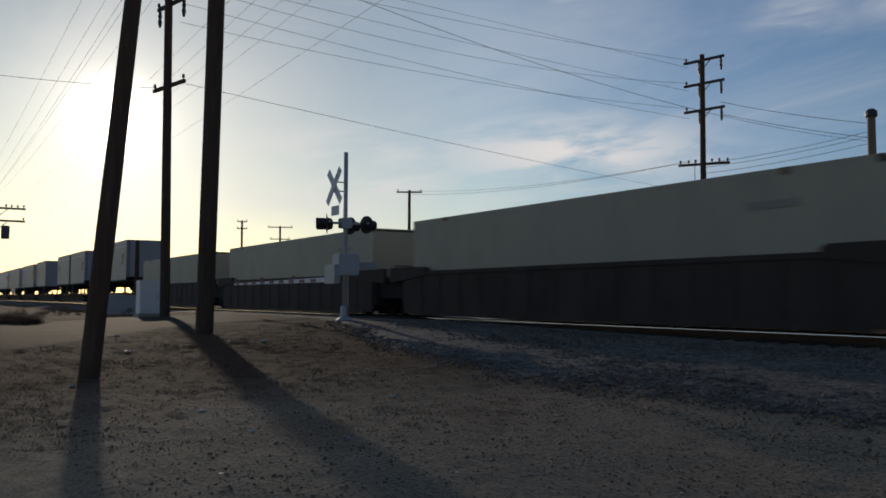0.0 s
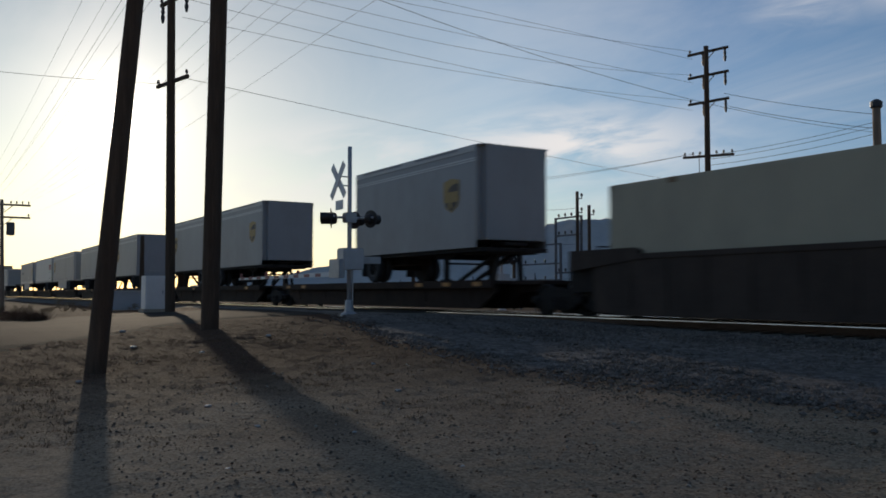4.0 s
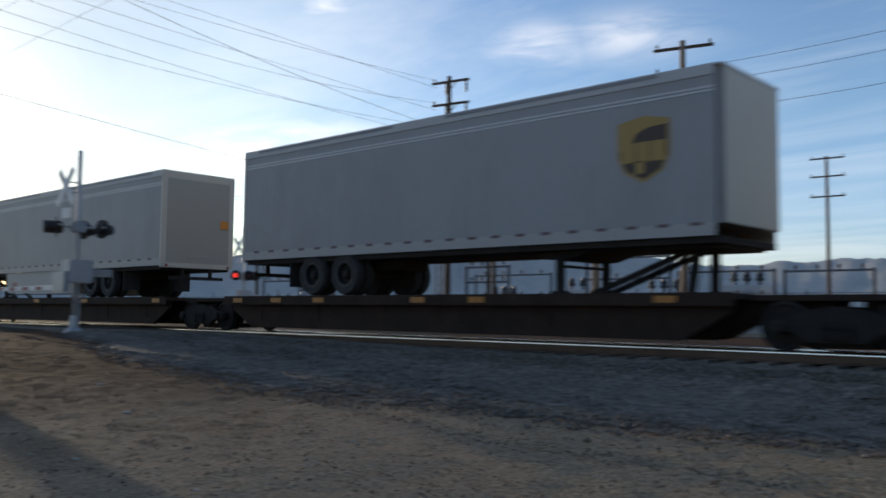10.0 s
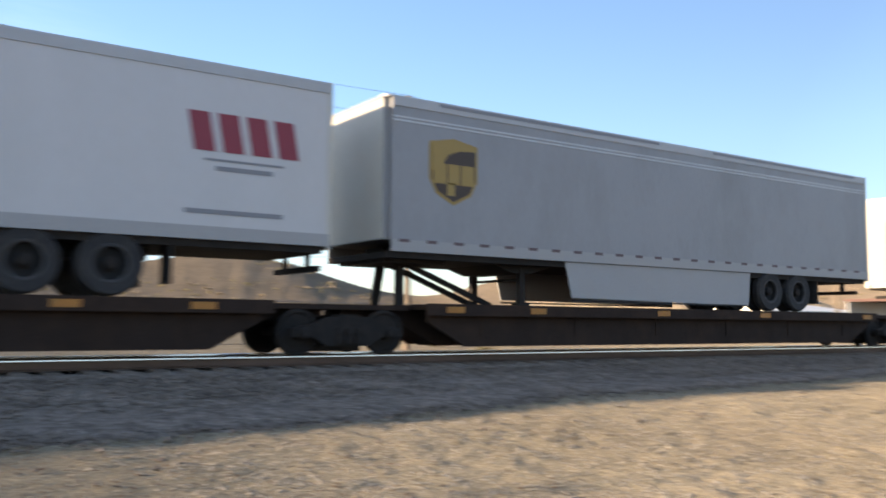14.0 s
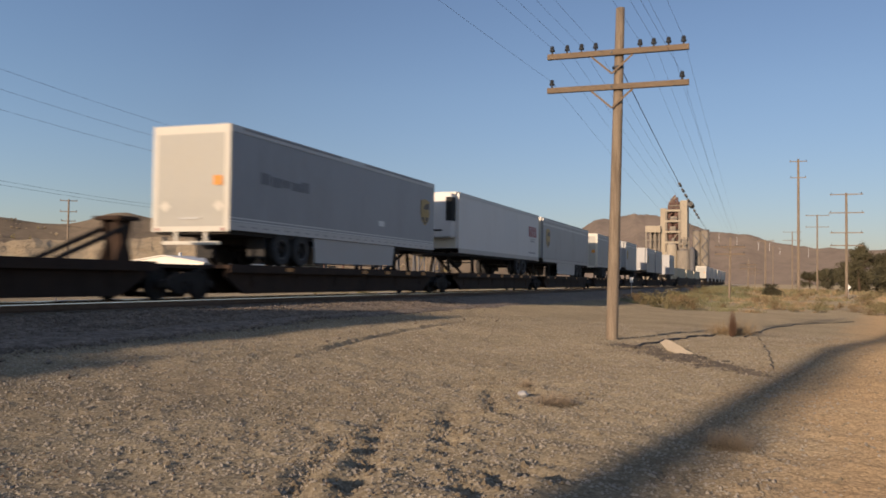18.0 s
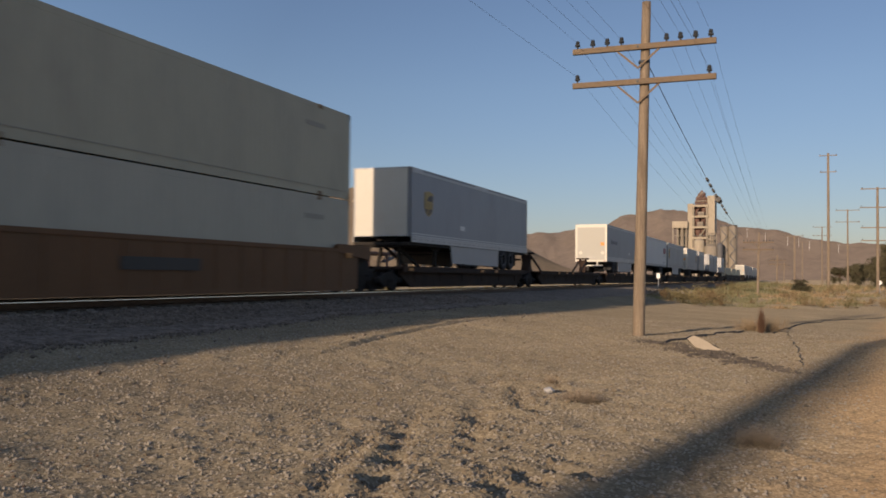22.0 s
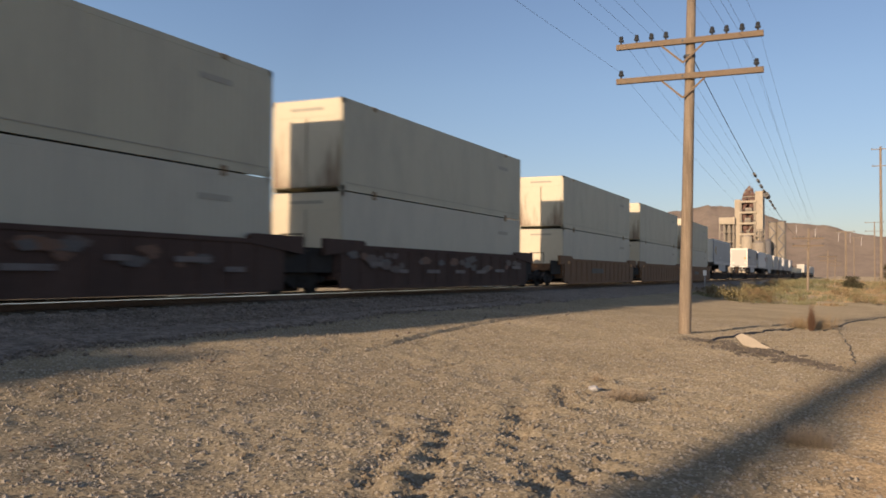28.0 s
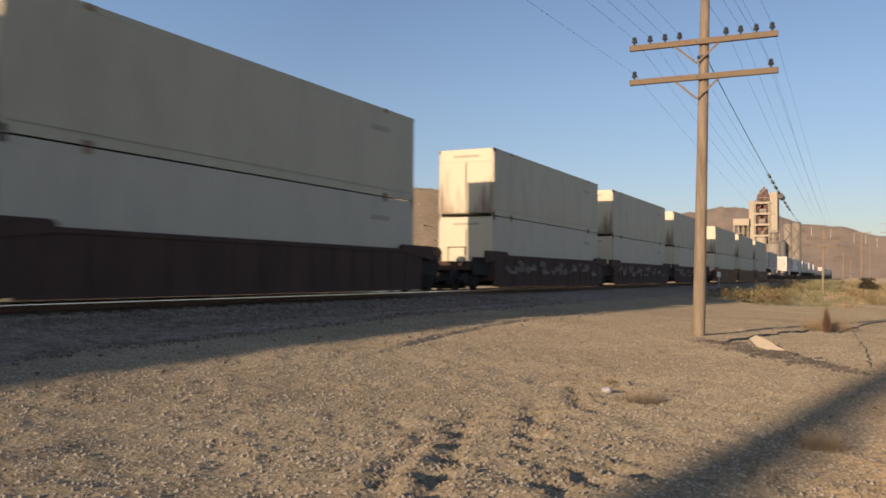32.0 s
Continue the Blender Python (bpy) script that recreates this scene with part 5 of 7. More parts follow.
def spine_car(s0, s1, stands):
    """A flatcar platform for trailers between two trucks at s0 and s1; stands are places of hitch posts."""
    L = s1 - s0
    ob = thing("spine_flatcar", "dark brown steel intermodal flatcar platform with yellow reflectors", "flatcar", "flatcars of the train")
    o = [(0.2, 0.70), (0.2, 0.93), (L - 0.2, 0.93), (L - 0.2, 0.70), (L - 1.5, 0.62), (L - 2.4, 0.14), (2.4, 0.14), (1.5, 0.62)]
    part("centre_sill", prism(bmesh.new(), o, -0.36, 0.36), M["spine"], ob)
    for sg in (-1, 1):
        o2 = [(1.7, 0.62), (2.6, 0.14), (L - 2.6, 0.14), (L - 1.7, 0.62), (L - 1.7, 0.86), (1.7, 0.86)]
        part("side_sill", prism(bmesh.new(), o2, sg * 1.05 - 0.05, sg * 1.05 + 0.05), M["spine"], ob)
        bm = bmesh.new()
        box(bm, 1.55, L - 1.55, sg * 1.28 - 0.03, sg * 1.28 + 0.03, 0.74, 0.975, bev=0.008)
        part("edge_channel", bm, M["spine"], ob)
        r = random.Random(int(s0 * 10) + sg)
        x = 2.0
        while x < L - 2.2:
            if r.random() < 0.62:
                bm = B(x, x + 0.42, sg * 1.315 - 0.004, sg * 1.315 + 0.004, 0.80, 0.92)
                part("reflector", bm, M["yellow"], ob)
            x += r.choice((1.7, 2.1, 2.6))
        for x in np.linspace(3.0, L - 3.0, 6):
            part("stiffener", B(x - 0.04, x + 0.04, sg * 1.10 - 0.02, sg * 1.10 + 0.05, 0.34, 0.74), M["spine"], ob)
    part("deck", B(1.6, L - 1.6, -1.25, 1.25, 0.86, 0.955), M["spine"], ob)
    part("end_platform", B(0.0, 1.5, -0.75, 0.75, 0.84, 0.94), M["spine"], ob)
    part("end_platform", B(L - 1.5, L, -0.75, 0.75, 0.84, 0.94), M["spine"], ob)
    for x, d in stands:
        x -= s0
        bm = bmesh.new()
        if abs(d) != 2:
            for sg in (-1, 1):
                beam(bm, (x - 0.1, sg * 0.5, 0.94), (x, sg * 0.34, 2.0), 0.09, 0.17)
        for sg in (-1, 1) if abs(d) == 2 else ():
            prism(bm, [(x - 0.34, 0.94), (x + 0.30, 0.94), (x + 0.14, 1.45), (x + 0.26, 2.0), (x - 0.26, 2.0), (x - 0.12, 1.45)], sg * 0.22 - 0.035, sg * 0.22 + 0.035)
        if abs(d) == 2:
            box(bm, x - 0.10, x + 0.10, -0.19, 0.19, 0.95, 1.95)
        box(bm, x - 0.38, x + 0.38, -0.42, 0.42, 2.0, 2.1, bev=0.02)
        st = part("hitch_stand", bm, M["spine"] if abs(d) == 2 else M["under"], ob)
        dd = -1 if d < 0 else 1
        bm = bmesh.new()
        for sg in (-1, 1):
            beam(bm, (x, sg * 0.3, 1.85), (x - dd * 2.3, sg * 0.3, 0.98), 0.08, 0.11)
        part("diagonal_strut", bm, M["under"], st)
    return run(ob, s0)


def dual_wheel(parent, x, sg):
    """An outer tyre with its rim."""
    yo = sg * 1.28
    bm = lathe(bmesh.new(), [(0.30, yo - sg * 0.26), (0.47, yo - sg * 0.25), (0.505, yo - sg * 0.20), (0.505, yo - sg * 0.06), (0.47, yo), (0.31, yo - sg * 0.01), (0.30, yo - sg * 0.03)], "Y", 28, (x, 0, 0.505), True)
    t_ = part("tyre", bm, M["rubber"], parent)
    # rim recess coloured near black, standing in for the shade inside it
    bm = lathe(bmesh.new(), [(0.305, yo - sg * 0.02), (0.28, yo - sg * 0.03), (0.26, yo - sg * 0.15), (0.14, yo - sg * 0.16), (0.14, yo - sg * 0.20), (0.29, yo - sg * 0.19)], "Y", 20, (x, 0, 0.505), True)
    part("rim", bm, M["gap"], t_)
    bm = lathe(bmesh.new(), [(0.312, yo - sg * 0.012), (0.30, yo - sg * 0.004), (0.268, yo - sg * 0.012), (0.262, yo - sg * 0.06)], "Y", 24, (x, 0, 0.505), True)
    part("rim_lip", bm, M["rimlip"], t_)
    bm = lathe(bmesh.new(), [(0.17, yo - sg * 0.165), (0.11, yo - sg * 0.15), (0.10, yo - sg * 0.04), (0.06, yo - sg * 0.02), (0.004, yo - sg * 0.018)], "Y", 16, (x, 0, 0.505))
    part("hub", bm, M["under"], t_)
    bm = lathe(bmesh.new(), [(0.30, yo - sg * 0.58), (0.47, yo - sg * 0.57), (0.505, yo - sg * 0.52), (0.505, yo - sg * 0.38), (0.47, yo - sg * 0.33), (0.30, yo - sg * 0.32)], "Y", 20, (x, 0, 0.505))
    part("inner_tyre", bm, M["rubber"], parent)


def shield(parent, x, y, z, w, h, sg):
    """A plain shield-shaped emblem, dark within a gold border."""
    def outline(k_):
        pts = [(-0.5, 0.42), (0.0, 0.5), (0.5, 0.42), (0.5, -0.12), (0.36, -0.34), (0.0, -0.5), (-0.36, -0.34), (-0.5, -0.12)]
        return [(x + px * w * k_, z + pz * h * k_) for px, pz in pts]
    e = part("emblem", prism(bmesh.new(), outline(1.0), y - 0.004, y + 0.004), M["gold"], parent, "gold and brown shield emblem")
    part("emblem_field", prism(bmesh.new(), outline(0.90), y + sg * 0.004, y + sg * 0.010), M["brown"], e)
    yb = sorted((y + sg * 0.010, y + sg * 0.014))
    m_ = -sg
    band = [(x + a * w * m_, z + b * h) for a, b in ((-0.45, 0.0), (-0.45, 0.38), (0.0, 0.455), (0.45, 0.38), (0.45, 0.34), (0.10, 0.32), (-0.13, 0.24), (-0.22, 0.12), (-0.24, 0.0))]
    part("emblem_band", prism(bmesh.new(), band, *yb), M["gold"], e)
    for xa, xb, za in ((-0.42, -0.15, -0.19), (-0.12, 0.12, -0.19), (0.15, 0.42, -0.19), (-0.14, 0.02, -0.36)):
        xs = sorted((x + xa * w * m_, x + xb * w * m_))
        part("emblem_bar", B(*xs, *sorted((y + sg * 0.008, y + sg * 0.0145)), z + za * h, z + (0.11 if za > -0.2 else -0.17) * h), M["gold"], e)


def trailer(name, label, L=16.15, H=3.93, body="van", skirt=True, emblem=(), reefer=False, lines=True, marks=None, decal=None, axles=2, ax0=2.9, rear="door", rail="vanrail", placards=False, nose_r=0.12, low_lines=False):
    """A van trailer. Its nose is at +x, its doors at x = 0; wheels stand on z = 0."""
    ob = thing(name, label, "trailer", "trailers on the train")
    zb, hw = 0.96, 1.285
    bm = bmesh.new()
    box(bm, 0.05, L - 0.02, -hw, hw, zb + 0.22, H - 0.03)
    es = [e for e in bm.edges if abs((e.verts[0].co - e.verts[1].co).z) > 1 and e.verts[0].co.x > L / 2]
    bmesh.ops.bevel(bm, geom=es, offset=nose_r, segments=6, affect="EDGES")
    part("body", bm, M[body], ob)
    part("roof", prism_z([(0.0, -hw - 0.004), (L - nose_r, -hw - 0.004), (L - 0.29 * nose_r, -hw + 0.29 * nose_r), (L, -hw + nose_r), (L, hw - nose_r), (L - 0.29 * nose_r, hw - 0.29 * nose_r), (L - nose_r, hw + 0.004), (0.0, hw + 0.004)], H - 0.03, H), M["alum"], ob)
    part("front_wall", B(L - 0.03, L - 0.008, -hw + nose_r + 0.01, hw - nose_r - 0.01, zb + 0.24, H - 0.05), M["door"] if rear == "door" else M[body], ob)
    for sg in (-1, 1):
        part("top_rail", B(0.0, L - nose_r - 0.02, sg * 1.292 - 0.012, sg * 1.292 + 0.012, H - 0.20, H - 0.03), M["toprail"], ob)
        if lines:
            for xa, xb in ((0.6, L * 0.42), (L * 0.54, L - 1.2)):
                part("roof_trim", B(xa, xb, sg * 1.308 - 0.003, sg * 1.308 + 0.003, H - 0.10, H - 0.035), M["greydecal"], ob)
            for z in (zb + 0.24, zb + 0.33) if low_lines else (H - 0.42, H - 0.49):
                part("rub_line", B(0.05, L - nose_r - 0.03, sg * 1.290 - 0.006, sg * 1.290 + 0.006, z, z + 0.03), M["rubline"], ob)
        br = part("bottom_rail", B(0.0, L - nose_r - 0.02, sg * 1.292 - 0.014, sg * 1.292 + 0.014, zb, zb + 0.22), M["toprail" if low_lines else rail], ob)
        x = 0.5
        while x < L - 0.4 and lines and rail != "van":
            part("marker", B(x, x + 0.23, sg * 1.308 - 0.003, sg * 1.308 + 0.003, zb + (0.09 if low_lines else 0.175), zb + (0.13 if low_lines else 0.235)), M["greydecal" if low_lines else "tape"], br)
            x += 0.63
        for px, w in emblem:
            shield(ob, px, sg * 1.291, zb + 1.62, w * 0.92, w * 1.06, sg)
        if decal == "red":
            for k_, px in enumerate((0.75, 1.25, 1.75, 2.25)):
                bm = prism(bmesh.new(), [(px - 0.14, H - 1.5), (px + 0.22, H - 1.5), (px + 0.34, H - 0.85), (px - 0.02, H - 0.85)], sg * 1.292 - 0.004, sg * 1.292 + 0.004)
                part("decal_bar", bm, M["red"], ob, "red decal shape")
            part("decal_bar", B(0.9, 2.3, sg * 1.291 - 0.004, sg * 1.291 + 0.004, H - 1.66, H - 1.62), M["greydecal"], ob)
            part("decal_bar", B(1.1, 2.1, sg * 1.291 - 0.004, sg * 1.291 + 0.004, H - 1.82, H - 1.74), M["greydecal"], ob)
            part("decal_bar", B(0.9, 2.6, sg * 1.291 - 0.004, sg * 1.291 + 0.004, zb + 0.42, zb + 0.50), M["greydecal"], ob)
        if low_lines:
            part("decal_patch", B(L * 0.62, L * 0.62 + 0.55, sg * 1.288 - 0.004, sg * 1.288 + 0.004, zb + 0.72, zb + 0.92), M["rubline"], ob, "small pale lettering patch")
        if decal == "grey":
            for k_, (wd, lo, hi) in enumerate(((0.5, 0.02, 0.36), (0.55, 0.0, 0.30), (0.5, 0.04, 0.28), (0.58, 0.0, 0.26), (0.5, 0.0, 0.33))):
                part("decal_bar", B(1.6 + 0.6 * k_, 1.6 + 0.6 * k_ + wd, sg * 1.291 - 0.004, sg * 1.291 + 0.004, H - 1.55 + lo, H - 1.55 + hi), M["darkdecal"], ob)
    # doors
    fr = part("door_frame", B(-0.03, 0.05, -hw - 0.01, hw + 0.01, zb - 0.05, H), M[rear], ob)
    d = part("roll_door", B(-0.036, -0.03, -1.12, 1.12, zb + 0.10, H - 0.24), M["doorpanel" if rear == "door" else rear], fr)
    for i in range(1, 7):
        zp = zb + 0.10 + (H - 0.34 - zb) * i / 7
        part("panel_joint", B(-0.039, -0.036, -1.12, 1.12, zp - 0.003, zp + 0.003), M["doorpanel" if rear == "door" else rear], d)
    part("door_handle", B(-0.07, -0.036, -0.35, 0.35, zb + 0.30, zb + 0.34), M["steel"], d)
    if placards:
        for y in (-0.95, 0.85):
            bm = bmesh.new()
            beam(bm, (-0.042, y - 0.09, zb + 0.58), (-0.042, y + 0.09, zb + 0.76), 0.006, 0.24)
            part("placard", bm, M["door"], d, "white diamond placard")
    for y in (-1.2, 1.2):
        part("tail_lamp", rod(bmesh.new(), (-0.05, y * 0.92, zb + 0.01), (-0.03, y * 0.92, zb + 0.01), 0.05, n=10), M["redtape"], fr, "round red tail lamp")
    if rear == "door":
        part("decal_panel", B(-0.062, -0.055, -1.08, -0.78, zb + 1.25, zb + 1.52), M["orange"], fr, "orange square decal")
    for sg in (-1, 1):
        part("mud_flap", B(ax0 - 0.95, ax0 - 0.93, sg * 0.92 - 0.3, sg * 0.92 + 0.3, 0.22, 0.85), M["rubber"], ob, "black mud flap")
    bp = part("rear_bumper", B(-0.02, 0.08, -0.95, 0.95, 0.54, 0.64), M["door"] if placards else M["under"], ob)
    for sg in (-1, 1):
        part("bumper_post", B(0.0, 0.07, sg * 0.5 - 0.05, sg * 0.5 + 0.05, 0.64, zb - 0.05), M["door"] if placards else M["under"], bp)
    # floor, wheels, legs
    part("floor", B(0.1, L - 0.1, -1.22, 1.22, zb - 0.12, zb), M["under"], ob)
    part("bogie_frame", B(ax0 - 0.75, ax0 - 0.75 + 1.25 * axles + 0.6, -0.5, 0.5, 0.62, zb - 0.12), M["under"], ob)
    for i in range(axles):
        x = ax0 + 1.22 * i
        part("axle", rod(bmesh.new(), (x, -1.2, 0.505), (x, 1.2, 0.505), 0.07), M["under"], ob)
        for sg in (-1, 1):
            dual_wheel(ob, x, sg)
    lx = L - 3.6 if L > 12 else L - 2.6
    for sg in (-1, 1):
        bm = bmesh.new()
        box(bm, lx - 0.07, lx + 0.07, sg * 0.85 - 0.07, sg * 0.85 + 0.07, 0.05, zb - 0.1)
        box(bm, lx - 0.14, lx + 0.14, sg * 0.85 - 0.13, sg * 0.85 + 0.13, 0.0, 0.05)
        part("landing_leg", bm, M["under"], ob)
    part("landing_brace", rod(bmesh.new(), (lx, -0.85, 0.55), (lx, 0.85, 0.55), 0.03), M["under"], ob)
    bm = bmesh.new()
    prism(bm, [(lx - 0.75, zb - 0.12), (lx + 0.75, zb - 0.12), (lx + 0.25, 0.68), (lx - 0.25, 0.68)], -0.9, 0.9)
    part("leg_gusset", bm, M["under"], ob)
    part("kingpin_plate", B(L - 1.6, L - 0.2, -0.9, 0.9, zb - 0.18, zb - 0.12), M["under"], ob)
    if skirt:
        for sg in (-1, 1):
            o = [(ax0 + 1.28 * (axles - 1) + 0.75, zb - 0.01), (lx - 0.9, zb - 0.01), (lx - 1.1, 0.18), (ax0 + 1.28 * (axles - 1) + 0.85, 0.12)]
            part("side_skirt", prism(bmesh.new(), o, sg * 1.24 - 0.015, sg * 1.24 + 0.015), M["skirt"], ob)
            part("skirt_trim", B(o[3][0], o[2][0], sg * 1.24 - 0.02, sg * 1.24 + 0.02, 0.10, 0.135), M["rubber"], ob)
    if reefer:
        bm = B(L - 0.02, L + 0.55, -1.15, 1.15, H - 2.25, H - 0.12, bev=0.05)
        u = part("cooling_unit", bm, M["van2"], ob, "white refrigeration unit")
        for sg in (-1, 1):
            part("side_grille", B(L + 0.06, L + 0.575, sg * 1.16 - 0.02, sg * 1.16 + 0.02, H - 1.45, H - 0.30, bev=0.01), M["gap"], u, "black air grille")
            if sg > 0:
                part("front_grille", B(L + 0.55, L + 0.575, 0.86, 1.14, H - 1.45, H - 0.30), M["gap"], u, "black air grille")
            part("latch", B(L + 0.55, L + 0.57, sg * 0.45 - 0.22, sg * 0.45 + 0.22, H - 1.95, H - 1.86), M["gap"], u)
        part("fuel_tank", rod(bmesh.new(), (L - 6.2, -0.9, 0.62), (L - 5.0, -0.9, 0.62), 0.3, n=16), M["rim"], ob)
    return ob


GREY = "grey sheet-sided van trailer with a gold shield emblem riding a flatcar"
DECK = 0.98
# trailers: place of the end nearer the tail, nose forward (1) or backward (-1)


def ride(ob, s_tail, L, nose):
    return run(ob, s_tail if nose > 0 else s_tail + L, z=DECK, turn=0 if nose > 0 else 180)


PUP = 8.53
for s_, nose, pup in ((-80.5, 1, 8.3), (-98.9, 1, 8.3), (-108.5, -1, PUP), (-126.6, -1, PUP)):
    ride(trailer("trailer", "short grey twin-length van trailer with gold shield emblem on a flatcar", L=pup, H=3.99, skirt=False, emblem=((pup - 1.6, 1.0),), axles=1, ax0=1.3, rear="van", rail="van", nose_r=0.22), s_, pup, nose)
ride(trailer("trailer", GREY, L=13.7, emblem=((12.2, 1.15),), skirt=False), -143.4, 13.7, 1)
ride(trailer("trailer", "grey van trailer with white side skirts and a gold shield emblem", emblem=((14.6, 1.25),), ax0=3.32), -163.9, 16.15, -1)
ride(trailer("refrigerated_trailer", "white refrigerated trailer with red decal shapes and a cooling unit", body="van2", skirt=False, reefer=True, lines=False, decal="red", ax0=3.7), -181.2, 16.15, -1)
ride(trailer("trailer", "grey van trailer with sunlit white rear doors and faint lettering", body="vandark", decal="grey", emblem=((14.9, 1.1),), placards=True, low_lines=True), -200.5, 16.15, 1)
ride(trailer("trailer", "grey van trailer with skirts and a small shield emblem", body="vandark", emblem=((14.3, 1.0),), low_lines=True), -239.5, 16.15, -1)
for s_, nose in ((12, 1), (31, -1), (50, 1), (72, 1), (92, -1), (112, 1)):
    ride(trailer("trailer", "distant grey van trailer on a flatcar", emblem=(), axles=2), s_, 16.15, nose)

SPINES = [(-89.5, -70.0, ((-72.6, 1),)), (-109.0, -89.5, ((-91.4, 1), (-107.0, -1))), (-128.0, -109.0, ((-125.6, -1), (-110.2, 2))), (-145.8, -128.0, ((-130.6, 1),)), (-164.5, -145.8, ((-163.0, -1),)),
          (-182.7, -164.5, ((-180.1, -1),)), (-202.0, -182.7, ((-185.4, 1),)), (-222.0, -202.0, ((-203.5, 2), (-219.0, -2))), (-241.6, -222.0, ((-238.6, -1),)),
          (10.5, 29.5, ()), (29.5, 48.5, ()), (48.5, 70.0, ()), (70.0, 90.5, ()), (90.5, 110.0, ()), (110.0, 129.0, ())]
for a, b, st in SPINES:
    spine_car(a, b, st)
for s_ in (-68.9, -89.5, -109.0, -128.0, -145.8, -164.5, -182.7, -202.0, -222.0, -240.9, 10.5, 29.5, 48.5, 70.0, 90.5, 110.0):
    add_truck(s_)


def container(label, stain, sheet):
    """A 53-foot container, doors at x = 0."""
    L, H, hw = 16.15, 2.88, 1.29
    ob = thing("container", label, "container", "containers on the train")
    bm = bmesh.new()
    # shallow corrugated side sheets
    n = 132
    for sg in (-1, 1):
        prev = None
        for i in range(n + 1):
            x = 0.1 + (L - 0.2) * i / n
            y = sg * (hw - (0.009 if i % 2 else 0.0))
            pr_ = (bm.verts.new((x, y, 0.16)), bm.verts.new((x, y, H - 0.14)))
            if prev:
                bm.faces.new((prev[0], pr_[0], pr_[1], prev[1]) if sg < 0 else (prev[1], pr_[1], pr_[0], prev[0]))
            prev = pr_
    box(bm, 0.06, L - 0.06, -hw + 0.03, hw - 0.03, 0.12, H - 0.1)
    part("body", bm, M[sheet], ob)
    part("roof", B(0.02, L - 0.02, -hw + 0.01, hw - 0.01, H - 0.05, H - 0.005), M[sheet], ob)
    for sg in (-1, 1):
        part("top_rail", B(0, L, sg * (hw - 0.03) - 0.03, sg * (hw - 0.03) + 0.035, H - 0.15, H), M[sheet], ob)
        part("bottom_rail", B(0, L, sg * (hw - 0.03) - 0.03, sg * (hw - 0.03) + 0.035, 0.02, 0.17), M[sheet], ob)
        for x in (0.0, L - 0.14):
            part("corner_post", B(x, x + 0.14, sg * (hw - 0.06) - 0.06, sg * (hw - 0.06) + 0.065, 0, H), M[sheet], ob)
        for x in (1.9, L - 2.1):
            for z in (0.0, H - 0.12):
                part("corner_casting", B(x, x + 0.2, sg * 1.30 - 0.02, sg * 1.30 + 0.02, z, z + 0.12), M["rust"], ob)
        part("rail_line", B(0.14, L - 0.14, sg * 1.297 - 0.003, sg * 1.297 + 0.003, 0.25, 0.275), M["beigedecal"], ob)
        part("lettering_bar", B(L - 2.9, L - 1.7, sg * 1.296 - 0.003, sg * 1.296 + 0.003, H - 0.75, H - 0.6), M["beigedecal"], ob)
    # header and doors take the paint with sunlight in its colour
    hd = part("door_header", B(-0.012, 0.0, -1.2, 1.2, H - 0.55, H - 0.02), M["sunlitdoor"], ob)
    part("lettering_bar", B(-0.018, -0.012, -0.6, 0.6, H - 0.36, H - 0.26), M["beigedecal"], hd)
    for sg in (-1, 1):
        d = part("door", B(-0.03, 0.0, sg * 0.62 - 0.60, sg * 0.62 + 0.60, 0.15, H - 0.56, bev=0.006), M["rustdoor"] if stain else M["sunlitdoor"], ob, "rust-streaked door" if stain else "")
    return ob


def prism_x(x, outline):
    """A thin sheet on an end wall: an outline in y and z."""
    bm = bmesh.new()
    a = [bm.verts.new((x, y, z)) for y, z in outline]
    b = [bm.verts.new((x + 0.003, y, z)) for y, z in outline]
    n = len(a)
    for i in range(n):
        bm.faces.new((a[i], a[(i + 1) % n], b[(i + 1) % n], b[i]))
    bm.faces.new(a[::-1])
    bm.faces.new(b)
    bmesh.ops.recalc_face_normals(bm, faces=bm.faces)
    return bm


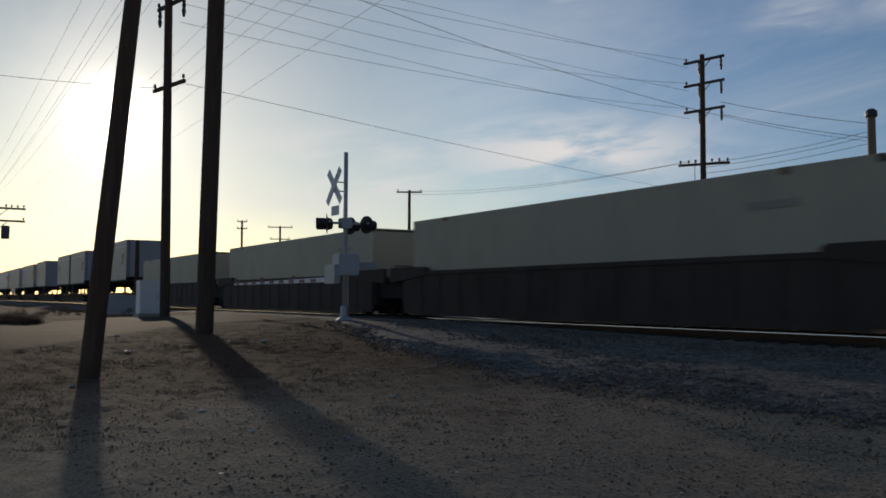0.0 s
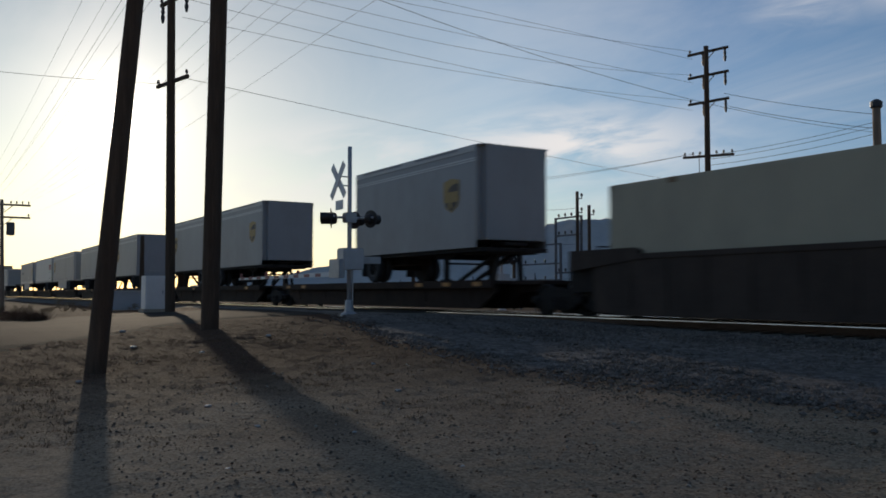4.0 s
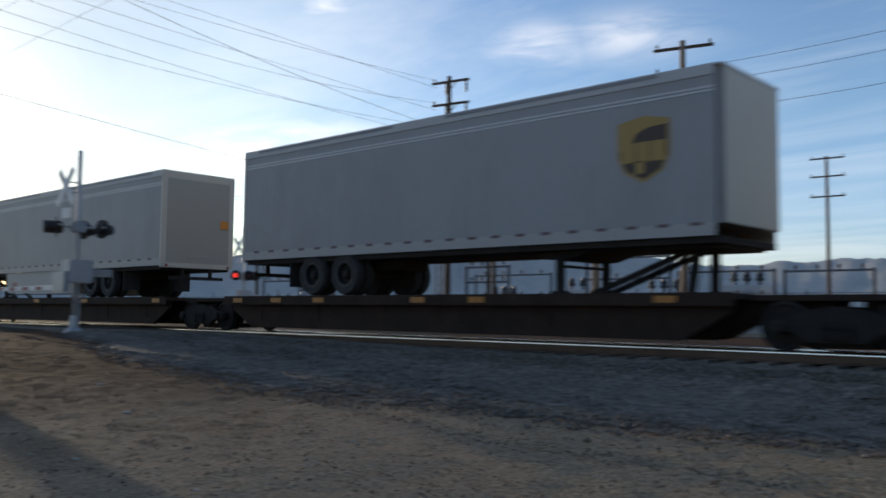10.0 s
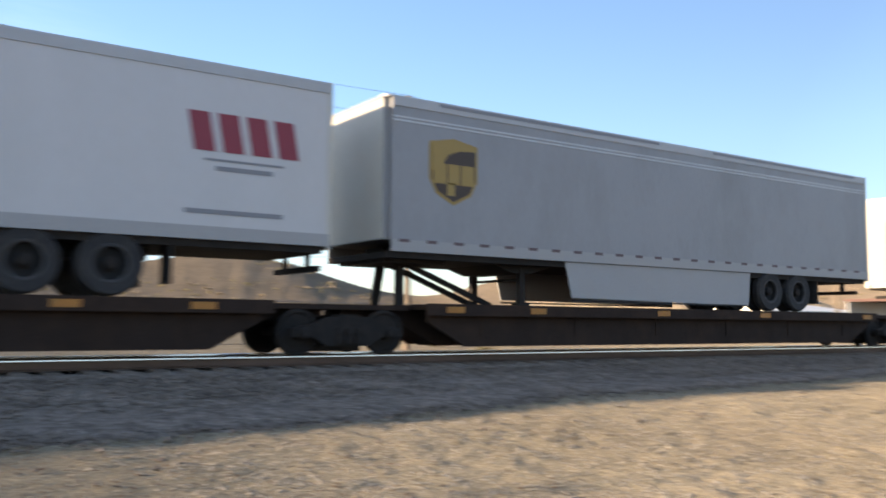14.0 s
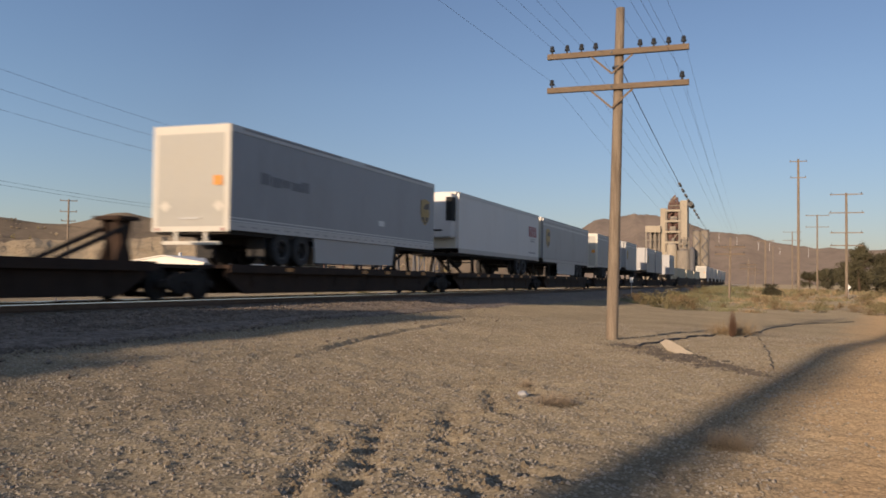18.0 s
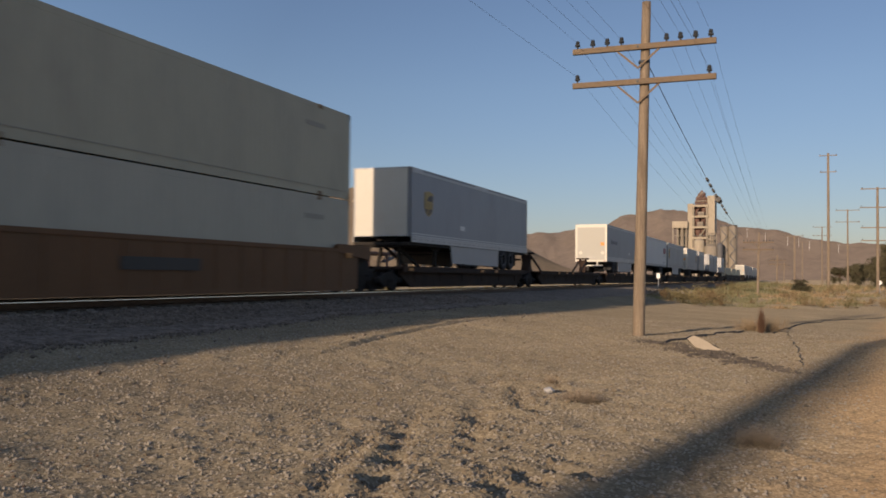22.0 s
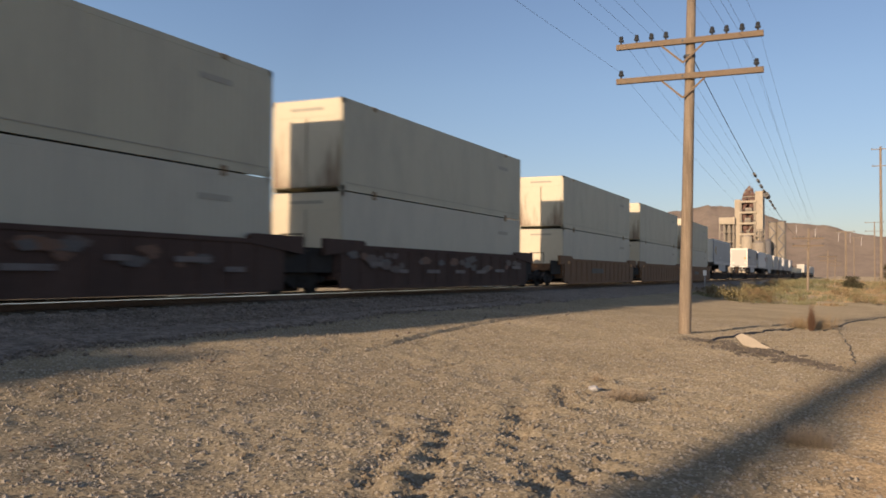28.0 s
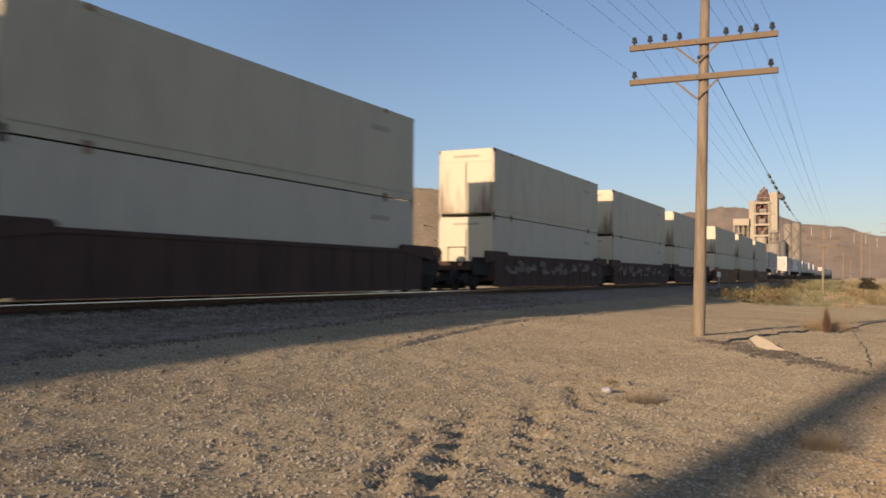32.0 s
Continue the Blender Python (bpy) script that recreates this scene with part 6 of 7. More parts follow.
def well_car(s0, s1, c0, paint, marks, label):
    """A well car between trucks at s0 and s1, carrying a container whose tail end is at c0."""
    L = s1 - s0
    ob = thing("well_car", label, "well car", "well cars of the train")
    x0, x1 = c0 - s0 - 0.35, c0 - s0 + 16.5
    for sg in (-1, 1):
        yo = sg * 1.43
        sd = part("side_wall", B(x0, x1, yo - 0.03, yo + 0.03, 0.14, 1.38), M[paint], ob)
        part("top_chord", B(x0, x1, yo - 0.06, yo + 0.06, 1.36, 1.48, bev=0.01), M[paint], sd)
        part("bottom_chord", B(x0 + 0.6, x1 - 0.6, yo - 0.06, yo + 0.06, 0.09, 0.22, bev=0.01), M[paint], sd)
        part("raised_end", prism(bmesh.new(), [(x0 - 0.9, 1.12), (x0 + 1.5, 1.36), (x0 + 1.5, 1.55), (x0 + 1.35, 1.62), (x0 - 0.9, 1.62)], yo - 0.07, yo + 0.07), M[paint], sd)
        part("raised_end", prism(bmesh.new(), [(x1 + 0.9, 1.12), (x1 - 1.5, 1.36), (x1 - 1.5, 1.55), (x1 - 1.35, 1.62), (x1 + 0.9, 1.62)], yo - 0.07, yo + 0.07), M[paint], sd)
        for x in np.linspace(x0 + 1.2, x1 - 1.2, 14):
            part("rib", B(x - 0.03, x + 0.03, yo + sg * 0.03 - 0.02, yo + sg * 0.03 + 0.035, 0.22, 1.36), M[paint], sd)
        if marks == "graffiti":
            r = random.Random(int(s0 * 7))
            yg = yo + sg * 0.066
            hues = (("graffiti", "faded grey graffiti"), ("graffiti", "faded grey graffiti"), ("graffitiorange", "faded orange graffiti"), ("graffitiblue", "faded slate graffiti"))
            for k_ in range(34):
                x, w_, zc_ = r.uniform(x0 + 0.6, x1 - 1.2), r.uniform(0.35, 1.1), r.uniform(0.74, 1.2)
                hue, lab = r.choice(hues)
                wob = [r.uniform(0.6, 1.0) for q in range(16)]
                pts = [(x + math.cos(q * 0.3927) * w_ * 0.5 * wob[q], zc_ + math.sin(q * 0.3927) * (0.07 + 0.1 * w_) * wob[(q * 5) % 16]) for q in range(16)]
                yk = yg + sg * 0.0012 * k_
                part("graffiti_patch", prism(bmesh.new(), pts, yk - 0.0006, yk + 0.0006), M[hue], sd, lab)
            for k_ in range(7):
                x, zb_ = x0 + 1.5 + k_ * 2.1 + r.uniform(0, 0.8), r.choice((0.62, 0.68, 0.84))
                part("lettering_bar", B(x, x + r.uniform(0.6, 1.3), yg + sg * 0.043 - 0.001, yg + sg * 0.043 + 0.001, zb_, zb_ + 0.13), M["barpaint"], sd, "pale lettering bar")
        if paint == "welltan":
            for xm in (x0 + 0.5, x1 - 0.9):
                part("marking_patch", B(xm, xm + 0.4, yo + sg * 0.074 - 0.003, yo + sg * 0.074 + 0.003, 1.18, 1.34), M["yellow"], sd, "faded orange marking patch")
        if marks == "panel":
            part("reporting_panel", B(x0 + 5.5, x0 + 8.3, yo + sg * 0.066 - 0.003, yo + sg * 0.066 + 0.003, 0.68, 0.98), M["black"], sd, "black marking panel")
    part("well_floor", B(x0 + 0.2, x1 - 0.2, -1.38, 1.38, 0.16, 0.23), M[paint], ob)
    for xa, xb in ((0.0, x0), (x1, L)):
        part("end_deck", B(xa, xb + 0.01, -1.2, 1.2, 0.82, 1.0), M[paint], ob)
        for sg in (-1, 1):
            ends_ = (xa + 0.04, xb + 0.2) if xa == 0.0 else (xa - 0.2, xb - 0.04)
            # plate added to block the bright ground seen through the car end
            part("end_side_plate", B(*ends_, sg * 1.27 - 0.025, sg * 1.27 + 0.025, 0.62, 1.34), M["under"], ob, "dark plate added to fill the see-through car end")
        part("bulkhead", B(xb - 0.15 if xb == x0 else xa, xb if xb == x0 else xa + 0.15, -1.38, 1.38, 0.4, 1.2), M[paint], ob)
    bm = bmesh.new()
    rod(bm, (0.45, -0.75, 1.0), (0.45, -0.75, 1.75), 0.02)
    rod(bm, (0.45, 0.0, 1.0), (0.45, 0.0, 1.75), 0.02)
    rod(bm, (0.45, -0.75, 1.75), (0.45, 0.0, 1.75), 0.02)
    part("grab_iron", bm, M["under"], ob)
    part("brake_wheel", lathe(bmesh.new(), [(0.27, 0.43), (0.27, 0.46), (0.23, 0.46), (0.23, 0.43)], "X", 18, (0, 0.55, 1.5)), M["under"], ob)
    return run(ob, s0)


WELLS = [(-31.0, -9.6, -28.3, "wellblack", "", 1), (-49.1, -30.0, -47.4, "wellblack", "", 1), (-68.2, -49.1, -66.7, "wellblack", "", 1),
         (-262.4, -243.0, -260.74, "welltan", "panel", 2), (-282.0, -262.4, -280.25, "welltan", "", 2), (-302.2, -282.0, -299.95, "welltan", "panel", 2),
         (-324.9, -305.3, -323.1, "wellrust", "graffiti", 2), (-344.6, -324.9, -342.88, "wellrust", "graffiti", 2), (-364.8, -344.6, -362.55, "wellrust", "graffiti", 2),
         (-388.0, -368.0, -386.1, "wellrust", "", 2), (-408.0, -388.0, -406.0, "wellrust", "", 2), (-428.0, -408.0, -426.0, "wellrust", "", 2), (-448.0, -428.0, -446.0, "wellrust", "", 2)]
LBL = {"wellblack": "dark steel well car carrying one container", "welltan": "tan brown steel well car carrying stacked containers", "wellrust": "dark rusty brown steel well car carrying containers"}
box0 = container("off-white corrugated container with rust-streaked doors on a well car", True, "cont")
box1 = container("pale white corrugated container sitting in a well car", False, "cont2")
first = {0: box0, 1: box1}
used = set()
for i, (a, b, c, paint, marks, n) in enumerate(WELLS):
    well_car(a, b, c, paint, marks, LBL[paint])
    for lv in range(n):
        kind_ = 1 if n == 2 and lv == 0 else 0
        src = first[kind_]
        if kind_ not in used:
            used.add(kind_)
            ob = src
        else:
            ob = copy_thing(src, pose(0, 0, 0))
        run(ob, c, z=0.235 + lv * 2.905)
for s_ in (-31.6, -49.1, -67.3, -10.4, -243.6, -262.4, -282.0, -302.0, -305.9, -324.9, -344.6, -364.4, -368.6, -388.0, -408.0, -428.0):
    add_truck(s_)

# ================= beyond the track =================
# substation frames
def gantry(x, y, w, h, levels, heading=0.0, group="substation frames"):
    ob = thing("substation_frame", "dark steel substation frame with insulators", "substation", group, at=(x, y, gz(x, y)))
    ob.rotation_euler = (0, 0, radians(heading))
    for sx_ in (-w / 2, w / 2):
        part("post", B(sx_ - 0.06, sx_ + 0.06, -0.06, 0.06, -0.1, h), M["darksteel"], ob)
    for u in levels:
        part("crossbar", B(-w / 2, w / 2, -0.05, 0.05, h * u - 0.05, h * u + 0.05), M["darksteel"], ob)
        for k_ in range(4):
            bm = bmesh.new()
            insulator(bm, (-w / 2 + w * (k_ + 0.5) / 4, 0, h * u + 0.05), 1.5)
            part("insulator", bm, M["insul"], ob)
    return ob


for x, y, w, h, lv in ((-47, 36, 4.4, 4.4, (0.99, 0.7, 0.45)), (-44.5, 36.4, 2.6, 6.1, (0.99, 0.8, 0.4)), (-38.5, 36, 2.8, 4.0, (0.98, 0.6)), (-35.7, 36, 1.2, 4.9, (0.99, 0.72)), (-29.5, 36, 2.9, 3.5, (0.98, 0.75)), (-24, 41, 5, 4.2, (0.97, 0.7)), (-19, 42, 5, 3.4, (0.97, 0.6)), (-14, 42, 4, 3.4, (0.97,)), (-34, 44, 6, 3.6, (0.97, 0.6))):
    gantry(x, y, w, h, lv)
yard = []
for x, y, h in ((-50, 36, 7.65), (-43.1, 36, 7.55), (-42.2, 36.2, 6.6), (-32.3, 36, 4.5), (-29, 35.5, 4.3)):
    yard.append(pole("slim dark wooden pole in the substation yard", (x, y, gz(x, y)), h, 0.12, 0.10, material="darkwood", group="substation poles"))
tp_ = pole("short dark pole with one crossarm in the substation yard", (-39.0, 40, gz(-39, 40)), 6.6, 0.13, 0.11, material="darkwood", group="substation poles")
arm(tp_, 5.4, 0.85, 44, (), 0.12, material="darkwood")
for ob, zs in ((yard[1], (7.1, 6.2, 5.5)), (yard[2], (6.0,))):
    for z in zs:
        bm = bmesh.new()
        beam(bm, (0, 0, z), (0.7, -0.2, z - 0.05), 0.06, 0.06)
        insulator(bm, (0.65, -0.19, z), 1.6)
        part("bracket", bm, M["insul"], ob)
for z in (6.6, 4.3):
    wire((-50, 36, z), (-43.1, 36, z - 0.6), 0.15, 0.012)
for x, y, w, h in ((-30, 46, 2.6, 2.6), (-24.5, 46, 2.4, 2.4), (-20, 47, 2.2, 2.8), (-37, 47, 2.4, 2.2)):
    tk = thing("transformer", "pale grey substation transformer with cooling fins", "transformer", "transformers", at=(x, y, gz(x, y)))
    part("tank", B(-w / 2, w / 2, -0.9, 0.9, 0.2, h, bev=0.05), M["alum"], tk)
    for i in range(6):
        part("fin", B(-w / 2 + 0.15 + i * w / 6, -w / 2 + 0.22 + i * w / 6, -1.25, -0.9, 0.5, h - 0.3), M["alum"], tk)
    part("plinth", B(-w / 2 - 0.2, w / 2 + 0.2, -1.3, 1.1, -0.2, 0.2), M["concrete"], tk)
    for i in range(3):
        bm = bmesh.new()
        insulator(bm, (-w / 3 + i * w / 3, 0, h), 4.5)
        part("bushing", bm, M["insul"], tk)
# lattice mast with a dish
mast = thing("radio_mast", "thin lattice radio mast with a round dish", "mast", at=(-36.6, 40, gz(-36.6, 40)))
for k_ in range(3):
    c, s_ = math.cos(2.1 * k_) * 0.25, math.sin(2.1 * k_) * 0.25
    part("mast_leg", rod(bmesh.new(), (c, s_, 0), (c, s_, 7.2), 0.035), M["darksteel"], mast)
bm = bmesh.new()
for i in range(14):
    for k_ in range(3):
        a0, a1 = 2.1 * k_, 2.1 * ((k_ + 1) % 3)
        rod(bm, (math.cos(a0) * 0.25, math.sin(a0) * 0.25, i * 0.5), (math.cos(a1) * 0.25, math.sin(a1) * 0.25, i * 0.5 + 0.5), 0.015, n=4)
part("lattice", bm, M["darksteel"], mast)
part("whip_antenna", rod(bmesh.new(), (0, 0, 7.2), (0, 0, 9.5), 0.02), M["darksteel"], mast)
part("dish", lathe(bmesh.new(), [(0.5, -0.5), (0.4, -0.35), (0.2, -0.28), (0.05, -0.26)], "Y", 20, (-0.4, 0, 5.8)), M["black"], mast)
part("dish", lathe(bmesh.new(), [(0.5, -0.5), (0.4, -0.35), (0.2, -0.28), (0.05, -0.26)], "Y", 20, (-0.15, 0, 5.05)), M["black"], mast)
# yard fence behind the track
fence = thing("chain_fence", "low wire fence with thin steel posts beyond the track", "fence", at=(0, 0, 0))
for i in range(28):
    x = -52 + i * 3.0
    part("fence_post", rod(bmesh.new(), (x, 28, gz(x, 28) - 0.2), (x, 28, gz(x, 28) + 2.0), 0.03, n=6), M["darksteel"], fence)
for z in (0.5, 1.0, 1.5, 1.95):
    part("fence_wire", rod(bmesh.new(), (-52, 28, -0.65 + z), (29, 28, -0.65 + z), 0.012, n=4), M["darksteel"], fence)

# sloping belt conveyor with its tower, beyond the track
cv = thing("belt_conveyor", "long sloping steel belt conveyor rising to a small tower", "conveyor", at=(124, 60, gz(124, 60)))
bm = bmesh.new()
beam(bm, (0, 0, 3.4), (30, 0, 9.6), 1.0, 0.16)
beam(bm, (0, 0, 4.4), (30, 0, 10.6), 1.0, 0.16)
for i in range(16):
    u, v = i / 16, (i + 1) / 16
    beam(bm, (30 * u, 0, 3.4 + 6.2 * u), (30 * v, 0, 4.4 + 6.2 * v), 0.12, 0.12)
part("gallery", bm, M["darksteel"], cv)
for u in (0.3, 0.55, 0.8):
    bm = bmesh.new()
    beam(bm, (30 * u - 0.8, 0, 0), (30 * u, 0, 3.4 + 6.2 * u), 0.25, 0.25)
    beam(bm, (30 * u + 0.8, 0, 0), (30 * u, 0, 3.4 + 6.2 * u), 0.25, 0.25)
    part("trestle", bm, M["darksteel"], cv)
bm = bmesh.new()
for x in (30, 33):
    for y in (-1.5, 1.5):
        beam(bm, (x, y, 0), (x, y, 9.4), 0.3, 0.3)
for z in (3, 6, 9):
    for y in (-1.5, 1.5):
        beam(bm, (30, y, z - 3), (33, y, z), 0.15, 0.15)
        beam(bm, (30, y, z), (33, y, z), 0.2, 0.2)
part("head_tower", bm, M["darksteel"], cv)
part("head_drum", rod(bmesh.new(), (31.5, -1.2, 9.9), (31.5, 1.2, 9.9), 0.6, n=12), M["darksteel"], cv)
# open-sided shed with a rusty roof
sh = thing("open_shed", "open-sided shed with a flat rusty roof beyond the track", "shed", at=(115, 60, gz(115, 60)))
part("roof", B(-9, 9, -4, 4, 4.4, 4.75), M["rustred"], sh)
part("back_wall", B(-9, 6, 3.6, 3.8, 0, 4.4), M["alum"], sh)
for x in (-8.7, -3, 3, 8.7):
    part("post", B(x - 0.12, x + 0.12, -3.8, -3.56, -0.2, 4.4), M["rustred"], sh)
far_pole(-65.18, 143, 143 * 0.0603, ((0.2, 1.6), (2.2, 1.4)), -65, "darkwood", 0.15)
far_pole(-68.72, 165, 165 * 0.1065, ((0.3, 1.3), (2.6, 1.3), (5.2, 1.3)), -68, "polewood", 0.2)

# warehouse
wh = thing("warehouse", "long low metal warehouse with a sunlit white gable wall", "warehouse", at=(150, 106, -0.8))
part("gable_wall", prism_x(-14.0, [(-9, 0), (9, 0), (9, 4.0), (0, 5.2), (-9, 4.0)]), M["roof"], wh)
part("gable_wall", prism_x(14.0, [(-9, 0), (9, 0), (9, 4.0), (0, 5.2), (-9, 4.0)]), M["roof"], wh)
for sg in (-1, 1):
    part("side_wall", B(-14, 14, sg * 9 - 0.1, sg * 9 + 0.1, 0, 4.0), M["shed"], wh)
    bm = bmesh.new()
    a = [bm.verts.new(p) for p in ((-14.3, sg * 9.4, 3.95), (14.3, sg * 9.4, 3.95), (14.3, 0, 5.3), (-14.3, 0, 5.3), (-14.3, sg * 9.4, 4.15), (14.3, sg * 9.4, 4.15), (14.3, 0, 5.5), (-14.3, 0, 5.5))]
    for f in ((0, 1, 2, 3), (4, 5, 6, 7), (0, 1, 5, 4), (3, 2, 6, 7), (0, 3, 7, 4), (1, 2, 6, 5)):
        bm.faces.new([a[i] for i in f])
    bmesh.ops.recalc_face_normals(bm, faces=bm.faces)
    part("roof", bm, M["roof"], wh)
for x in (-9, -2, 5, 11):
    part("roof_vent", rod(bmesh.new(), (x, 0, 5.4), (x, 0, 6.1), 0.35, n=10), M["alum"], wh)

# cement works at x = 647, laid out along y to fit the camera's view
PX = 647.0
plant = thing("cement_plant", "tall cement works tower with silos against the mountains", "cement plant", at=(PX, 0, -6))


def across(u):
    """A width along the works from the tower, scaled to fit the camera's view."""
    return 60.0 - u


def block_(name, u0, u1, top, x0, x1, material, bottom=2.82):
    return part(name, B(x0, x1, across(u1), across(u0), bottom, top), material, plant)


block_("stair_tower", 3.78, 8.82, 64.98, -8, 8, M["concrete"])
block_("left_tower", -9.66, -5.88, 59.52, -8, 8, M["concrete"])
for u in (-5.63, 3.53):
    for x in (-8.2, 8.2):
        part("column", B(x - 0.7, x + 0.7, across(u) - 0.7, across(u) + 0.7, 2.82, 57.84), M["silo"], plant)
rp = random.Random(31)
for top in [57.84 - 7.56 * i for i in range(7)]:
    part("floor_slab", B(-9.5, 9.5, across(4.62), across(-6.72), top - 0.7, top + 0.7), M["concrete"], plant)
    part("railing", B(-9.6, -9.4, across(3.78), across(-5.88), top + 1.6, top + 1.85), M["darksteel"], plant)
    for u, r_ in ((-3.36, 2.2), (1.26, 1.8)):
        c_, zc = across(u + rp.uniform(-0.63, 0.63)), top - 3.6 + rp.uniform(-0.8, 0.8)
        cy = part("cyclone", lathe(bmesh.new(), [(0.5, -3.4), (r_ * 0.55, -1.8), (r_, 0.2), (r_, 2.0), (r_ * 0.4, 2.6)], "Z", 14, (rp.uniform(-5, -2), c_, zc)), M["rustred"], plant)
        part("feed_duct", rod(bmesh.new(), (-6.5, c_ + rp.uniform(-4, 4), zc - 3), (-5.5, c_ + rp.uniform(-3, 3), zc + 3), 0.55, n=8), rp.choice((M["rustred"], M["silo"], M["alum"])), cy)
    part("machine_box", B(-8.2, -5.0, across(-0.84) + rp.uniform(-3, 0), across(-0.84) + rp.uniform(0.6, 3), top - 6.8, top - rp.uniform(3.5, 5)), rp.choice((M["silo"], M["silo"], M["shed"])), plant)
    # dark sheet added behind each bay to stand in for shade inside
    part("shade_wall", B(3.0, 3.6, across(3.78), across(-5.88), (top - 7.56), top), M["rustred"], plant)
# open steelwork and ducts over the tower
hd = part("top_deck", B(-6, 6, across(3.36), across(-5.04), 61.2, 61.83), M["silo"], plant)
bm = bmesh.new()
for u, t_ in ((-4.62, 63.72), (-2.94, 67.08), (-0.42, 69.18), (1.68, 67.92), (2.94, 64.56)):
    for x in (-4.5, 4.5):
        beam(bm, (x, across(u), 57.84), (x * 0.7, across(u + (-0.84 - u) * 0.15), t_), 0.8, 0.8)
for q, w_ in ((60.36, 4.2), (63.3, 3.36), (65.82, 2.1)):
    beam(bm, (-4.3, across(-0.84 - w_), q), (-4.3, across(-0.84 + w_), q), 0.7, 0.7)
    beam(bm, (-4.3, across(-0.84 - w_), q), (-4.0, across(-0.84 + w_ * 0.6), (q + 3.36)), 0.6, 0.6)
part("steelwork", bm, M["rustred"], plant)
part("top_cyclone", lathe(bmesh.new(), [(0.8, -5), (2.6, -1), (2.8, 1.6), (1.0, 2.8)], "Z", 14, (-1, across(-1.68), 63.3)), M["rustred"], plant)
part("top_cyclone", lathe(bmesh.new(), [(0.8, -5), (2.2, -1), (2.4, 1.6), (1.0, 2.8)], "Z", 14, (-1, across(1.26), 62.04)), M["silo"], plant)
part("exhaust_duct", rod(bmesh.new(), (-3, across(-3.78), 62.88), (-3, across(0), 68.34), 1.3, n=12), M["silo"], plant)
block_("block", -19.74, -9.24, 46.92, -12, 6, M["concrete"], bottom=42.3)
block_("block", -16.8, -7.98, 42.3, -6, 8, M["silo"])
bm = bmesh.new()
for u in (-19.32, -16.38, -13.02, -10.08):
    beam(bm, (-11, across(u), 2.82), (-11, across(u), 42.72), 0.9, 0.9)
for q in (36.84, 30.12, 23.4):
    beam(bm, (-11, across(-19.32), q), (-11, across(-10.08), q), 0.7, 0.7)
part("block_frame", bm, M["silo"], plant)
for u0, u1, top in ((12.18, 18.06, 43.14), (17.64, 23.52, 43.56)):
    c = across((u0 + u1) / 2)
    so = part("silo", rod(bmesh.new(), (-4, c, 2.82), (-4, c, top), (u1 - u0) * 0.5, n=20), M["silo"], plant)
    part("silo_rim", rod(bmesh.new(), (-4, c, top), (-4, c, (top + 0.67)), (u1 - u0) * 0.536, n=20), M["darksteel"], so)
    bm = bmesh.new()
    for k_ in range(8):
        q = top - 2.52 - k_ * 4.62
        sg = 1 if k_ % 2 else -1
        beam(bm, (-7.4, c - sg * 1.9, q), (-7.4, c + sg * 1.9, (q - 4.62)), 0.5, 0.7)
    part("silo_stair", bm, M["darksteel"], so)
for u0, u1, top, m_ in ((-4.62, 2.52, 33.06, "concrete"), (2.1, 11.34, 28.86, "silo"), (10.5, 14.7, 30.12, "darksteel")):
    c = across((u0 + u1) / 2)
    r_ = (u1 - u0) * 0.5
    part("silo", lathe(bmesh.new(), [(r_, 2.82), (r_, top), (r_ * 0.5, (top + 1.26)), (0.4, (top + 1.68))], "Z", 20, (-14, c, 0)), M[m_], plant)
bm = bmesh.new()
for u in (3.78, 7.14, 10.5):
    beam(bm, (-14, across(u), 27.6), (-14, across(u), 38.1), 0.6, 0.6)
for q in (38.1, 34.32, 30.54):
    beam(bm, (-14, across(3.78), q), (-14, across(10.5), q), 0.6, 0.6)
    beam(bm, (-14, across(3.78), q), (-14, across(10.5), (q - 3.36)), 0.5, 0.5)
part("hopper_frame", bm, M["silo"], plant)
block_("hall", -23.94, 14.7, 18.36, 6, 20, M["silo"])
block_("hall", 14.7, 27.3, 13.32, -4, 14, M["rustred"])
bm = bmesh.new()
beam(bm, (-2, across(10.5), 25.92), (-2, across(18.9), 43.14), 2.2, 2.0)
part("conveyor", bm, M["silo"], plant)

# turbines on the ridge
for i, (az, el) in enumerate(((-87.34, 3.4), (-88.4, 3.2), (-89.67, 2.9), (-90.3, 2.85), (-90.9, 2.65), (-92.5, 2.45))):
    d = 2500
    x, y = -math.sin(radians(az)) * d, math.cos(radians(az)) * d
    z = d * math.tan(radians(el)) - 24
    tb = thing("wind_turbine", "tiny white wind turbine on the far ridge", "wind turbine", "wind turbines", at=(x, y, z))
    part("tower", rod(bmesh.new(), (0, 0, -12), (0, 0, 9), 0.34, 0.2, 8), M["white"], tb)
    for k_ in range(3):
        an = 0.5 + i + k_ * 2.094
        bm = bmesh.new()
        beam(bm, (-1, 0, 9), (-1, math.cos(an) * 4.2, 9 + math.sin(an) * 4.2), 0.2, 0.3)
        part("blade", bm, M["alum"], tb)


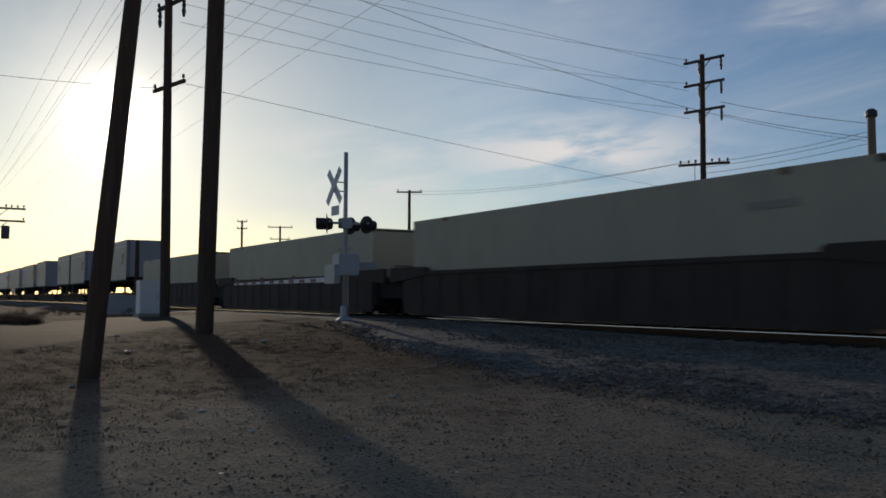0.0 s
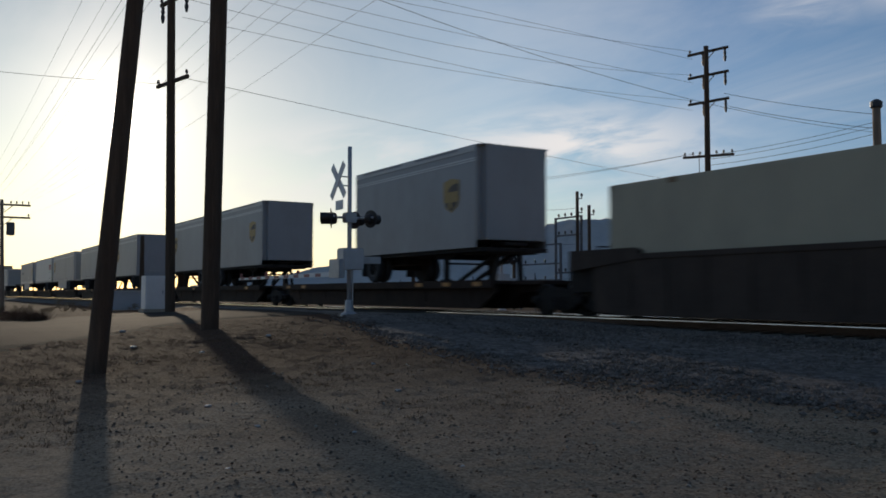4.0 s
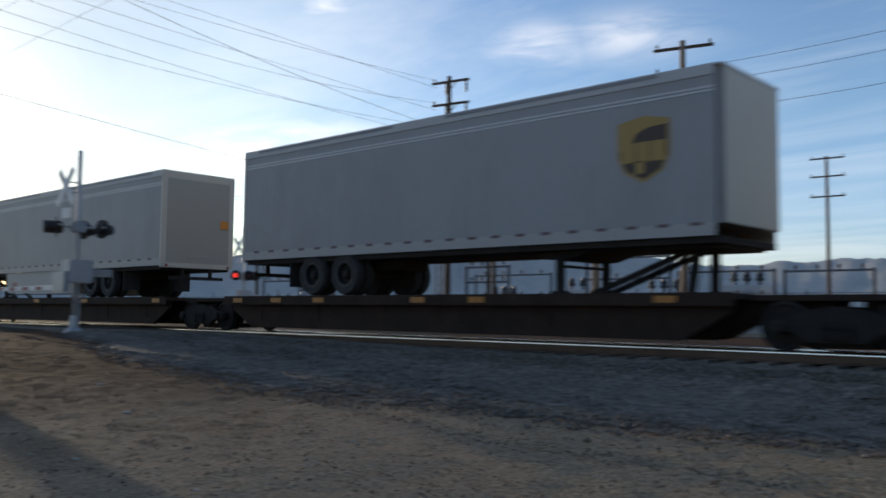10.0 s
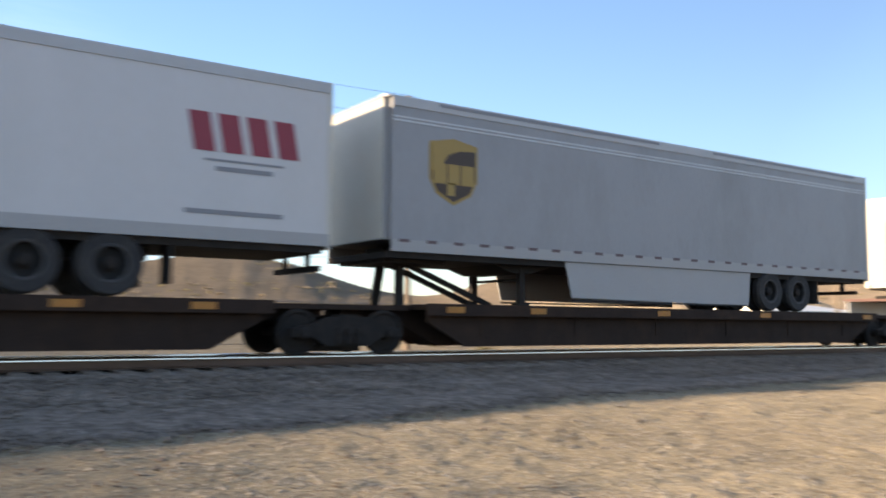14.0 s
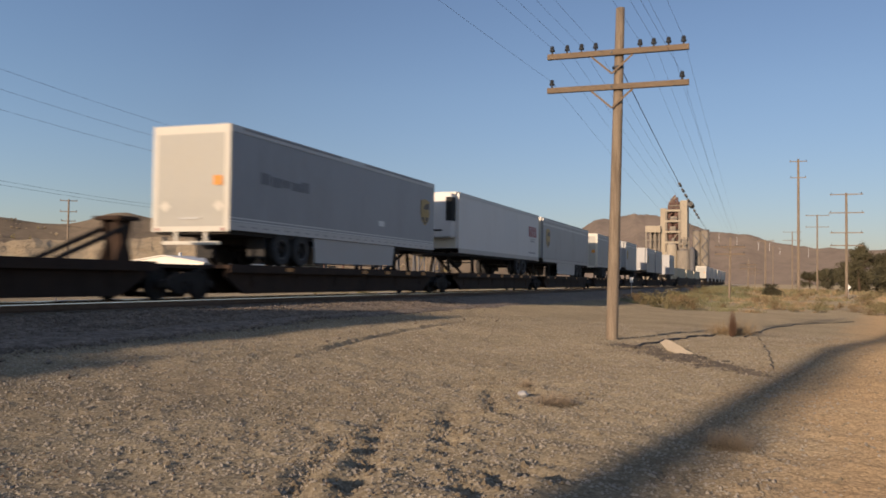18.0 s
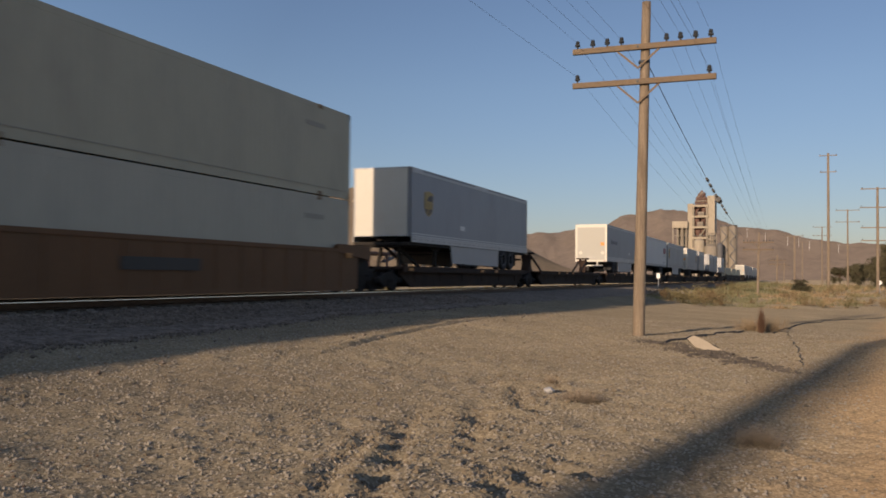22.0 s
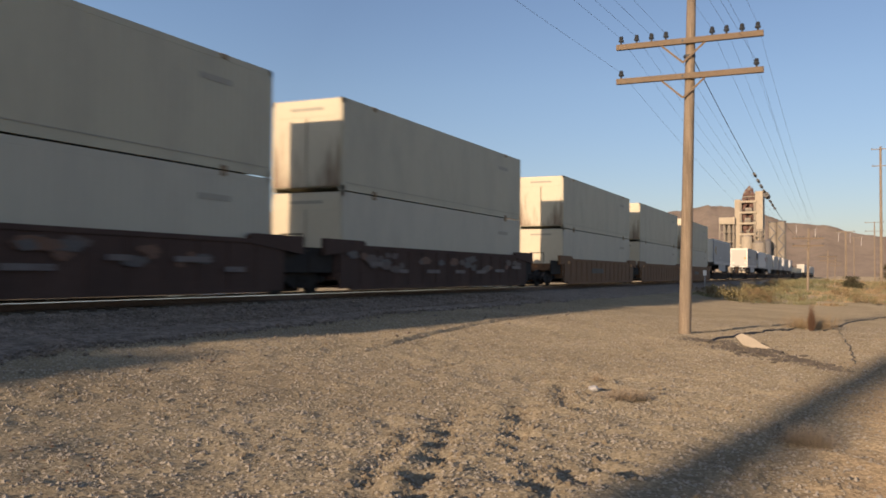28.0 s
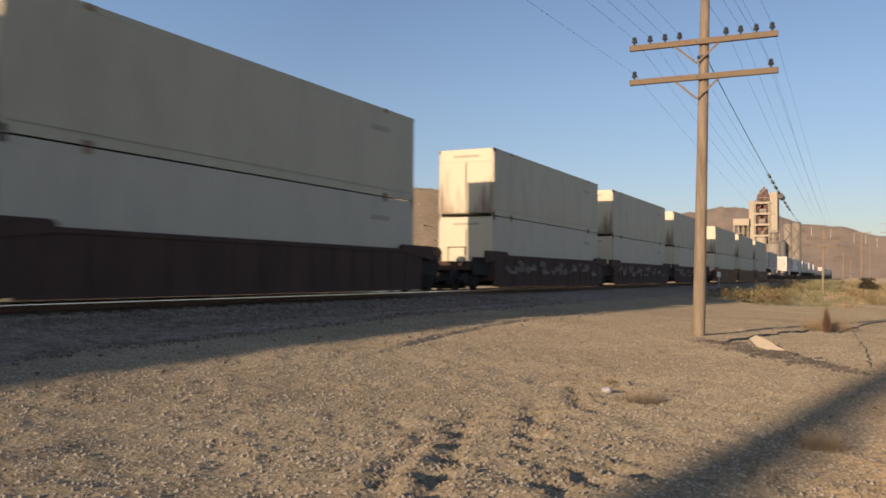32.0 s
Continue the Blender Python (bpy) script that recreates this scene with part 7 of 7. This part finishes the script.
# ---- trees and scrub ----
def clump_mesh(name, seed, count, rad, leaf, flat=1.0):
    """A cloud of small leaf quads, gathered in uneven bunches."""
    r = np.random.RandomState(seed)
    cs = r.normal(0, 0.45, (max(6, count // 60), 3)) * np.array([1, 1, flat * 0.8]) * rad
    vs, fs = [], []
    for i in range(count):
        c = cs[r.randint(len(cs))] + r.normal(0, 0.17, 3) * rad
        a, b = r.normal(0, 1, 3), r.normal(0, 1, 3)
        a /= np.linalg.norm(a)
        b -= a * (a @ b)
        b /= np.linalg.norm(b)
        s_ = leaf * r.uniform(0.6, 1.4)
        n = len(vs)
        vs += [tuple(c + a * s_), tuple(c + b * s_ * 0.6), tuple(c - a * s_), tuple(c - b * s_ * 0.6)]
        fs.append((n, n + 1, n + 2, n + 3))
    return mesh_of(name, vs, fs)


CROWNS = [clump_mesh("crown", k_, 1500, 1.0, 0.075, 0.8) for k_ in range(3)]


def tree(x, y, h, w, seed):
    z = gz(x, y)
    ob = thing("tree", "dark green rounded tree behind the poles", "tree", "trees", at=(x, y, z))
    r = random.Random(seed)
    bm = rod(bmesh.new(), (0, 0, -0.3), (r.uniform(-.3, .3), r.uniform(-.3, .3), h * 0.55), 0.03 * h, 0.015 * h, 9)
    for k_ in range(6):
        a = r.uniform(0, 6.28)
        rod(bm, (0, 0, h * r.uniform(0.25, 0.5)), (math.cos(a) * w * 0.35, math.sin(a) * w * 0.35, h * r.uniform(0.55, 0.8)), 0.012 * h, 0.005 * h, 6)
    part("trunk", bm, M["darkwood"], ob)
    for k_ in range(9):
        c = link("crown", CROWNS[(seed + k_) % 3], M["leaf"], ob)
        a = r.uniform(0, 6.28)
        u = r.random()
        c.location = (math.cos(a) * w * 0.34 * (1 - 0.5 * u), math.sin(a) * w * 0.34 * (1 - 0.5 * u), h * (0.22 + 0.62 * u))
        k2 = r.uniform(0.7, 1.25) * (1.1 - 0.45 * u)
        c.scale = (w * 0.30 * k2, w * 0.30 * k2, h * 0.22 * k2)
        c.rotation_euler = (0, 0, r.uniform(0, 6))
    return ob


for i, (az, d, h, w) in enumerate(((-93.6, 215, 5.5, 6), (-94.5, 190, 7.5, 7), (-95.3, 175, 9.5, 6.5), (-96.2, 180, 8, 9), (-97.1, 168, 7, 7), (-98.2, 165, 9.5, 9), (-99.5, 160, 8, 9), (-101, 165, 9.5, 10), (-92.6, 260, 6, 7), (-90.4, 120, 2.1, 2.4), (-103, 160, 11, 12))):
    tree(-math.sin(radians(az)) * d, math.cos(radians(az)) * d, h, w, i)


SHRUBS = [clump_mesh("shrub", 10 + k_, 420, 0.5, 0.03, 0.6) for k_ in range(3)]


def twig_mesh(name, seed, count=800, thick=0.006):
    """A low mound of fine dry twigs."""
    r = np.random.RandomState(seed)
    vs, fs = [], []
    for i in range(count):
        a, up_, l = r.rand() * 6.28, r.uniform(0.1, 1.25), r.uniform(0.2, 0.6)
        p = np.array([r.normal(0, 0.16), r.normal(0, 0.16), r.uniform(0, 0.12)])
        d = np.array([math.cos(a) * math.cos(up_), math.sin(a) * math.cos(up_), math.sin(up_)]) * l
        w_ = np.array([-math.sin(a), math.cos(a), 0]) * thick
        n = len(vs)
        q = p + d * 0.55 + r.normal(0, 0.03, 3)
        e, g = p + d + r.normal(0, 0.03, 3), q + np.array([d[1], -d[0], d[2] * 1.2]) * r.uniform(-0.5, 0.5)
        vs += [tuple(p - w_), tuple(p + w_), tuple(q + w_ * 0.7), tuple(q - w_ * 0.7), tuple(e), tuple(g)]
        fs += [(n, n + 1, n + 2, n + 3), (n + 3, n + 2, n + 4), (n + 3, n + 2, n + 5)]
    return mesh_of(name, vs, fs)


TWIGS = [twig_mesh("twigs", 40 + k_) for k_ in range(3)]
WISPS = [twig_mesh("wispy_twigs", 50 + k_, 560, 0.0024) for k_ in range(3)]
rng = random.Random(9)


def scrub(x, y, s_, m, name="dry_shrub", label="low dry shrub on the dirt", data=None):
    ob = link(name, (data or SHRUBS)[rng.randrange(3)].copy(), m)
    ob.location = (x, y, gz(x, y) + (0.25 * s_ if data is None else -0.01))
    ob.scale = (s_, s_, s_ * (0.8 if data is None else 1))
    ob.rotation_euler = (0, 0, rng.uniform(0, 6.28))
    return tagged(ob, label, "shrub", "scrub beside the track")


def polar(az, d):
    return -math.sin(radians(az)) * d, math.cos(radians(az)) * d


for az, d, w_, h_ in ((-87.6, 25.4, 1.1, 0.85), (-88.65, 25.6, 1.05, 0.9)):
    ob = scrub(*polar(az, d), 1.0, M["straw"], "dry_bush", "round pale wiry dry bush on the dirt", WISPS)
    ob.scale = (w_, w_, h_)
for az, d, w_, h_ in ((-76.9, 9.45, 0.54, 0.30), (-77.8, 9.5, 0.36, 0.22), (-75.3, 10.75, 0.26, 0.28), (-87.5, 7.75, 0.45, 0.42), (-88.5, 7.7, 0.40, 0.36)):
    ob = scrub(*polar(az, d), 1.0, M["drybush"], "dry_bush", "low wiry dry bush on the dirt", WISPS)
    ob.scale = (w_, w_, h_)
for x, y, w_ in ((-31.5, 3.0, 1.5), (-33.6, 2.75, 1.6), (-30.0, 3.25, 1.1)):
    ob = scrub(x, y, 1.0, M["deadbush"], "dead_bush", "low reddish dead brush beside the crossing road", TWIGS)
    ob.scale = (w_, w_, 0.75)
x, y = polar(-88.15, 24.6)
dead = tagged(link("dead_bush", TWIGS[1].copy(), M["deadbush"]), "dark reddish upright dead bush on the dirt", "bush")
dead.location, dead.scale = (x, y, gz(x, y) - 0.02), (0.24, 0.24, 1.45)
# scrubby flat beyond the near dirt
for i in range(150):
    az, d = rng.uniform(-100, -79), rng.uniform(60, 190)
    x, y = polar(az, d)
    if y > 10.2:
        continue
    scrub(x, y, rng.uniform(0.8, 2.2), M["shrub"] if rng.random() < 0.6 else M["grass"], label="low olive shrub on the scrubland")
for i in range(26):
    az, d = rng.uniform(74, 92), rng.uniform(38, 75)
    x, y = polar(az, d)
    if y > 10.5:
        continue
    scrub(x, y, rng.uniform(0.6, 1.4), M["grass"], label="low dry shrub beside the crossing road")
for i in range(60):
    x = rng.uniform(-40, 130)
    scrub(x, rng.uniform(24, 60), rng.uniform(0.8, 2.0), M["shrub"], label="low olive shrub beyond the track")

# ---- small things on the dirt ----
sl = bmesh.new()
prism(sl, [(-0.40, 0.24), (-0.24, 0.33), (-0.14, 0.29), (0.10, 0.16), (0.24, 0.05), (0.42, -0.03), (0.36, -0.10), (0.05, -0.06), (-0.22, 0.02)], -0.04, 0.04)
ob = tagged(part("concrete_slab", sl, M["slab"]), "broken pale concrete slab tilted up out of the dirt", "slab")
ob.location, ob.rotation_euler = (16.6, 1.52, gz(16.6, 1.52) + 0.02), (radians(-24), 0, radians(-78))
ob.scale = (0.72, 0.8, 0.72)


def rubble_line(x):
    """Where the strip of broken asphalt runs."""
    return step_profile(x, [(12.9, -0.35), (14.1, 0.58), (14.8, 1.02), (16.0, 1.6), (18.2, 2.45)])


stones("asphalt_crumbs", M["asphalt"], 3200, 31, (13.3, 18.2, -0.3, 3.2), (0.008, 0.035), "strip of crumbled dark asphalt in the dirt", keep=lambda x, y: math.exp(-((y - rubble_line(x)) / (0.15 + 0.06 * (x - 13))) ** 2) * (0.25 + 0.75 * (noise.noise(Vector((x * 2, y * 2, 5))) > 0.0)))
for i in range(170):
    x = rng.uniform(13.6, 18.2)
    y = rubble_line(x) + rng.gauss(0, 0.36)
    bm = bmesh.new()
    bmesh.ops.create_icosphere(bm, subdivisions=1, radius=1)
    for v in bm.verts:
        v.co *= rng.uniform(0.6, 1.25)
    ob = part("asphalt_chunk", bm, M["asphalt"])
    s_ = 0.014 + 0.042 * rng.random() ** 2
    ob.scale, ob.location = (s_ * 1.5, s_ * 1.2, s_ * 0.65), (x, y, gz_rough(x, y) + s_ * 0.12)
    ob.rotation_euler = (0, 0, rng.uniform(0, 6.28))
    tagged(ob, "broken dark asphalt chunk on the dirt", "rubble", "asphalt rubble")
x, y = 9.72, 2.58
bm = bmesh.new()
bmesh.ops.create_icosphere(bm, subdivisions=2, radius=0.055)
for v in bm.verts:
    v.co *= 1 + 0.35 * noise.noise(v.co * 22)
ob = tagged(part("litter", bm, M["plastic"]), "crumpled pale litter lying on the dirt", "litter")
ob.location = (x, y, gz(x, y) + 0.02)
ob.scale = (1.15, 1.15, 0.7)
# dark cable lying over the dirt in a few bends
LAID = [[(18.0, 2.40), (19.9, 2.1), (21.9, 1.75), (23.4, 1.42), (24.8, 1.24)], [(25.0, 0.5), (29.0, 0.18), (34.2, -0.16), (41.5, -1.2), (46.4, -2.4), (52.0, -4.5)],
        [(14.4, -0.13), (15.6, -0.1), (16.7, -0.07), (18.4, -0.03), (20.0, 0.02), (22.8, 0.1), (25.6, 0.17)]]
for line, r0, r1 in zip(LAID, (0.02, 0.02, 0.006), (0.05, 0.045, 0.016)):
    pts, bm = [], bmesh.new()
    for a, b in zip(line, line[1:]):
        for k_ in range(4):
            u = k_ / 4
            j_ = rng.uniform(-2.2, 2.2) * r1 if k_ else 0.0
            pts.append((a[0] + (b[0] - a[0]) * u, a[1] + (b[1] - a[1]) * u + j_))
    pts.append(line[-1])
    prev = None
    for k_, a in enumerate(pts):
        b, c = pts[min(k_ + 1, len(pts) - 1)], pts[max(k_ - 1, 0)]
        sd = Vector((-(b[1] - c[1]), b[0] - c[0], 0)).normalized()
        rad, p = rng.uniform(r0, r1), Vector((*a, gz_rough(*a) + 0.004))
        ring = [bm.verts.new(p + (sd * math.cos(q * 1.0472) + Vector((0, 0, math.sin(q * 1.0472)))) * rad) for q in range(6)]
        if prev:
            for q in range(6):
                bm.faces.new((prev[q], prev[(q + 1) % 6], ring[(q + 1) % 6], ring[q]))
        else:
            bm.faces.new(ring[::-1])
        prev = ring
    bm.faces.new(prev)
    bmesh.ops.recalc_face_normals(bm, faces=bm.faces)
    tagged(part("fallen_cable", bm, M["rubber"]), "dark frayed cable lying in bends across the dirt", "cable", "cables on the dirt")
# small white marker sign by the far trees
x, y = polar(-94.69, 120)
sg_ = thing("marker_sign", "small white diamond sign on a thin post", "sign", at=(x, y, gz(x, y)))
part("post", rod(bmesh.new(), (0, 0, -0.2), (0, 0, 1.8), 0.04, n=8), M["steel"], sg_)
bm = bmesh.new()
beam(bm, (-0.06, -0.16, 1.3), (-0.06, 0.16, 1.62), 0.03, 0.45)
part("plate", bm, M["white"], sg_)

# churned clods in the ruts
rr = np.random.RandomState(21)
vs, fs = [], []
v0 = np.array([(1, 0, 0), (-1, 0, 0), (0, 1, 0), (0, -1, 0), (0, 0, 1), (0, 0, -1)], float)
f0 = [(0, 2, 4), (2, 1, 4), (1, 3, 4), (3, 0, 4), (2, 0, 5), (1, 2, 5), (3, 1, 5), (0, 3, 5)]
HEAPS = [(10.8, 3.34, 0.35), (10.7, 2.85, 0.3), (8.7, 3.04, 0.5), (6.8, 3.13, 0.5), (5.5, 2.9, 0.5), (5.5, 2.5, 0.4), (6.0, 1.9, 0.4), (9.7, 2.2, 0.4), (7.6, 2.4, 0.6), (4.8, 2.2, 0.5), (14.6, 3.0, 0.5), (18.2, 1.6, 0.8), (16.5, 2.4, 0.7)]
for cx, cy, sp in HEAPS:
    for i in range(14):
        x, y = cx + rr.normal(0, sp * 1.1), cy + rr.normal(0, sp * 0.55)
        s_ = 0.01 + 0.026 * rr.rand() ** 2
        z = gz_rough(x, y) + s_ * 0.3
        n = len(vs)
        a = rr.rand() * 6.28
        for p in v0 * s_ * rr.uniform(0.6, 1.3, (6, 1)):
            vs.append((x + p[0] * math.cos(a) - p[1] * math.sin(a), y + p[0] * math.sin(a) + p[1] * math.cos(a), z + p[2] * 0.8))
        fs += [tuple(k_ + n for k_ in f) for f in f0]
tagged(link("dirt_clods", mesh_of("dirt_clods", vs, fs), M["clod"]), "dark clods churned up in the wheel ruts", "clods", kind="stuff")

# low trampled weeds round the poles by the crossing
vs, fs = [], []
for i in range(9000):
    x, y = rr.uniform(-21.5, -6.5), rr.uniform(0.3, 8.6)
    patch = 0.30 + 1.3 * noise.noise(Vector((x * 0.55, y * 0.55, 44))) + 0.5 * noise.noise(Vector((x * 2.1, y * 2.1, 45)))
    if rr.rand() > patch * smooth(-6.5, -10.5, x) * smooth(-21.5, -19.5, x) * smooth(8.6, 6.6, y):
        continue
    z, s_ = gz_rough(x, y) - 0.004, rr.uniform(0.018, 0.05)
    for k_ in range(12):
        a, l = rr.rand() * 6.28, s_ * rr.uniform(0.3, 1.0)
        ox, oy = rr.normal(0, 0.05, 2)
        w_ = 0.003 + 0.04 * s_
        n = len(vs)
        vs += [(x + ox - w_ * math.sin(a), y + oy + w_ * math.cos(a), z), (x + ox + w_ * math.sin(a), y + oy - w_ * math.cos(a), z), (x + ox + math.cos(a) * l * 0.8, y + oy + math.sin(a) * l * 0.8, z + l)]
        fs.append((n, n + 1, n + 2))
tagged(link("weeds", mesh_of("weeds", vs, fs), M["weed"]), "low trampled brown weeds round the crossing poles", "weeds", kind="stuff")
# scraps of paper blown about the crossing
for x, y, k_ in ((-17.47, 3.61, 0.05), (-21.0, 4.1, 0.06), (-10.0, 2.9, 0.035), (-17.6, 6.35, 0.05), (-9.87, 5.29, 0.035), (-15.85, 4.47, 0.04), (-6.68, 2.1, 0.02), (-5.79, 3.67, 0.018), (-8.39, 2.93, 0.025), (-13.2, 2.0, 0.03), (-12.4, 6.2, 0.03), (-7.6, 3.6, 0.018)):
    bm = bmesh.new()
    bmesh.ops.create_icosphere(bm, subdivisions=2, radius=1.0)
    for v in bm.verts:
        v.co *= 1 + 0.5 * noise.noise(v.co * 1.7 + Vector((x, y, 0)))
    ob = tagged(part("litter", bm, M["plastic"]), "small pale scrap of litter on the dirt", "litter", "scraps of litter")
    ob.location, ob.scale = (x, y, gz_rough(x, y) + k_ * 0.35), (k_, k_ * 1.3, k_ * 0.5)
# low scrub and dry grass over the flat beyond: olive beside the line, straw further out
FLAT = {"scrubby": ([], []), "straw": ([], [])}
for i in range(3000):
    az, d = rr.uniform(-103, -81), 58 + 157 * rr.rand() ** 1.3
    x, y = polar(az, d)
    if y > 9.8 or d < 62 + 10 * smooth(2, -5, y):
        continue
    if noise.noise(Vector((x * 0.07, y * 0.16, 1.5))) < 0.03 - 0.25 * smooth(8, 4, -y) - 0.2 * smooth(3, 6, y):
        continue
    vs, fs = FLAT["scrubby" if y + 5 * noise.noise(Vector((x * 0.05, y * 0.2, 9))) > 2.5 or rr.rand() < 0.45 else "straw"]
    s_ = rr.uniform(0.10, 0.30) * (0.5 + (d / 85) ** 1.3)
    z = gz(x, y)
    for k_ in range(26):
        a, l = rr.rand() * 6.28, s_ * rr.uniform(0.3, 1.0)
        ox, oy = rr.normal(0, s_ * 0.9, 2)
        w_ = s_ * 0.10
        n = len(vs)
        vs += [(x + ox - w_ * math.sin(a), y + oy + w_ * math.cos(a), z), (x + ox + w_ * math.sin(a), y + oy - w_ * math.cos(a), z), (x + ox + math.cos(a) * l * 0.6, y + oy + math.sin(a) * l * 0.6, z + l)]
        fs.append((n, n + 1, n + 2))
tagged(link("scrub_grass", mesh_of("scrub_grass", *FLAT["scrubby"]), M["scrubby"]), "patchy olive scrub beside the railway", "scrub", kind="stuff")
tagged(link("dry_grass", mesh_of("dry_grass", *FLAT["straw"]), M["straw"]), "patchy reddish straw-coloured dry grass on the flat", "grass", kind="stuff")
for x, y, k_ in ((66.3, 8.7, 1.5), (70.0, 9.6, 1.3), (61.0, 6.9, 1.9), (57.5, 5.6, 1.6), (64.0, 6.0, 2.0), (72.0, 6.6, 2.2), (78.0, 7.5, 2.4)):
    scrub(x, y, k_, M["shrub"], label="olive green shrub on the scrubland beside the line")
# white marker post at the foot of the ballast
mp_ = thing("marker_post", "thin trackside marker post with a small white plate", "post", at=(72.5, 10.2, gz(72.5, 10.2)))
part("post", rod(bmesh.new(), (0, 0, -0.2), (0, 0, 1.55), 0.04, n=8), M["steel"], mp_)
part("plate", B(-0.05, -0.02, -0.14, 0.14, 1.2, 1.62), M["white"], mp_)


# ================= movement =================
def motions():
    times = (0, 4, 8, 12, 16, 20, 24, 28, 32)
    for ob, s_, y, z, turn in MOVERS:
        walk(ob, [(t, pose(s_ + V0 * t + ACC * (t - 16) ** 2, y, z, 0, 0, turn)) for t in times])


motions()
